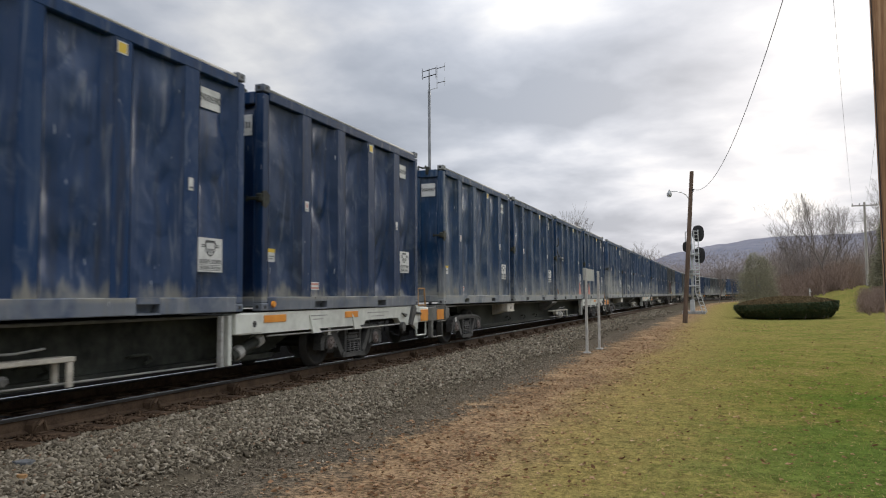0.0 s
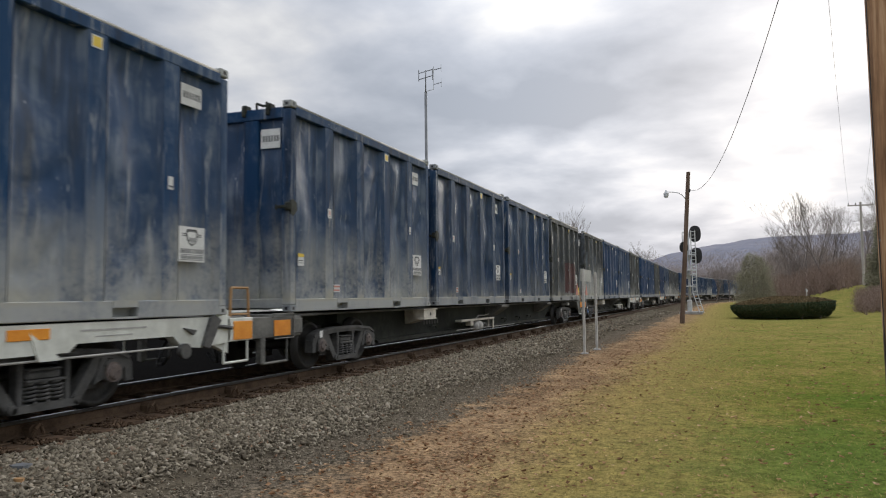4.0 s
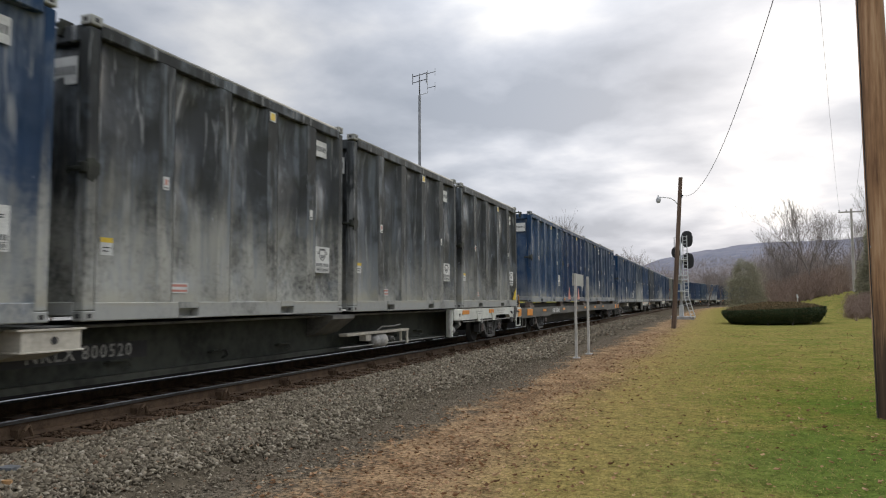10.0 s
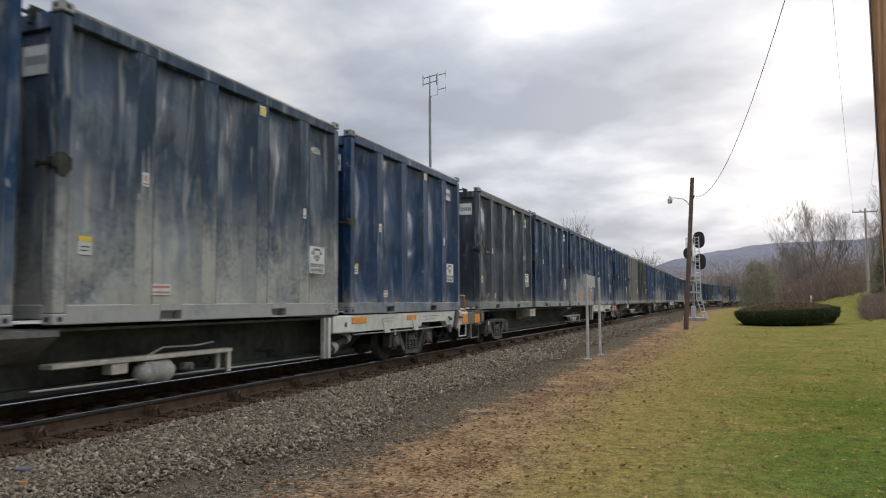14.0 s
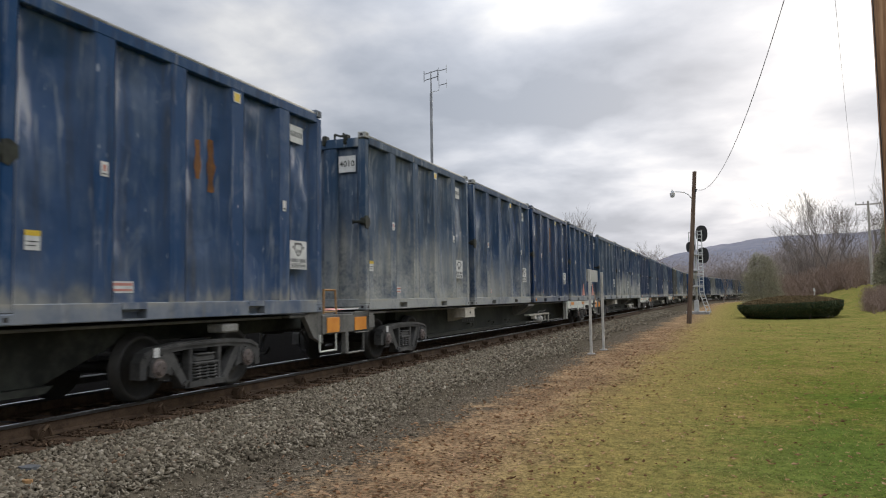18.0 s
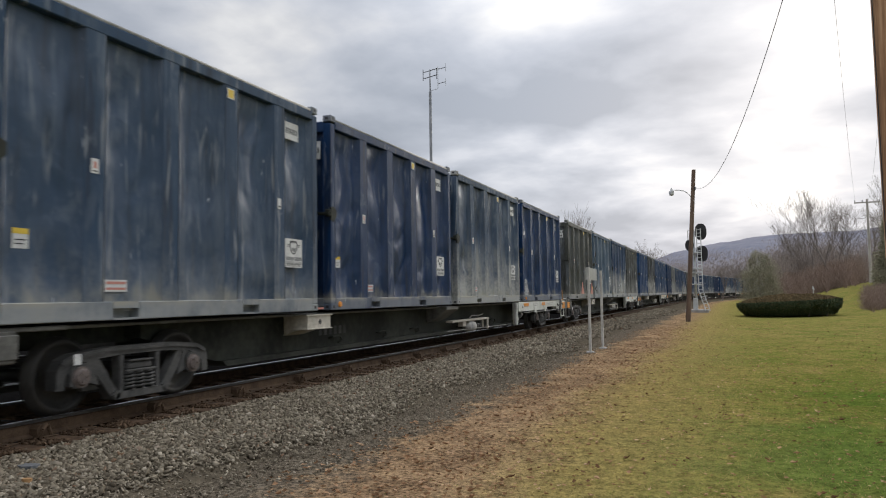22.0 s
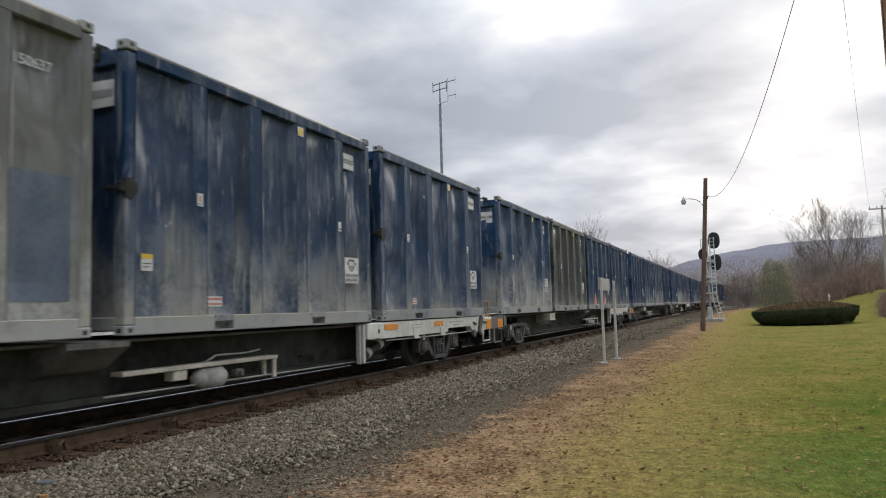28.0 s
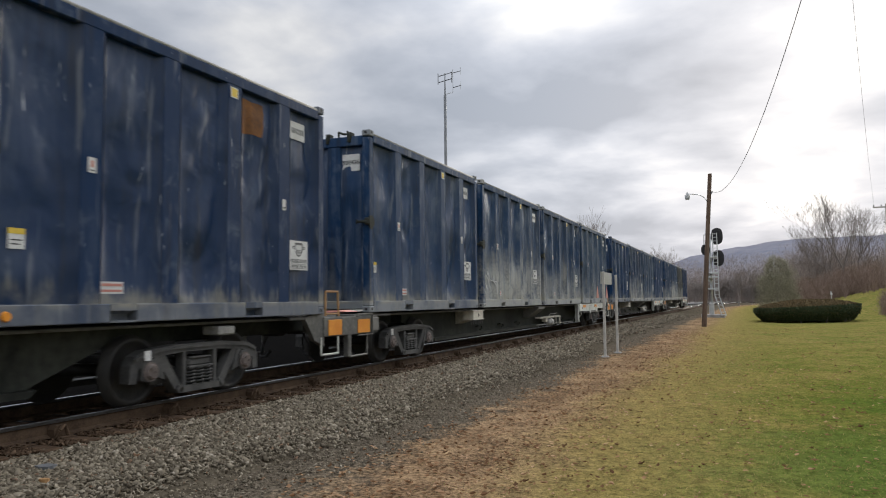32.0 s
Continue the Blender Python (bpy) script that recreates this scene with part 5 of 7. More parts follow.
        side("handbrake_ladder", shared("end_ladder", lambda: Kit().path([(1.17, y(25.62), 0.66), (1.10, y(25.75), 1.44), (1.10, y(26.15), 1.44), (1.17, y(26.1), 0.66)], 0.022, 6).path([(1.14, y(25.68), 1.05), (1.14, y(26.12), 1.05)], 0.016), RUSTY_ORANGE), lab="rusty orange end ladder")
        side("step", shared("stirrup_r", lambda: Kit().path([(1.17, y(25.5), 0.66), (1.17, y(25.5), 0.36), (1.17, y(26.05), 0.36), (1.17, y(26.05), 0.66)], 0.02, 6), sill_mat))
        # tie-down eyes along the girder
        for v in (7.6, 9.6, 11.4, 14.2, 16.0, 17.6) if sg > 0 else ():
            side("tie_eye", shared("tie_eye", lambda: Kit().path([(0.62, -0.2, 0.1), (0.70, -0.18, 0.12), (0.70, 0.12, 0.12), (0.70, 0.18, 0.04), (0.66, 0.1, 0.0)], 0.02, 6), CAR_DARK), (0, y(v), 0.4))
    # brake gear
    fore = -4.35 if rear == "open" else 0.0
    def rack():
        k = Kit().box(0.78, 0.98, y(13.2), y(16.3), 0.555, 0.615, 0.01)
        k.box(0.80, 0.96, y(14.05), y(14.3), 0.42, 0.56, 0.01).box(0.93, 0.97, y(16.2), y(16.28), 0.27, 0.56, 0.008).box(0.80, 0.84, y(16.12), y(16.2), 0.30, 0.56, 0.008)
        return k
    part("brake_rack", shared("brake_rack", rack, BEIGE_STEEL), ob, "pale beige brake rack, rust-stained", (0, fore, 0))
    part("air_tank", shared("air_tank", lambda: Kit().tube((0.88, y(14.5), 0.40), (0.88, y(14.62), 0.40), 0.07, 0.15, 18).tube((0.88, y(14.62), 0.40), (0.88, y(15.02), 0.40), 0.15, n=18).tube((0.88, y(15.02), 0.40), (0.88, y(15.14), 0.40), 0.15, 0.07, 18), PALE_STEEL, smooth=True), ob, "pale round air tank", (0, fore, 0))
    part("brake_pipe", shared("brake_pipe", lambda: Kit().path([(0.9, y(13.0), 0.34), (0.9, y(16.8), 0.31), (0.9, y(18.9), 0.30)], 0.013).path([(0.9, y(14.7), 0.615), (0.9, y(14.95), 0.70), (0.9, y(15.6), 0.69), (0.9, y(15.95), 0.72)], 0.014), PALE_STEEL), ob, "", (0, fore, 0))
    part("brake_valve", shared("brake_valve", lambda: Kit().box(0.84, 0.97, y(15.3), y(15.5), 0.36, 0.47, 0.03).tube((0.97, y(15.4), 0.41), (1.0, y(15.4), 0.41), 0.04, n=10), CAR_GREY), ob, "", (0, fore, 0))
    if rear == "sill":
        part("brake_cylinder", shared("brake_cyl", lambda: Kit().tube((1.0, y(19.0), 0.38), (1.0, y(19.75), 0.62), 0.085, n=12), CAR_DARK), ob)
        for t in (0.15, 0.8):
            part("cylinder_band", shared("cyl_band%g" % t, lambda t=t: Kit().tube((1.0, y(19.0 + 0.75 * t), 0.38 + 0.24 * t), (1.0, y(19.12 + 0.75 * t), 0.42 + 0.24 * t), 0.105, n=12), PALE_STEEL), ob)
    text = {5: "800520", 17: "800490", 9: "800493", 16: "800477"}.get(k, "")
    if text:
        board = part("number_board", shared("number_board", lambda: Kit().box(0.615, 0.624, 6.15 - SPAN / 2, 8.36 - SPAN / 2, 0.535, 0.755), SIGNAL_BLACK), ob, "black painted number field")
        word = lettering(board, "NKLX " + text, 0.235, (0.626, 7.26 - SPAN / 2, 0.645), (90, 0, 90), PALE_STEEL)
        word.data.space_character, word.data.space_word = 1.22, 0.8
    else:
        for i in range(6):
            part("lettering_bar", shared("girder_bar", lambda: Kit().box(0.6, 0.623, -0.05, 0.05, -0.08, 0.08), BOGIE), ob, "", (0, 7.3 + 0.19 * i - SPAN / 2, 0.645))
    for v in (-1.0, 26.2):
        sg = -1 if v < 0 else 1
        part("coupler", shared("coupler%d" % sg, lambda: Kit().box(-0.1, 0.1, -0.6, 0.45, 0.72, 0.92, 0.03).box(-0.2, 0.2, 0.2, 0.5, 0.66, 0.98, 0.05), WHEEL), ob, "", (0, y(v), 0), (0, 0, 180 if sg < 0 else 0))
        part("air_hose", shared("air_hose", lambda: Kit().path([(0.35, 0, 0.7), (0.4, 0.1, 0.5), (0.3, 0.3, 0.28), (0.1, 0.42, 0.3), (0.0, 0.45, 0.4)], 0.028, 7), SIGNAL_BLACK), ob, "", (0, y(v), 0), (0, 0, 180 if sg < 0 else 0))
    make_bogie(ob, y((AX[0] + AX[1]) / 2), "", k == 3)
    make_bogie(ob, y((AX[2] + AX[3]) / 2), "")
    return tagged(ob, label, "railway car", "cars of the train")


FLAT_G, FLAT_LIFT, FLAT_ON = 0.10, 0.138, 0.60


def make_flat_car():
    """A long flat car: continuous side sills, containers on low pedestals."""
    ob = new("flat_car")
    def y(v):
        return v * STRETCH - SPAN / 2
    part("deck", Kit().box(-1.1, 1.1, y(-0.9), y(26.0), 0.88, 0.95, 0.01).box(-0.4, 0.4, y(3.6), y(21.6), 0.35, 0.9, 0.02).mesh("flat_deck", WHEEL), ob)
    # dark block added to close the bright gap under the containers
    part("deck_planks", Kit().box(-0.98, 0.98, y(0.4), y(24.9), 0.95, 1.12, 0.02).mesh("deck_planks", WHEEL), ob, "dark filler added under the containers")
    part("fishbelly_girder", Kit().prism([(y(4.6), 0.62), (y(6.6), 0.24), (y(18.6), 0.24), (y(20.6), 0.62)], "x", -0.45, 0.45).mesh("fishbelly_girder", WHEEL), ob)
    for sg in (1, -1):
        k = Kit().prism([(y(-1.0), 0.60), (y(3.9), 0.60), (y(4.2), 0.66), (y(21.0), 0.66), (y(21.3), 0.60), (y(26.1), 0.60), (y(26.1), 0.98), (y(-1.0), 0.98)], "x", 1.06 * sg if sg > 0 else -1.20, 1.20 if sg > 0 else -1.06)
        part("side_sill", k.mesh("side_sill", FLAT_SILL), ob, "long weathered grey side sill")
        for a, b, c, d in ((-0.1, 0.75, 0.68, 0.93), (2.55, 3.15, 0.80, 0.90), (6.7, 7.2, 0.80, 0.90), (9.9, 10.4, 0.80, 0.90), (12.6, 13.1, 0.80, 0.90), (16.0, 16.5, 0.80, 0.90), (19.2, 19.7, 0.80, 0.90), (25.3, 25.9, 0.68, 0.93)):
            part("reflector", Kit().box(1.201, 1.211, y(a), y(b), c, d, 0.003).mesh("reflector", ORANGE), ob, "orange reflector strip").scale = (sg, 1, 1)
        for v in (0.75, 6.65, 12.76, 18.86, 24.75):
            part("pedestal", Kit().box(0.95, 1.19, y(v) - 0.32, y(v) + 0.32, 0.95, 1.05, 0.01).box(0.95, 1.15, y(v) - 0.26, y(v) + 0.26, 1.05, DECK + FLAT_LIFT, 0.01).mesh("pedestal", RUST_GREY), ob, "rust-stained container pedestal").scale = (sg, 1, 1)
        for v in (-0.75, 25.6):
            part("step", Kit().path([(1.17, y(v), 0.62), (1.17, y(v), 0.28), (1.17, y(v) + 0.5, 0.28), (1.17, y(v) + 0.5, 0.62)], 0.02, 6).mesh("step", CAR_GREY), ob).scale = (sg, 1, 1)
    part("stake", Kit().box(0.75, 0.9, y(-0.75), y(-0.62), 0.95, 1.62, 0.02).mesh("stake", CAR_DARK), ob)
    part("hand_brake", Kit().box(0.58, 0.70, y(25.5), y(25.6), 0.95, 1.85, 0.02).box(0.52, 0.76, y(25.5), y(25.62), 1.45, 1.95, 0.05).tube((0.64, y(25.62), 1.72), (0.64, y(25.68), 1.72), 0.17, n=16).mesh("hand_brake", SIGNAL_BLACK), ob, "black upright hand brake stand")
    part("brake_lever", Kit().path([(0.70, y(25.64), 1.90), (0.78, y(25.95), 1.86), (0.80, y(26.25), 1.60), (0.80, y(26.35), 1.50)], 0.016, 6).mesh("brake_lever", PALE_STEEL), ob, "bent pale brake lever")
    lettering(ob, "GIMX 638148", 0.27, (1.203, y(5.15), 0.81), (90, 0, 90), WHITE_LABEL)
    for v in (-1.0, 26.2):
        sg = -1 if v < 0 else 1
        part("coupler", MESHES["coupler%d" % sg], ob, "", (0, y(v), 0), (0, 0, 180 if sg < 0 else 0))
    make_bogie(ob, y(2.6), "")
    make_bogie(ob, y(23.2), "")
    return tagged(ob, "long grey flat car with orange reflectors and white lettering", "railway car", "cars of the train")


# paint, dust and seed by container, car by car
BLUE, SLATE, GREY, PALE, OLIVE = (0.0075, 0.036, 0.092), (0.028, 0.056, 0.100), (0.030, 0.0325, 0.032), (0.165, 0.168, 0.142), (0.046, 0.048, 0.040)
LOOKS = {"P": ((0.135, 0.138, 0.122), 0.95, "pale grey battered waste container with a slate patch"), "S": ((0.038, 0.048, 0.062), 0.6, "battered slate-grey waste container, streaked with dust"), "F": ((0.058, 0.100, 0.148), 1.0, "faded light-blue waste container bound with slack chains"), "G": (GREY, 0.95, "dark grey waste container, caked with pale dust below"), "H": (SLATE, 1.0, "slate-blue waste container, caked with pale dust below"), "b": ((0.0045, 0.027, 0.084), 0.14, "deep blue steel waste container with white labels"), "d": (BLUE, 0.66, "dusty blue steel waste container"),
         "s": (SLATE, 0.6, "faded slate-blue waste container, streaked with dust"), "g": (GREY, 0.48, "dark grey steel waste container"),
         "p": (PALE, 0.5, "pale grey battered waste container"), "o": (OLIVE, 0.58, "dusty olive-grey waste container"), "h": (BLUE, 0.95, "blue steel waste container, caked with pale dust below"), "B": ((0.008, 0.040, 0.108), 0.38, "blue steel waste container, lightly soiled")}
CARS = ["bbbb", "dddd", "hdhd", "hddg", "GBho", "BBob", "hGGG", "dbdd", "ddHB", "Sdhd", "dpgB", "HhbB", "shhb", "sbHb", "oFho", "BGdd", "bPdd", "hodd", "BhHb", "Bhhs", "BhsB", "dhob"]
TRAIN = []      # (object, its distance behind the first mark)


def build_train():
    for i, looks in enumerate(CARS):
        k = i - 1
        start = k * CAR_P
        mid = start + SPAN / 2
        flat = k == 6
        if flat:
            car = make_flat_car()
        elif k in (2, 9, 17):
            car = make_spine_car(k, False, "container car with dark centre girder and grey ends", "open")
        else:
            car = make_spine_car(k, True, "container car with dark centre girder and dirty white sills")
        TRAIN.append((car, mid, 0.0))
        for j, c in enumerate(looks):
            paint, dust, label = LOOKS[c]
            rnd = random.Random(i * 10 + j)
            tone = rnd.uniform(0.85, 1.2)
            paint = tuple(v * tone for v in paint)
            ob = make_container(paint, min(1, dust * rnd.uniform(0.75, 1.25)), rnd.randrange(8), label, (k, j))
            TRAIN.append((ob, start + (FLAT_ON if flat else 0) + CL / 2 + j * (CL + (FLAT_G if flat else CAR_G)), DECK + (FLAT_LIFT if flat else 0)))


build_train()


# ---- track details ----
def numpy_mesh(name, verts, faces, mat, smooth=False):
    me = bpy.data.meshes.new(name)
    verts, faces = np.asarray(verts, dtype=np.float32), np.asarray(faces, dtype=np.int32)
    n = faces.shape[1]
    me.vertices.add(len(verts))
    me.vertices.foreach_set("co", verts.ravel())
    me.loops.add(faces.size)
    me.loops.foreach_set("vertex_index", faces.ravel())
    me.polygons.add(len(faces))
    me.polygons.foreach_set("loop_start", np.arange(len(faces), dtype=np.int32) * n)
    me.update(calc_edges=True)
    me.materials.append(mat)
    if smooth:
        me.polygons.foreach_set("use_smooth", [True] * len(faces))
    return me


def bed_height(x):
    """Top of the stone bed beside the near rail."""
    return np.interp(x, [-2.2, 0.35, 0.75, 1.4, 2.2, 2.9, 3.4], [-0.235, -0.235, -0.225, -0.27, -0.37, LAWN_Z, LAWN_Z])


def scatter_stones():
    rng = np.random.default_rng(3)
    def patch(n, x0, x1, y0, y1, lo, hi, fall=None):
        x, y = rng.uniform(x0, x1, n), y0 + (y1 - y0) * rng.uniform(0, 1, n) ** 1.5 - rng.exponential(1.0, n)
        if fall:
            keep = rng.uniform(0, 1, n) < np.clip((fall[1] + 0.25 * np.sin(y * 0.9) - x) / (fall[1] - fall[0]), 0, 1)
            x, y = x[keep], y[keep]
        return x, y, rng.uniform(lo, hi, len(x)) * rng.choice([0.75, 1, 1, 1.35], len(x))
    sets = [patch(3000, 0.34, 3.0, -14, 3.5, 0.03, 0.045, (1.7, 2.7)), patch(60000, 0.34, 3.0, 3.0, 24, 0.017, 0.031, (1.5, 2.6)), patch(19000, 0.34, 3.0, 20, 75, 0.028, 0.048, (1.5, 2.5)),
            patch(16000, 0.5, 2.6, 3.5, 16, 0.010, 0.018, (1.7, 2.6)), patch(11000, 1.9, 3.7, 4, 26, 0.008, 0.017, (2.9, 3.7))]
    heap("ballast_stones", *(np.concatenate([s[i] for s in sets]) for i in range(3)), STONE, "loose angular crushed grey ballast stones along the track", "gravel", rng)
    x, y, r = patch(19000, 0.09, 0.50, 3.5, 30, 0.010, 0.026)
    heap("track_dirt", x, y, r, DIRT, "rust-brown dirt and chips heaped over the tie ends", "dirt", rng, 0.03)


def heap(name, x, y, r, mat, label, category, rng, lift=0.0):
    n = len(x)
    # split stones: a wedge with a ragged top and bottom, lying on its flat side
    ang = np.arange(4) * math.pi / 2
    base = np.concatenate([np.stack([np.cos(ang), np.sin(ang), -0.5 * np.ones(4)], 1), np.stack([0.75 * np.cos(ang + 0.3), 0.75 * np.sin(ang + 0.3), 0.5 * np.ones(4)], 1)])
    quads = np.array([(0, 3, 2, 1), (4, 5, 6, 7), (0, 1, 5, 4), (1, 2, 6, 5), (2, 3, 7, 6), (3, 0, 4, 7)])
    v = base[None] + rng.uniform(-0.5, 0.5, (n, 8, 3))
    v = v * np.stack([rng.uniform(0.9, 1.7, n), rng.uniform(0.6, 1.15, n), rng.uniform(0.35, 0.85, n)], 1)[:, None]
    a = np.stack([rng.uniform(0, 6.28, n), rng.normal(0, 0.5, n), rng.normal(0, 0.5, n)], 1)
    for i, (p, q) in ((1, (1, 2)), (2, (0, 2)), (0, (0, 1))):
        c, s = np.cos(a[:, i])[:, None], np.sin(a[:, i])[:, None]
        u, w = v[..., p].copy(), v[..., q].copy()
        v[..., p], v[..., q] = u * c - w * s, u * s + w * c
    v *= r[:, None, None] * 0.9
    v += np.stack([x, y, bed_height(x) + r * 0.25 + lift * (np.sin(y * 11.86) > 0)], 1)[:, None]
    f = (quads[None] + (np.arange(n) * 8)[:, None, None]).reshape(-1, 4)
    tagged(new(name, numpy_mesh(name, v.reshape(-1, 3), f, mat)), label, category, kind="stuff")


def scatter_leaves():
    rng = np.random.default_rng(5)
    x = np.concatenate([rng.normal(4.3, 0.8, 4600), rng.uniform(4.5, 16, 5200)])
    y = np.concatenate([4 + 34 * rng.uniform(0, 1, 4600) ** 1.7, 4 + 40 * rng.uniform(0, 1, 5200) ** 1.5])
    ok = (x > 3.0)
    # drifts of leaves
    spots = [(9.9, 7.6, 46), (9.6, 7.7, 30), (9.2, 8.3, 12), (8.6, 9.4, 12), (7.8, 7.0, 12), (7.0, 6.6, 10), (7.4, 6.2, 10), (9.4, 6.9, 12), (10.4, 9.6, 12), (8.2, 11.0, 10)]
    spots += [(rng.uniform(5.5, 13), 5 + 16 * rng.uniform(0, 1) ** 1.4, int(rng.integers(3, 9))) for _ in range(110)]
    for cx, cy, m in spots:
        x, y = np.concatenate([x, rng.normal(cx, 0.16, m)]), np.concatenate([y, rng.normal(cy, 0.12, m)])
        ok = np.concatenate([ok, np.ones(m, bool)])
    x, y = x[ok], y[ok]
    n = len(x)
    size = rng.uniform(0.013, 0.031, n) * np.where(rng.uniform(0, 1, n) < 0.12, 1.45, 1.0)
    base = np.array([(-1, 0, 0.1), (-0.3, 0.7, 0.35), (0.9, 0.25, 0.2), (1.1, -0.1, 0.5), (0.2, -0.75, 0.3), (0, 0, 0.0)])
    ang = rng.uniform(0, 6.28, n)
    v = np.repeat(base[None], n, 0) * rng.uniform(0.7, 1.3, (n, 6, 3))
    v[..., 2] *= rng.uniform(0.6, 2.2, (n, 1))
    c, s = np.cos(ang)[:, None], np.sin(ang)[:, None]
    v[..., 0], v[..., 1] = v[..., 0] * c - v[..., 1] * s, v[..., 0] * s + v[..., 1] * c
    v *= size[:, None, None]
    v += np.stack([x, y, np.array([lawn_height(a, b) for a, b in zip(x, y)]) + 0.018], 1)[:, None]
    tri = np.array([(0, 1, 5), (1, 2, 5), (2, 3, 5), (3, 4, 5), (4, 0, 5)])
    f = (tri[None] + (np.arange(n) * 6)[:, None, None]).reshape(-1, 3)
    tagged(new("fallen_leaves", numpy_mesh("fallen_leaves", v.reshape(-1, 3), f, LEAF)), "dry curled brown leaves strewn over the grass", "leaves", kind="stuff")


def grow_grass():
    rng = np.random.default_rng(8)
    n = 280000
    y = np.where(rng.uniform(0, 1, n) < 0.12, rng.uniform(-10, 4, n), 3.4 + 24 * rng.uniform(0, 1, n) ** 2.6)
    y -= rng.exponential(1.6, n)
    x = rng.uniform(3.9, 19.5, n)
    keep = (x < 9.0 + 0.62 * np.abs(y)) & (rng.uniform(0, 1, n) < np.clip((x - 3.9) / 2.4, 0.12, 1))
    x, y = x[keep], y[keep]
    n = len(x)
    far = np.clip(np.abs(y) / 9, 1, 1.8)
    h = rng.uniform(0.008, 0.026, n) * np.clip(1.35 - y / 28, 0.3, 1) * np.clip(0.6 + (x - 4) * 0.12, 0.5, 1.0)
    w = rng.uniform(0.0025, 0.0048, n) * far
    a = rng.uniform(0, 6.28, n)
    lean = rng.uniform(0.6, 2.4, n) * h
    b = rng.uniform(0, 6.28, n)
    z = np.array([lawn_height(p, q) for p, q in zip(x, y)])
    p0 = np.stack([x - w * np.cos(a), y - w * np.sin(a), z], 1)
    p1 = np.stack([x + w * np.cos(a), y + w * np.sin(a), z], 1)
    p2 = np.stack([x + lean * np.cos(b), y + lean * np.sin(b), z + h], 1)
    v = np.stack([p0, p1, p2], 1).reshape(-1, 3)
    me = numpy_mesh("lawn_grass", v, np.arange(3 * n).reshape(-1, 3), GRASS)
    tagged(new("lawn_grass", me), "short mown grass, green with straw-coloured blades", "grass", kind="stuff")


scatter_stones()
scatter_leaves()
grow_grass()


def lay_ties():
    rnd = random.Random(4)
    def tie():
        return Kit().box(-1.3, 1.3, -0.115, 0.115, -0.40, -0.186, 0.012)
    def plate_mesh():
        k = Kit().box(-0.18, 0.18, -0.095, 0.095, -0.186, -0.172, 0.004)
        for x in (-0.1, 0.1):
            for y in (-0.06, 0.06):
                k.box(x - 0.02, x + 0.02, y - 0.012, y + 0.012, -0.174, -0.15, 0.004)
        return k
    s = -14.0
    while s < 128:
        x, y, a = line(s + rnd.uniform(-0.03, 0.03))
        o = part("tie", shared("tie", tie, TIE), bed, "", (x + rnd.uniform(-0.05, 0.05), y, rnd.uniform(-0.006, 0.0)), (0, 0, -math.degrees(a) + rnd.uniform(-0.8, 0.8)))
        if 2 < s < 45:
            part("tie_plate", shared("tie_plate", plate_mesh, RAIL_RUST), o, "", (0.7525, 0, 0))
        s += 0.53
    def anchor():
        k = Kit().prism([(-0.085, -0.19), (0.085, -0.19), (0.085, -0.08), (0.03, -0.045), (-0.05, -0.05), (-0.085, -0.09)], "x", 0.02, 0.13)
        k.path([(0.13, -0.07, -0.18), (0.17, -0.05, -0.10), (0.15, 0.02, -0.05), (0.13, 0.06, -0.08), (0.14, 0.09, -0.17)], 0.022, 6)
        return k
    for i in range(26):
        part("rail_anchor", shared("rail_anchor", anchor, RAIL_RUST), bed, "", (0.0, 6.11 + 1.745 * (i - 1), 0))


lay_ties()


# ---- signs, poles, signal ----
def post_sign():
    ob = new("trackside_sign")
    a, b = (3.26, 22.02), (3.35, 23.7)
    top = 2.05
    part("post", Kit().box(a[0] - 0.035, a[0] + 0.035, a[1] - 0.035, a[1] + 0.035, LAWN_Z - 0.3, top, 0.008).mesh("post", POST_STEEL), ob)
    part("post", Kit().box(b[0] - 0.035, b[0] + 0.035, b[1] - 0.035, b[1] + 0.035, LAWN_Z - 0.3, top - 0.05, 0.008).mesh("post", POST_STEEL), ob)
    part("board", Kit().prism([(a[1] - 0.06, top), (b[1] + 0.05, top), (b[1] + 0.05, top - 0.36), (a[1] - 0.06, top - 0.36)], "x", a[0] - 0.08, a[0] - 0.045).mesh("board", BOARD), ob, "weathered pale sign board seen from its back")
    for i, (y, z) in enumerate(((a[1] - 0.35, 1.42), (b[1] - 0.5, 1.42))):
        k = Kit().prism([(y - 0.17, z - 0.14), (y + 0.2, z - 0.14), (y, z + 0.2)], "x", a[0] - 0.12, a[0] - 0.11)
        part("red_marker", k.mesh("red_marker", RED_PRINT), ob, "small faded red marker")
    for x, y in (a, b):
        part("footing", Kit().box(x - 0.11, x + 0.11, y - 0.11, y + 0.11, LAWN_Z - 0.15, LAWN_Z + 0.035, 0.02).mesh("footing", CONCRETE), ob)
    tagged(ob, "pale sign board on two galvanised posts beside the gravel", "sign")


def scrap(name, x, y, size, mat, label, category):
    """A flat, cracked piece lying in the stones."""
    rnd = random.Random(len(label))
    ring = [(x + size * (0.7 + 0.5 * rnd.random()) * math.cos(a), y + 0.7 * size * (0.7 + 0.5 * rnd.random()) * math.sin(a)) for a in [i * 0.785 for i in range(8)]]
    z = float(bed_height(x))
    ob = solid(name, Kit().prism(ring, "z", z - 0.02, z + 0.035), mat)
    tagged(ob, label, category)


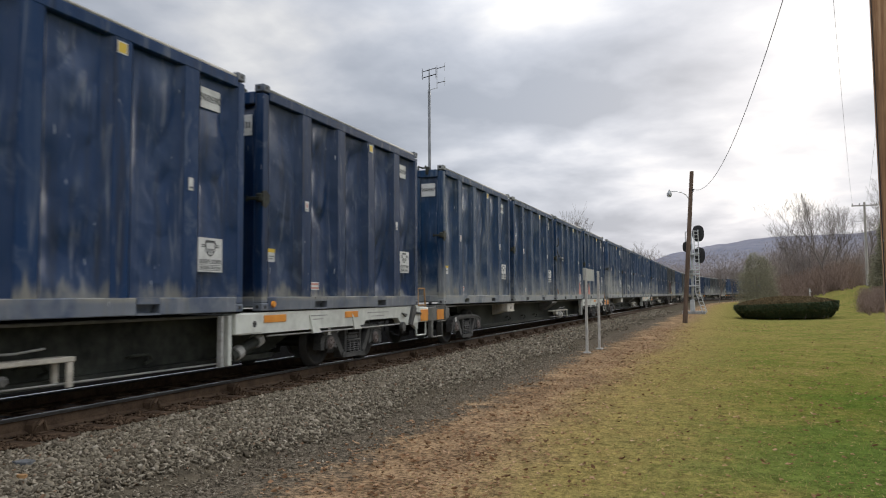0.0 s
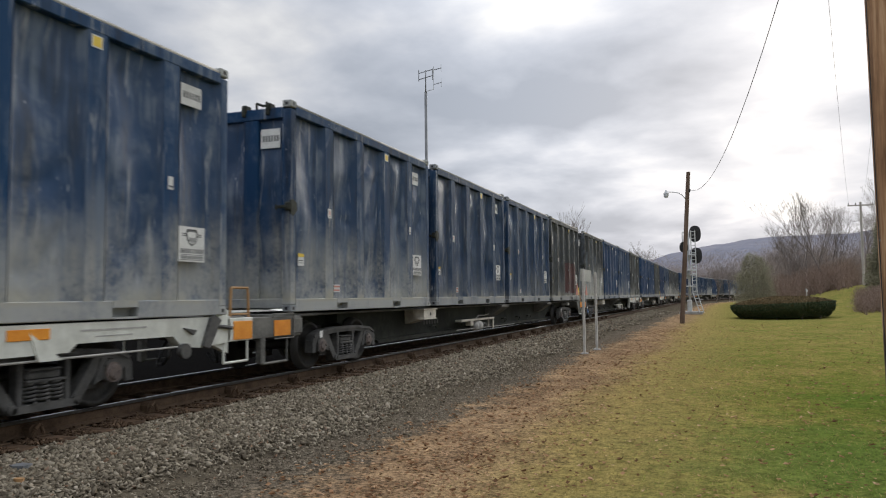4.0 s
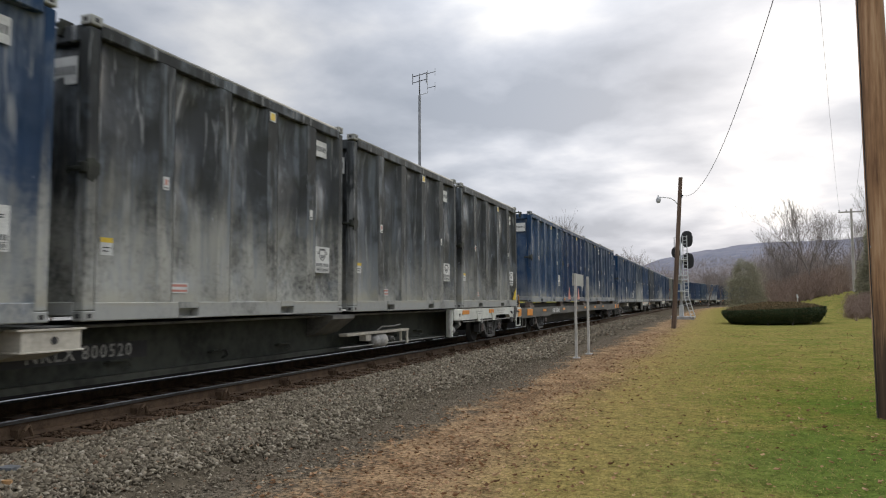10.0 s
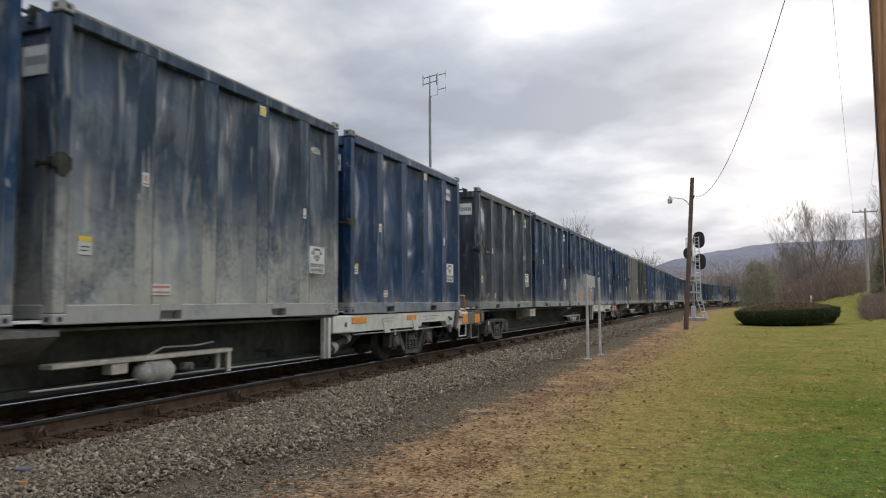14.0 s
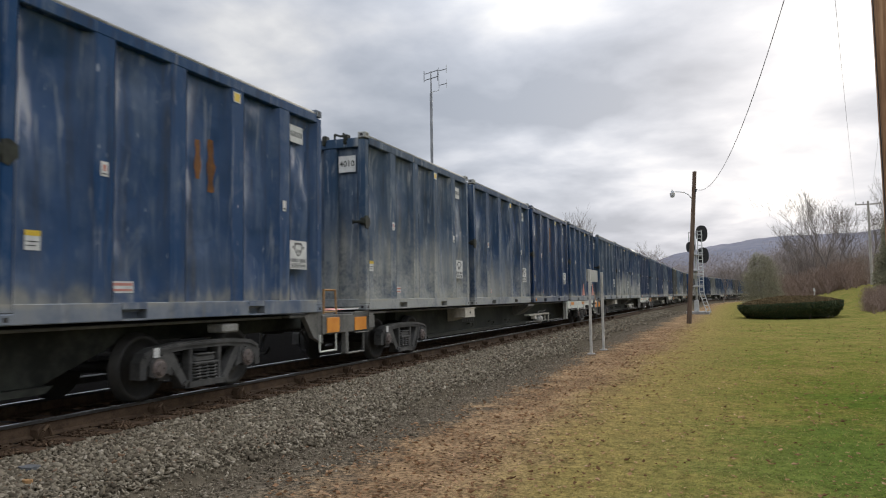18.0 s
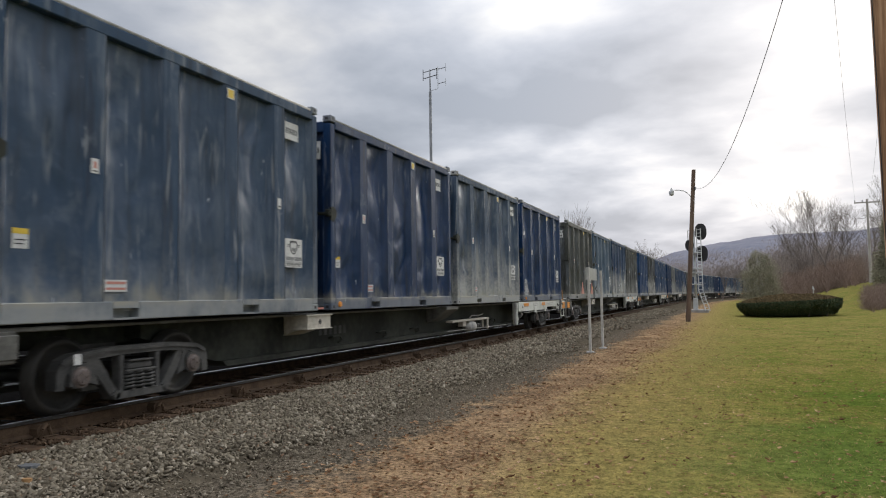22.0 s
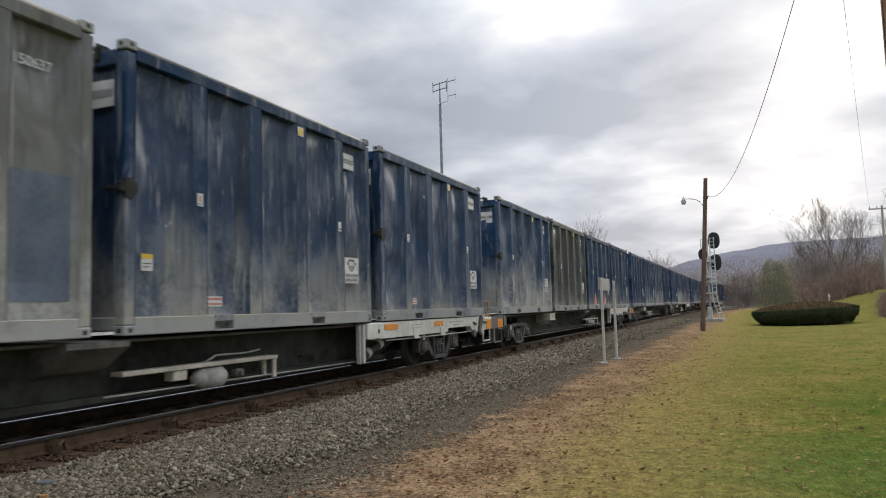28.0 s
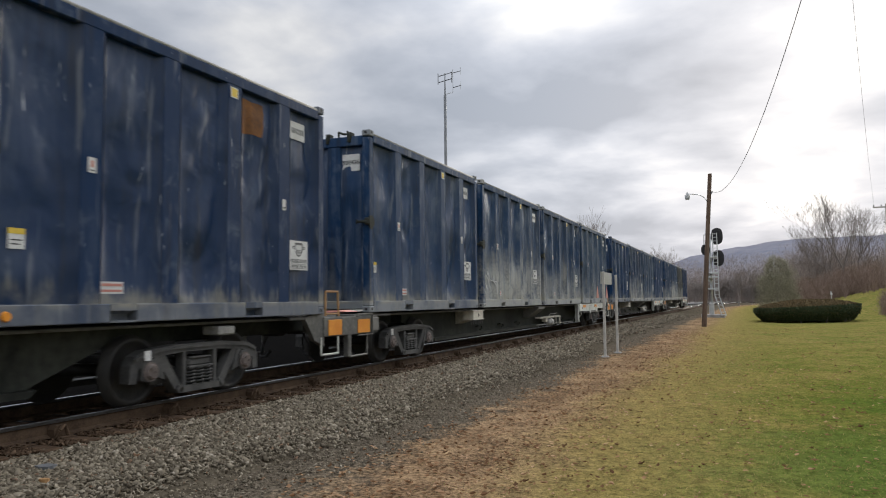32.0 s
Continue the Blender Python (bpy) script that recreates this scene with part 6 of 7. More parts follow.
def marker_stake():
    x, y = polar(5.3, 60.5)
    g = lawn_height(x, y)
    ob = new("marker_stake")
    part("stake", Kit().box(x - 0.03, x + 0.03, y - 0.02, y + 0.02, g - 0.2, 1.42, 0.005).mesh("stake", POST_STEEL), ob)
    part("flag", Kit().prism([(x - 0.06, 1.36), (x + 0.10, 1.34), (x + 0.02, 1.58), (x - 0.06, 1.60)], "y", y - 0.03, y - 0.02).mesh("flag", WHITE_LABEL), ob, "small white flag")
    tagged(ob, "thin pale stake with a white flag behind the hedge", "stake")


def round_pole(name, base, top, r0, r1, mat, n=18, sway=0.02):
    k = Kit()
    b, t = Vector(base), Vector(top)
    m = 14
    def f(u, v):
        c = b.lerp(t, u)
        r = r0 + (r1 - r0) * u
        r *= 1 + sway * noise.noise((math.cos(v * 6.283) * 2, math.sin(v * 6.283) * 2, u * 6))
        return (c.x + r * math.cos(v * 6.283185), c.y + r * math.sin(v * 6.283185), c.z)
    k.grid(f, m, n)
    k.tube(t - Vector((0, 0, 0.02)), t + Vector((0, 0, 0.004)), r1, n=n)
    return k.mesh(name, mat, smooth=True)


def lamp_pole():
    ob = new("street_lamp")
    base, top = (4.71, 46.6, LAWN_Z - 0.4), (5.34, 46.6, 8.55)
    part("pole", round_pole("pole", base, top, 0.145, 0.115, POLE_DARK), ob, "dark leaning wooden pole")
    arm = [(5.14, 46.5, 6.92), (4.98, 46.45, 7.15), (4.75, 46.4, 7.30), (4.45, 46.35, 7.36), (4.12, 46.3, 7.38)]
    part("arm", Kit().path(arm, 0.025, 8).mesh("arm", GALV, smooth=True), ob, "curved grey lamp arm")
    head = part("lamp_head", Kit().tube((4.05, 46.3, 7.30), (4.05, 46.3, 7.42), 0.10, 0.07, 12).tube((4.05, 46.3, 7.42), (4.05, 46.3, 7.50), 0.035, n=8).tube((4.05, 46.3, 7.14), (4.05, 46.3, 7.30), 0.14, 0.15, 12).mesh("lamp_head", GALV), ob)
    part("lens", Kit().tube((4.05, 46.3, 7.05), (4.05, 46.3, 7.14), 0.11, 0.13, 12).mesh("lens", LENS), head, "unlit glass lens")
    part("insulator", Kit().tube((5.36, 46.55, 7.45), (5.45, 46.5, 7.45), 0.04, n=8).box(5.3, 5.42, 46.5, 46.58, 7.32, 7.50, 0.01).mesh("insulator", SIGNAL_BLACK), ob)
    tagged(ob, "leaning dark wooden pole with an unlit street lamp", "street lamp")


def wire(name, a, b, sag, r=0.012, n=26):
    a, b = Vector(a), Vector(b)
    pts = [a.lerp(b, i / n) - Vector((0, 0, sag * 4 * (i / n) * (1 - i / n))) for i in range(n + 1)]
    vs = [(p.x + r * math.cos(j * 1.2566), p.y, p.z + r * math.sin(j * 1.2566)) for p in pts for j in range(5)]
    ob = solid(name, Kit().add(vs, [(i * 5 + j, i * 5 + (j + 1) % 5, i * 5 + 5 + (j + 1) % 5, i * 5 + 5 + j) for i in range(n) for j in range(5)]), WIRE)
    return tagged(ob, "thin black overhead wire hanging between poles", "wire", "overhead wires")


def big_pole():
    ob = new("utility_pole")
    part("pole", round_pole("pole", (9.50, 12.45, LAWN_Z - 0.5), (9.38, 12.6, 10.5), 0.215, 0.165, POLE_WOOD, 28, 0.03), ob, "weathered brown wooden pole, dark at the foot")
    part("ground_wire", Kit().path([(9.28, 12.36, LAWN_Z), (9.26, 12.40, 3.0), (9.235, 12.5, 10.0)], 0.008, 5).mesh("ground_wire", WIRE), ob)
    part("bolt", Kit().tube((9.27, 12.42, 2.03), (9.33, 12.42, 2.03), 0.018, n=6).mesh("bolt", GALV), ob)
    part("crossarm", Kit().box(8.2, 10.6, 12.5, 12.62, 9.6, 9.75, 0.01).mesh("crossarm", POLE_WOOD), ob)
    tagged(ob, "stout brown wooden utility pole standing in the lawn", "utility pole")


def far_pole():
    ob = new("utility_pole")
    x, y = 7.137 + 98 * math.tan(radians(8.77)), 98.0
    g = lawn_height(x, y)
    part("pole", round_pole("far_pole", (x, y, g - 0.5), (x, y, 11.75), 0.17, 0.12, PALE_POLE, 12), ob)
    part("crossarm", Kit().box(x - 1.35, x + 1.35, y - 0.06, y + 0.06, 11.3, 11.45, 0.01).mesh("crossarm", PALE_POLE), ob)
    for d in (-1.25, -0.5, 1.25):
        part("insulator", Kit().tube((x + d, y, 11.45), (x + d, y, 11.66), 0.05, n=8).mesh("insulator", SIGNAL_BLACK), ob)
    part("wire_tail", Kit().path([(x - 1.3, y, 9.6), (x - 0.5, y, 9.5), (x, y, 9.7)], 0.02, 5).mesh("wire_tail", WIRE), ob)
    tagged(ob, "weathered grey utility pole with a crossarm before bare trees", "utility pole")
    return x, y


def signal_mast():
    ob = new("railway_signal")
    x, y, g = 4.45, 68.0, -0.3
    part("foundation", Kit().box(x - 1.0, x + 0.9, y - 0.7, y + 0.7, g - 0.4, g + 0.1, 0.03).mesh("foundation", CONCRETE), ob)
    part("mast", Kit().tube((x - 0.12, y, g), (x - 0.12, y, 6.55), 0.11, 0.10, 12).mesh("mast", SILVER, smooth=True), ob, "silver round mast")
    def rails():
        k = Kit()
        for s in (-0.17, 0.17):
            k.path([(x + 0.85 + s, y - 0.95, g), (x + 0.34 + s, y - 0.95, 1.4), (x + 0.30 + s, y - 0.95, 6.7)], 0.045, 6)
        z = g + 0.3
        while z < 6.6:
            c = x + 0.30 + max(0.0, 1.4 - z) * 0.32
            k.tube((c - 0.17, y - 0.95, z), (c + 0.17, y - 0.95, z), 0.026, n=5)
            z += 0.3
        return k
    part("ladder", rails().mesh("ladder", SILVER), ob, "silver climbing ladder")
    for z in (1.9, 2.9, 3.25, 4.6):
        part("platform", Kit().box(x - 0.55, x + 0.5, y - 1.0, y + 0.2, z, z + 0.10, 0.01).mesh("platform", SILVER), ob)
    part("hoop", Kit().path([(x - 0.6, y - 0.1, 4.9), (x - 0.6, y - 0.1, 6.62), (x + 0.45, y - 0.1, 6.65)], 0.04, 6).mesh("hoop", SILVER), ob)
    part("relay_case", Kit().box(x - 0.34, x + 0.04, y - 0.35, y + 0.2, g + 0.1, 0.75, 0.03).mesh("relay_case", SILVER), ob, "silver metal relay case")
    part("junction_box", Kit().box(x - 0.35, x - 0.05, y - 0.2, y + 0.1, 2.6, 3.2, 0.02).mesh("junction_box", SILVER), ob)
    def head(hx, hz, w=0.52, h=0.66, lab="black oval signal background"):
        n = 28
        ring = []
        for i in range(n):
            a = 2 * math.pi * i / n
            ring.append((hx + w * math.copysign(abs(math.cos(a)) ** 0.8, math.cos(a)), hz + h * math.copysign(abs(math.sin(a)) ** 0.8, math.sin(a))))
        b = part("background", Kit().prism(ring, "y", y - 0.56, y - 0.52).mesh("background", SIGNAL_BLACK), ob, lab)
        for dz in (-0.28, 0.0, 0.28):
            part("hood", Kit().tube((hx, y - 0.56, hz + dz), (hx, y - 0.80, hz + dz - 0.02), 0.11, n=14, caps=False).mesh("hood", SIGNAL_BLACK), b)
        part("lamp_case", Kit().box(hx - 0.17, hx + 0.17, y - 0.52, y - 0.25, hz - 0.45, hz + 0.45, 0.03).mesh("lamp_case", SIGNAL_BLACK), b)
    head(4.92, 6.43, 0.48, 0.70)
    head(4.97, 4.56, 0.48, 0.68)
    head(3.98, 5.3, 0.36, 0.46)
    tagged(ob, "tall silver signal mast with black oval heads", "railway signal")


def antenna():
    ob = new("antenna_mast")
    d, az = 40.0, radians(-21.78)
    x, y = 7.137 + d * math.sin(az), d * math.cos(az)
    def z(el):
        return 1.277 + d * math.tan(radians(el))
    part("mast", Kit().tube((x, y, -0.6), (x, y, z(15.5)), 0.09, 0.075, 10).tube((x, y, z(15.5)), (x, y, z(17.1)), 0.035, 0.03, 8).mesh("mast", MAST_GREY, smooth=True), ob)
    for i, el in enumerate((16.55, 17.0)):
        part("boom", Kit().tube((x - 0.40, y + 0.1, z(el) - 0.02), (x + 0.42, y - 0.1, z(el) + 0.04), 0.022, n=6).mesh("boom", WIRE), ob)
    for dx in (-0.40, 0.40):
        part("element", Kit().tube((x + dx, y, z(16.35)), (x + dx, y, z(17.15)), 0.02, n=6).mesh("element", WIRE), ob)
    part("side_arm", Kit().path([(x, y, z(15.55)), (x + 0.5, y - 0.1, z(15.6)), (x + 0.5, y - 0.1, z(17.25))], 0.016, 6).mesh("side_arm", GALV), ob)
    for el in (15.95, 17.0):
        part("boom", Kit().tube((x + 0.5, y - 0.1, z(el)), (x + 1.0, y - 0.2, z(el) + 0.03), 0.018, n=6).mesh("boom", WIRE), ob)
        for dx in (0.98,):
            part("element", Kit().tube((x + dx, y - 0.2, z(el) - 0.2), (x + dx, y - 0.2, z(el) + 0.24), 0.012, n=6).mesh("element", GALV), ob)
    tagged(ob, "grey radio mast with small dipole antennas", "antenna")


post_sign()
lamp_pole()
big_pole()
FAR_POLE = far_pole()
signal_mast()
antenna()
wire("overhead_wire", (5.44, 46.5, 7.45), (9.35, 12.5, 10.17), 2.1, 0.0105)
for dx, ex in ((-1.2, 8.6), (0.1, 9.95)):
    wire("overhead_wire", (FAR_POLE[0] + dx, FAR_POLE[1], 11.66), (ex, 12.5, 9.85), 1.5, 0.006)


# ---- hedge, trees, hill ----
def leaf_cloud(name, pts, normals, size, mat, rng, tri=True):
    """Many small leaf faces at the given points."""
    n = len(pts)
    a = rng.normal(0, 1, (n, 3))
    a /= np.linalg.norm(a, axis=1)[:, None]
    b = np.cross(a, normals + rng.normal(0, 0.5, (n, 3)))
    b /= np.linalg.norm(b, axis=1)[:, None] + 1e-6
    s = size * rng.uniform(0.6, 1.4, (n, 1))
    v = np.stack([pts - a * s - b * s * 0.4, pts + a * s - b * s * 0.4, pts + b * s * 0.9], 1)
    return numpy_mesh(name, v.reshape(-1, 3), np.arange(3 * n).reshape(-1, 3), mat)


def hedge():
    rng = np.random.default_rng(11)
    ob = new("clipped_hedge")
    cx, cy = 10.69, 56.0
    ax, ay, rim, top = 3.08, 3.0, 1.04, 1.42
    def lump(a):
        return 1 + 0.035 * np.sin(3 * a + 1.0) + 0.025 * np.sin(7 * a + 2.2) + 0.015 * np.sin(13 * a)
    def flank(a, v):
        """Leaning outwards from a narrow foot to the rim, then rounding over."""
        sq = (np.abs(np.cos(a)) ** 2.5 + np.abs(np.sin(a)) ** 2.5) ** (-1 / 2.5) * lump(a)
        r = 0.86 + 0.16 * np.sin(np.clip(v * 1.12, 0, 1) * 1.75)
        return cx + ax * np.cos(a) * sq * r, cy + ay * np.sin(a) * sq * r, LAWN_Z + 0.10 + v * (rim - 0.10 + 0.10 * np.cos(a)) + 0.05 * np.cos(a)
    def crown(a, q):
        """The domed top, q from the middle to the rim."""
        sq = (np.abs(np.cos(a)) ** 2.5 + np.abs(np.sin(a)) ** 2.5) ** (-1 / 2.5) * lump(a)
        return cx + ax * np.cos(a) * sq * q * 0.99, cy + ay * np.sin(a) * sq * q * 0.99, LAWN_Z + rim + 0.15 * q * np.cos(a) + (top - rim) * (1 - q ** 2.6)
    def leaves(name, x, y, z, size, mat, lab):
        p = np.stack([x, y, z], 1)
        c = np.array([cx, cy, LAWN_Z + 0.8])
        d = p - c
        bump_out = np.array([noise.noise((float(q[0]) * 1.6, float(q[1]) * 1.6, float(q[2]) * 2.0)) for q in p])
        p = p + d / np.linalg.norm(d, axis=1)[:, None] * (0.12 * bump_out + rng.normal(0, 0.045, len(p)))[:, None]
        part("foliage", leaf_cloud(name, p, d / np.linalg.norm(d, axis=1)[:, None], size, mat, rng), ob, lab)
    a, v = rng.uniform(0, 6.2832, 46000), rng.uniform(0, 1, 46000) ** 0.8
    leaves("hedge_side", *flank(a, v), 0.04, HEDGE, "dense dark green clipped foliage")
    a, q = rng.uniform(0, 6.2832, 22000), np.sqrt(rng.uniform(0, 1, 22000))
    leaves("hedge_top", *crown(a, q), 0.04, HEDGE_TOP, "browned foliage of the domed top")
    k = Kit()
    def core(u, w):
        q = flank(np.array(u * 6.2832), np.array(w / 0.6)) if w <= 0.6 else crown(np.array(u * 6.2832), np.array((1 - w) / 0.4))
        x, y, z = (float(t) for t in q)
        return (cx + (x - cx) * 0.95, cy + (y - cy) * 0.95, LAWN_Z + (z - LAWN_Z) * 0.95)
    k.grid(core, 48, 20)
    part("inner_growth", k.mesh("hedge_twigs", HEDGE_CORE, smooth=True), ob)
    for i in range(11):
        t = i * 0.57
        part("stem", Kit().tube((cx + 2.6 * math.cos(t), cy + 2.6 * math.sin(t), LAWN_Z - 0.1), (cx + 2.9 * math.cos(t), cy + 2.9 * math.sin(t), LAWN_Z + 0.5), 0.05, 0.03, 6).mesh("stem", BARK), ob)
    tagged(ob, "broad clipped evergreen hedge with a browned domed top", "hedge")


def tree_kit(height, seed, spread=0.5, levels=5, trunk=0.013, n_side=5, lift=0.28, split=False, twig=0.009):
    rnd = random.Random(seed)
    k, stem = Kit(), Kit()
    def grow(p, d, length, r, level):
        segs = 3 if level < 2 else 2
        q = p.copy()
        for i in range(segs):
            d = (d + Vector((rnd.gauss(0, 0.10), rnd.gauss(0, 0.10), 0.05))).normalized()
            nq = q + d * (length / segs)
            r2 = r * (0.86 if level < 2 else 0.72)
            (stem if split and level == 0 else k).tube(q, nq, max(r, twig), max(r2, twig * 0.8), n_side if level < 2 else 3, caps=False)
            q, r = nq, r2
            if level < levels and level > 0 or (level == 0 and i > 0):
                for _ in range(rnd.choice((1, 2, 2)) if level < 3 else rnd.choice((1, 1, 2))):
                    a = rnd.uniform(0, 6.283)
                    side = Vector((math.cos(a), math.sin(a), rnd.uniform(0.15, 0.9)))
                    nd = (d * (1 - spread) + side.normalized() * spread * rnd.uniform(0.7, 1.3) + Vector((0, 0, lift * 0.5))).normalized()
                    if level + 1 <= levels:
                        grow(q, nd, length * rnd.uniform(0.52, 0.78), r * rnd.uniform(0.5, 0.7), level + 1)
        if level < levels:
            grow(q, (d + Vector((rnd.gauss(0, .2), rnd.gauss(0, .2), 0.1))).normalized(), length * 0.62, r * 0.8, level + 1)
    grow(Vector((0, 0, -0.3)), Vector((rnd.gauss(0, 0.04), rnd.gauss(0, 0.04), 1)), height * 0.36, height * trunk, 0)
    return (stem, k) if split else k


def bare_tree(x, y, height, seed, label, **kw):
    ob = new("bare_tree")
    stem, crown = tree_kit(height, seed, split=True, **kw)
    part("trunk", stem.mesh("trunk", BARK), ob)
    part("crown", crown.mesh("crown", BARK), ob, "bare twiggy crown")
    ob.location = (x, y, lawn_height(x, y))
    return tagged(ob, label, "tree", "bare trees behind the lawn")


def polar(az, d):
    return 7.137 + d * math.sin(radians(az)), d * math.cos(radians(az))


def evergreen(az, d, height, width, seed, name="evergreen_shrub", label="loose grey-green conifer shrub beyond the hedge", mat=None):
    rng = np.random.default_rng(seed)
    ob = new(name)
    x, y = polar(az, d)
    g = lawn_height(x, y)
    shrub = name == "evergreen_shrub"
    n = 26000
    u = rng.uniform(0, 1, n)
    a = rng.uniform(0, 6.283, n)
    prof = np.sqrt(np.clip(1 - ((u - 0.36) / 0.68) ** 2, 0.02, 1)) if shrub else np.clip(1.05 - u, 0.05, 1) ** 0.8
    r = width / 2 * prof * np.sqrt(rng.uniform(0.15, 1, n))
    p = np.stack([r * np.cos(a), r * np.sin(a), u * height], 1)
    lump = np.array([noise.noise((float(q[0]) * 0.55 + seed, float(q[1]) * 0.55, float(q[2]) * 0.5)) + 0.5 * noise.noise((float(q[0]) * 1.7 + seed, float(q[1]) * 1.7, float(q[2]) * 1.4)) for q in p])
    p[:, :2] *= (1 + 0.40 * lump)[:, None]
    p[:, 2] *= 1 + 0.16 * lump
    p += rng.normal(0, height * 0.014, p.shape)
    p[:, 2] = np.abs(p[:, 2])
    p += rng.normal(0, 0.12, p.shape) * (rng.uniform(0, 1, n) < 0.25)[:, None]
    keep = rng.uniform(0, 1, n) < np.clip(1.15 + 1.3 * lump, 0.25, 1)
    p = p[keep]
    nrm = p - np.array([0, 0, height * 0.4])
    nrm /= np.linalg.norm(nrm, axis=1)[:, None]
    part("crown", leaf_cloud("crown", p, nrm, height * 0.0095, mat or NEEDLE, rng), ob)
    part("trunk", Kit().tube((0, 0, -0.3), (0, 0, height * 0.6), 0.14, 0.04, 7).mesh("trunk", BARK), ob)
    ob.location = (x, y, g)
    return tagged(ob, label, "shrub" if name == "evergreen_shrub" else "tree")


def brush(az0, az1, d, height, n, seed, label):
    """A tangle of thin bare stems."""
    rnd = random.Random(seed)
    k = Kit()
    for _ in range(n):
        az, dd = rnd.uniform(az0, az1), d * rnd.uniform(0.9, 1.12)
        x, y = polar(az, dd)
        g = lawn_height(x, y)
        h = height * rnd.uniform(0.5, 1.05)
        for _ in range(4):
            q = Vector((x, y, g - 0.1))
            dr = Vector((rnd.gauss(0, 0.45), rnd.gauss(0, 0.45), 1)).normalized()
            for s in range(3):
                nq = q + dr * h / 3
                k.tube(q, nq, 0.02 * (1 - s * 0.25), 0.018 * (1 - s * 0.25), 3, caps=False)
                dr = (dr + Vector((rnd.gauss(0, 0.35), rnd.gauss(0, 0.35), 0))).normalized()
                q = nq
    return tagged(solid("bare_brush", k, BRUSH), label, "brush", kind="stuff")


def far_woods():
    """Bare woods at the hill's foot and along the bend."""
    rng = np.random.default_rng(21)
    protos = []
    for s in range(4):
        kt = tree_kit(1.0, 40 + s, spread=0.5, levels=4, trunk=0.012, n_side=3, twig=0.0022)
        v = np.array(kt.v)
        protos.append((v, np.array(kt.f)))
    vs, fs, o = [], [], 0
    def plant(x, y, h, z, wide=1.0):
        nonlocal o
        v, f = protos[rng.integers(4)]
        a = rng.uniform(0, 6.283)
        w = v * np.array([h * wide, h * wide, h])
        c, s = math.cos(a), math.sin(a)
        vs.append(np.stack([w[:, 0] * c - w[:, 1] * s + x, w[:, 0] * s + w[:, 1] * c + y, w[:, 2] + z], 1))
        fs.append(f + o)
        o += len(v)
    for _ in range(330):
        az, d = rng.uniform(-8, 14), rng.uniform(215, 400)
        x, y = polar(az, d)
        plant(x, y, rng.uniform(9, 14), LAWN_Z, 1.2)
    for _ in range(70):
        az, d = rng.uniform(3.5, 14), rng.uniform(120, 200)
        x, y = polar(az, d)
        plant(x, y, rng.uniform(6, 12), lawn_height(x, y), 1.0)
    for _ in range(60):
        y = rng.uniform(40, 330)
        plant(rng.uniform(-70, -32), y, rng.uniform(7, 11), LAWN_Z, 1.0)
    tagged(new("far_woods", numpy_mesh("far_woods", np.concatenate(vs), np.concatenate(fs), WOODS)), "grey-brown bare winter woods at the foot of the hill", "woods", kind="stuff")


def thicket(name, az0, az1, d0, d1, height, n, size, seed, label, mat=None):
    """A soft mass of bare twigs: clumps of small slivers, dense below and thinning upwards."""
    rng = np.random.default_rng(seed)
    m = 260
    ca, cd, ch = rng.uniform(az0, az1, m), rng.uniform(d0, d1, m), height * rng.uniform(0.55, 1.1, m)
    i = rng.integers(0, m, n)
    x, y = 7.137 + cd * np.sin(np.radians(ca)), cd * np.cos(np.radians(ca))
    g = np.array([lawn_height(p, q) for p, q in zip(x, y)])
    u = rng.uniform(0, 1, n) ** 1.35
    w = ch[i] * 0.34 * np.clip(1.1 - 0.8 * np.abs(u - 0.45), 0.2, 1.1)
    p = np.stack([x[i] + rng.normal(0, 0.6, n) * w, y[i] + rng.normal(0, 0.6, n) * w, g[i] + u * ch[i]], 1)
    up = rng.normal(0, 0.35, (n, 3)) + np.array([0, 0, 1.0])
    up /= np.linalg.norm(up, axis=1)[:, None]
    side = np.cross(up, rng.normal(0, 1, (n, 3)))
    side /= np.linalg.norm(side, axis=1)[:, None]
    ln, wd = size * rng.uniform(3, 9, (n, 1)), size * rng.uniform(0.25, 0.55, (n, 1))
    v = np.stack([p - side * wd, p + side * wd, p + up * ln], 1)
    tagged(new(name, numpy_mesh(name, v.reshape(-1, 3), np.arange(3 * n).reshape(-1, 3), mat or THICKET)), label, "brush" if mat else "woods", kind="stuff")


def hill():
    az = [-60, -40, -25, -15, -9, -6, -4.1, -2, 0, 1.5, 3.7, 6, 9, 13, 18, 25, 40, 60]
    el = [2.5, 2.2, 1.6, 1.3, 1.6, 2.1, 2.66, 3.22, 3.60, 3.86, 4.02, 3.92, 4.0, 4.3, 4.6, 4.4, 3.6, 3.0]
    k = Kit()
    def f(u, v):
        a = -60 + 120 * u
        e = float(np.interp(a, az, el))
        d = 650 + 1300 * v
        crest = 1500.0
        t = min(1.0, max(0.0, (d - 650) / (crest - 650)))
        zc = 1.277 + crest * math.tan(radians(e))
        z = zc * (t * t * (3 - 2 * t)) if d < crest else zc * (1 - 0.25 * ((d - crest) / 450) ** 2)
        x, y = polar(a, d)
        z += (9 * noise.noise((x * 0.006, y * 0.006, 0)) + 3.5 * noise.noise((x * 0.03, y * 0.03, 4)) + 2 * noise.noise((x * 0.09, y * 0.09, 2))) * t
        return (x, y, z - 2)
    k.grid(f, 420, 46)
    tagged(solid("hill", k, HAZY_HILL, smooth=False), "long ridge of bare winter woods, tinted with painted blue haze", "hill", kind="structure")


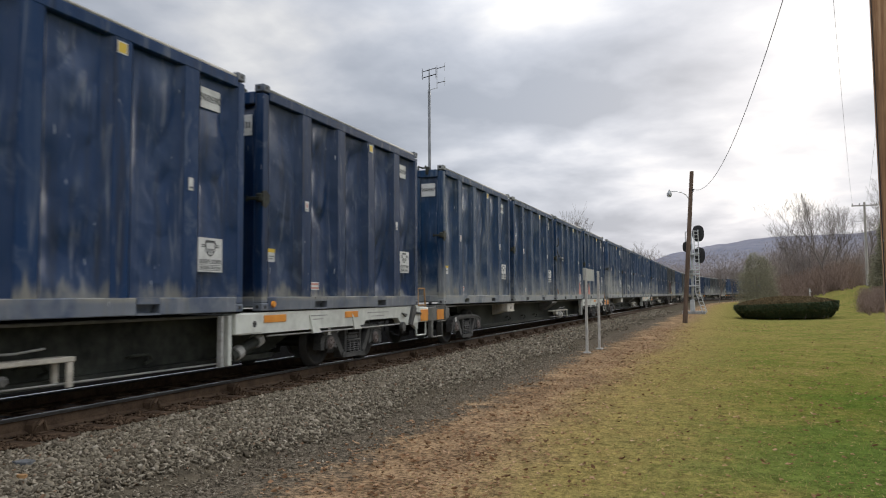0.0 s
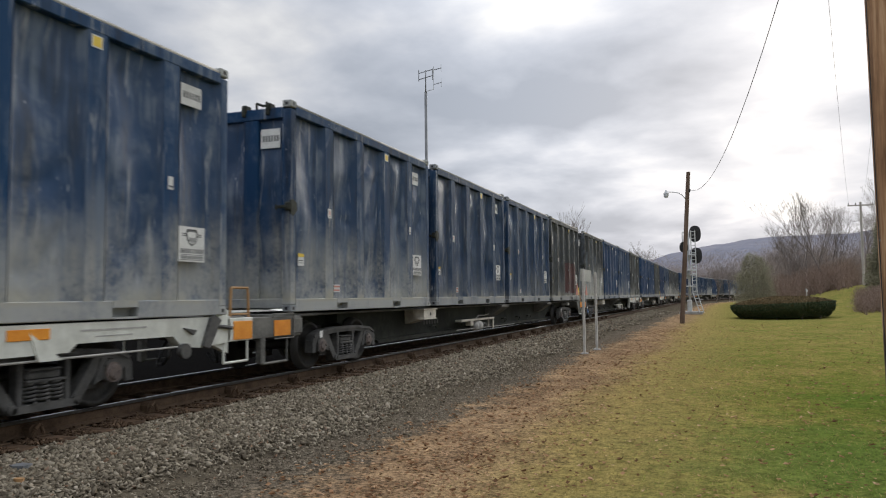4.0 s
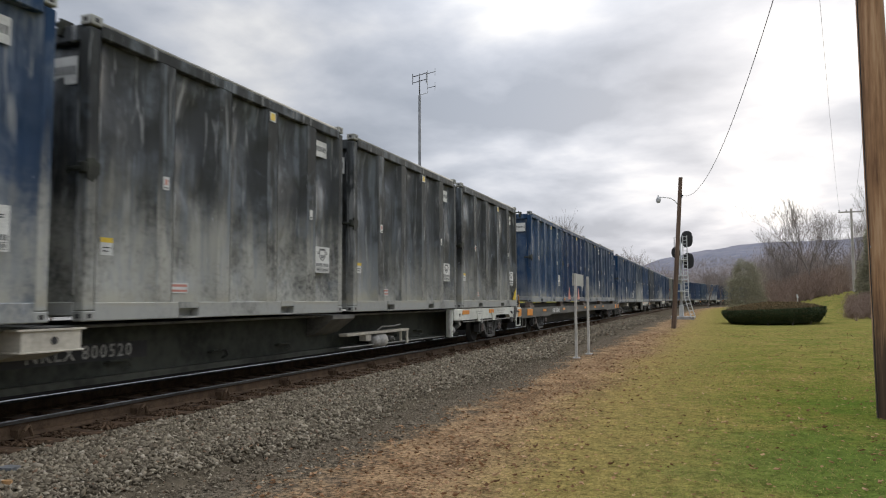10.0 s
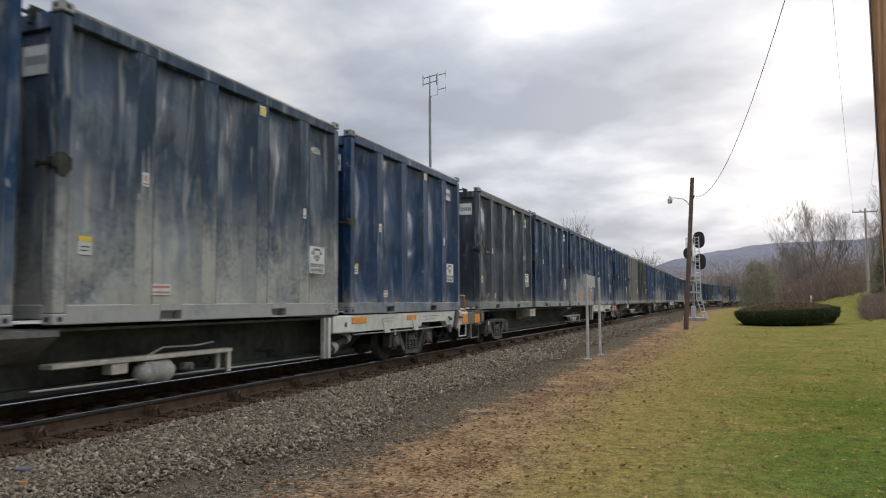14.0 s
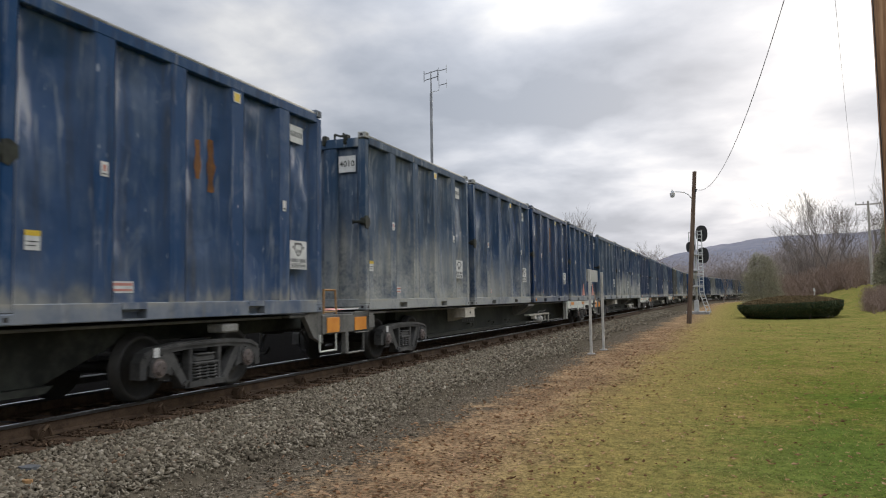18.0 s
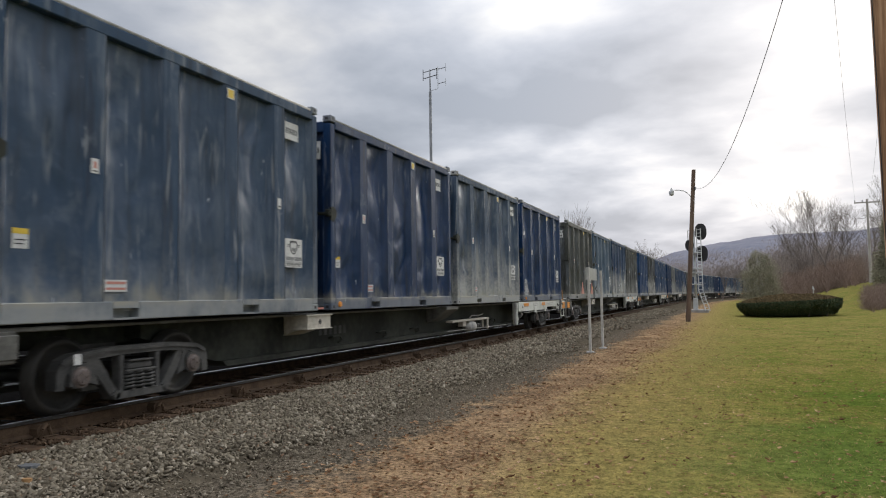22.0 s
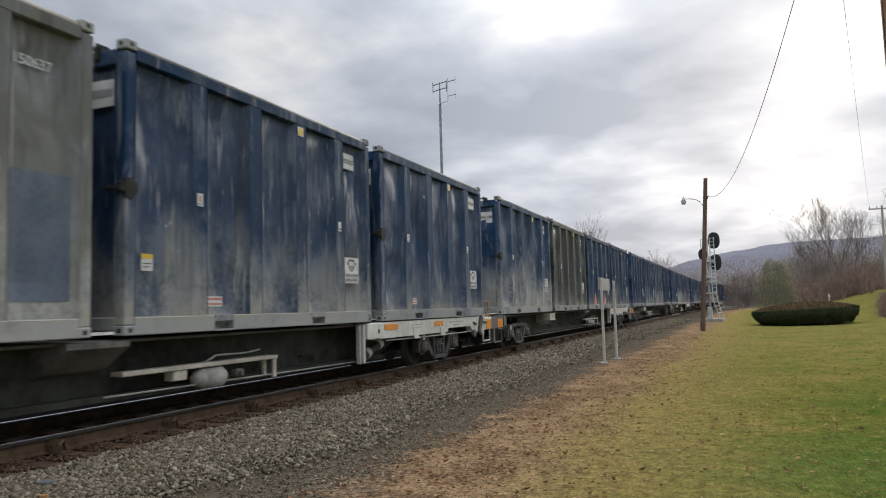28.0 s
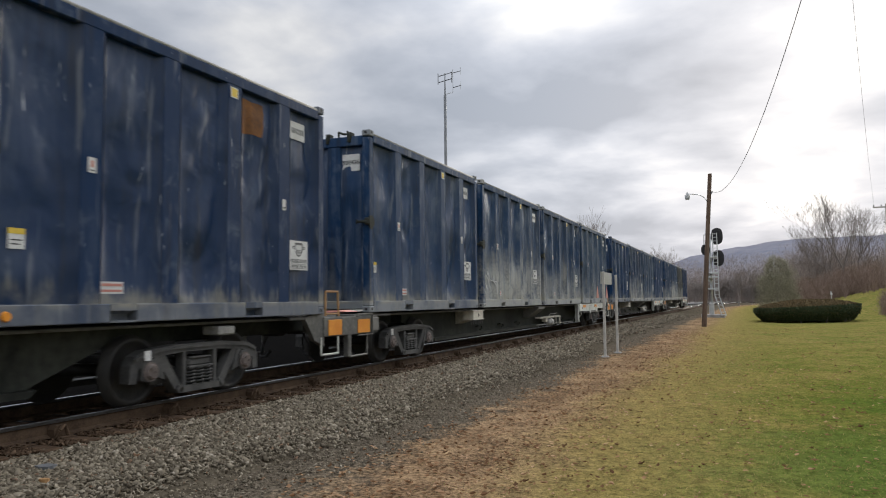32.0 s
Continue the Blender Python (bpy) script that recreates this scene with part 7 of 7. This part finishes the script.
hedge()
marker_stake()
scrap("slate_scrap", 1.07, 5.14, 0.12, MAST_GREY, "flat blue-grey slate piece lying among the stones", "scrap")
scrap("rusty_scrap", 1.43, 4.82, 0.05, RUSTY_ORANGE, "rusty orange scrap lying among the stones", "scrap")
for az, d, h, seed, spread, levels, lift in ((4.6, 114, 11.0, 121, 0.56, 5, 0.12), (5.3, 108, 13.0, 102, 0.54, 5, 0.14), (6.4, 106, 14.0, 109, 0.48, 5, 0.25), (7.3, 112, 11.5, 122, 0.54, 5, 0.15),
                                             (8.9, 108, 12.0, 103, 0.48, 5, 0.25), (10.3, 100, 14.0, 111, 0.48, 5, 0.25)):
    bare_tree(*polar(az, d), h, seed, "tall bare deciduous tree with fine twigs", spread=spread, levels=levels, lift=lift, trunk=0.010, twig=0.0065)
for az, d, h, seed in ((3.4, 128, 9.0, 105), (-0.6, 150, 9.8, 106), (0.9, 158, 9.4, 112), (0.3, 170, 8.4, 113), (2.6, 140, 9.0, 114), (-10.6, 75, 11.4, 107), (-5.9, 120, 11.6, 108)):
    bare_tree(*polar(az, d), h, seed, "bare slender tree beyond the track", spread=0.42, levels=4, lift=0.35)
evergreen(1.95, 92, 5.9, 4.3, 31)
evergreen(10.15, 84, 9.2, 3.7, 32, "evergreen_tree", "dark evergreen tree by the brush")
brush(8.5, 12.5, 66, 1.25, 90, 51, "low reddish-brown bare brush at the lawn's edge")
brush(3.4, 8.2, 104, 3.6, 160, 52, "grey-brown bare undergrowth below the trees")
thicket("low_scrub", 8.4, 13.0, 62, 74, 1.30, 70000, 0.030, 63, "low reddish-brown bare scrub at the lawn's edge", SCRUB)
thicket("low_scrub", 3.2, 8.3, 100, 112, 3.2, 60000, 0.045, 64, "reddish-brown undergrowth below the trees", SCRUB)
thicket("bare_thicket", 2.6, 15.0, 114, 150, 7.5, 150000, 0.05, 61, "soft grey-brown bare thicket behind the lawn")
thicket("bare_thicket", -7.0, 5.0, 235, 330, 14.0, 130000, 0.10, 62, "bare grey-brown woods along the bend of the track")
far_woods()
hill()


# ---- the yard beyond the track ----
def parked_car(x, y, turn, paint, label):
    ob = new("parked_car")
    def body():
        k = Kit()
        prof = [(-2.2, 0.35), (-2.25, 0.75), (-1.9, 0.92), (-1.35, 0.98), (-0.75, 1.42), (0.75, 1.46), (1.45, 1.02), (2.15, 0.95), (2.25, 0.6), (2.2, 0.35)]
        return k.prism(prof, "x", -0.86, 0.86)
    part("body", body().mesh("body", paint), ob)
    part("glass", Kit().prism([(-1.2, 1.0), (-0.72, 1.36), (0.72, 1.39), (1.28, 1.03)], "x", -0.87, 0.87).mesh("glass", SIGNAL_BLACK), ob, "dark glass band")
    for sx in (-0.78, 0.78):
        for sy in (-1.35, 1.4):
            part("wheel", Kit().tube((sx - 0.1, sy, 0.33), (sx + 0.1, sy, 0.33), 0.33, n=16).mesh("wheel", SIGNAL_BLACK), ob)
    ob.location, ob.rotation_euler = (x, y, LAWN_Z), (0, 0, radians(turn))
    tagged(ob, label, "car", "cars in the yard")


for i, (x, y, t) in enumerate(((-21, 30, 85), (-22, 35, 92), (-21, 41.5, 88), (-22, 49, 90), (-21.5, 56, 95))):
    parked_car(x, y, t, (CAR_WHITE, GALV, CAR_WHITE, RED_PRINT, CAR_WHITE)[i], ("white parked car in the gravel yard", "silver parked car in the gravel yard", "white parked car in the gravel yard", "red parked car in the gravel yard", "white parked car in the gravel yard")[i])


# ---- motion ----
# how far the train has come, second by second
RUN = [-17.62, -2.16, 13.65, 29.45, 45.12, 60.75, 76.35, 92.40, 108.00, 123.86, 139.52, 155.35, 170.64, 186.38, 202.52, 218.20, 233.95, 249.74, 265.62, 281.62, 297.36, 313.35,
       329.37, 345.36, 361.15, 377.16, 393.00, 408.85, 424.78, 440.93, 457.24, 473.12, 489.03]


def run(t):
    """Metres that the train has come at t seconds, smooth through the table."""
    i = min(31, max(0, int(t)))
    u = t - i
    p = [RUN[max(0, min(32, i + d))] for d in (-1, 0, 1, 2)]
    if i == 0:
        p[0] = 2 * p[1] - p[2]
    if i == 31:
        p[3] = 2 * p[2] - p[1]
    return p[1] + 0.5 * u * (p[2] - p[0] + u * (2 * p[0] - 5 * p[1] + 4 * p[2] - p[3] + u * (3 * (p[1] - p[2]) + p[3] - p[0])))


def motions():
    for ob, back, z in TRAIN:
        rows = []
        for h in range(65):
            t = h / 2
            s = back - run(t)
            if h % 2 and s < BEND_AT - 20:
                continue
            x, y, a = line(s)
            rows.append((t, pose(x, y, z, 0, 0, -math.degrees(a))))
        walk(ob, rows)
    back_of = {ob: back for ob, back, z in TRAIN}
    for car, wheel in WHEELS:
        off = back_of[car] + wheel.parent.location.y + wheel.location.y
        # it is seen to roll while it is near
        ts = [h / 30 for h in range(0, 961) if 3 < off - run(h / 30) < 34]
        ang = 0.0
        rows = []
        if ts:
            prev = run(ts[0])
            rows.append((ts[0], 0.0))
            for t in ts[1:]:
                turn = (run(t) - prev) / WHEEL_R
                if turn > 1.05 or t == ts[-1]:
                    ang += turn
                    prev = run(t)
                    rows.append((t, ang))
        if not rows or rows[0][0] > 0.1:
            rows.insert(0, (0.0, 0.0))
        if rows[-1][0] < 31.9:
            rows.append((32.0, rows[-1][1]))
        at = wheel.location.copy()
        walk(wheel, [(t, pose(*at, -0.0, 0, 0) @ Matrix.Rotation(a, 4, "X")) for t, a in rows])


motions()
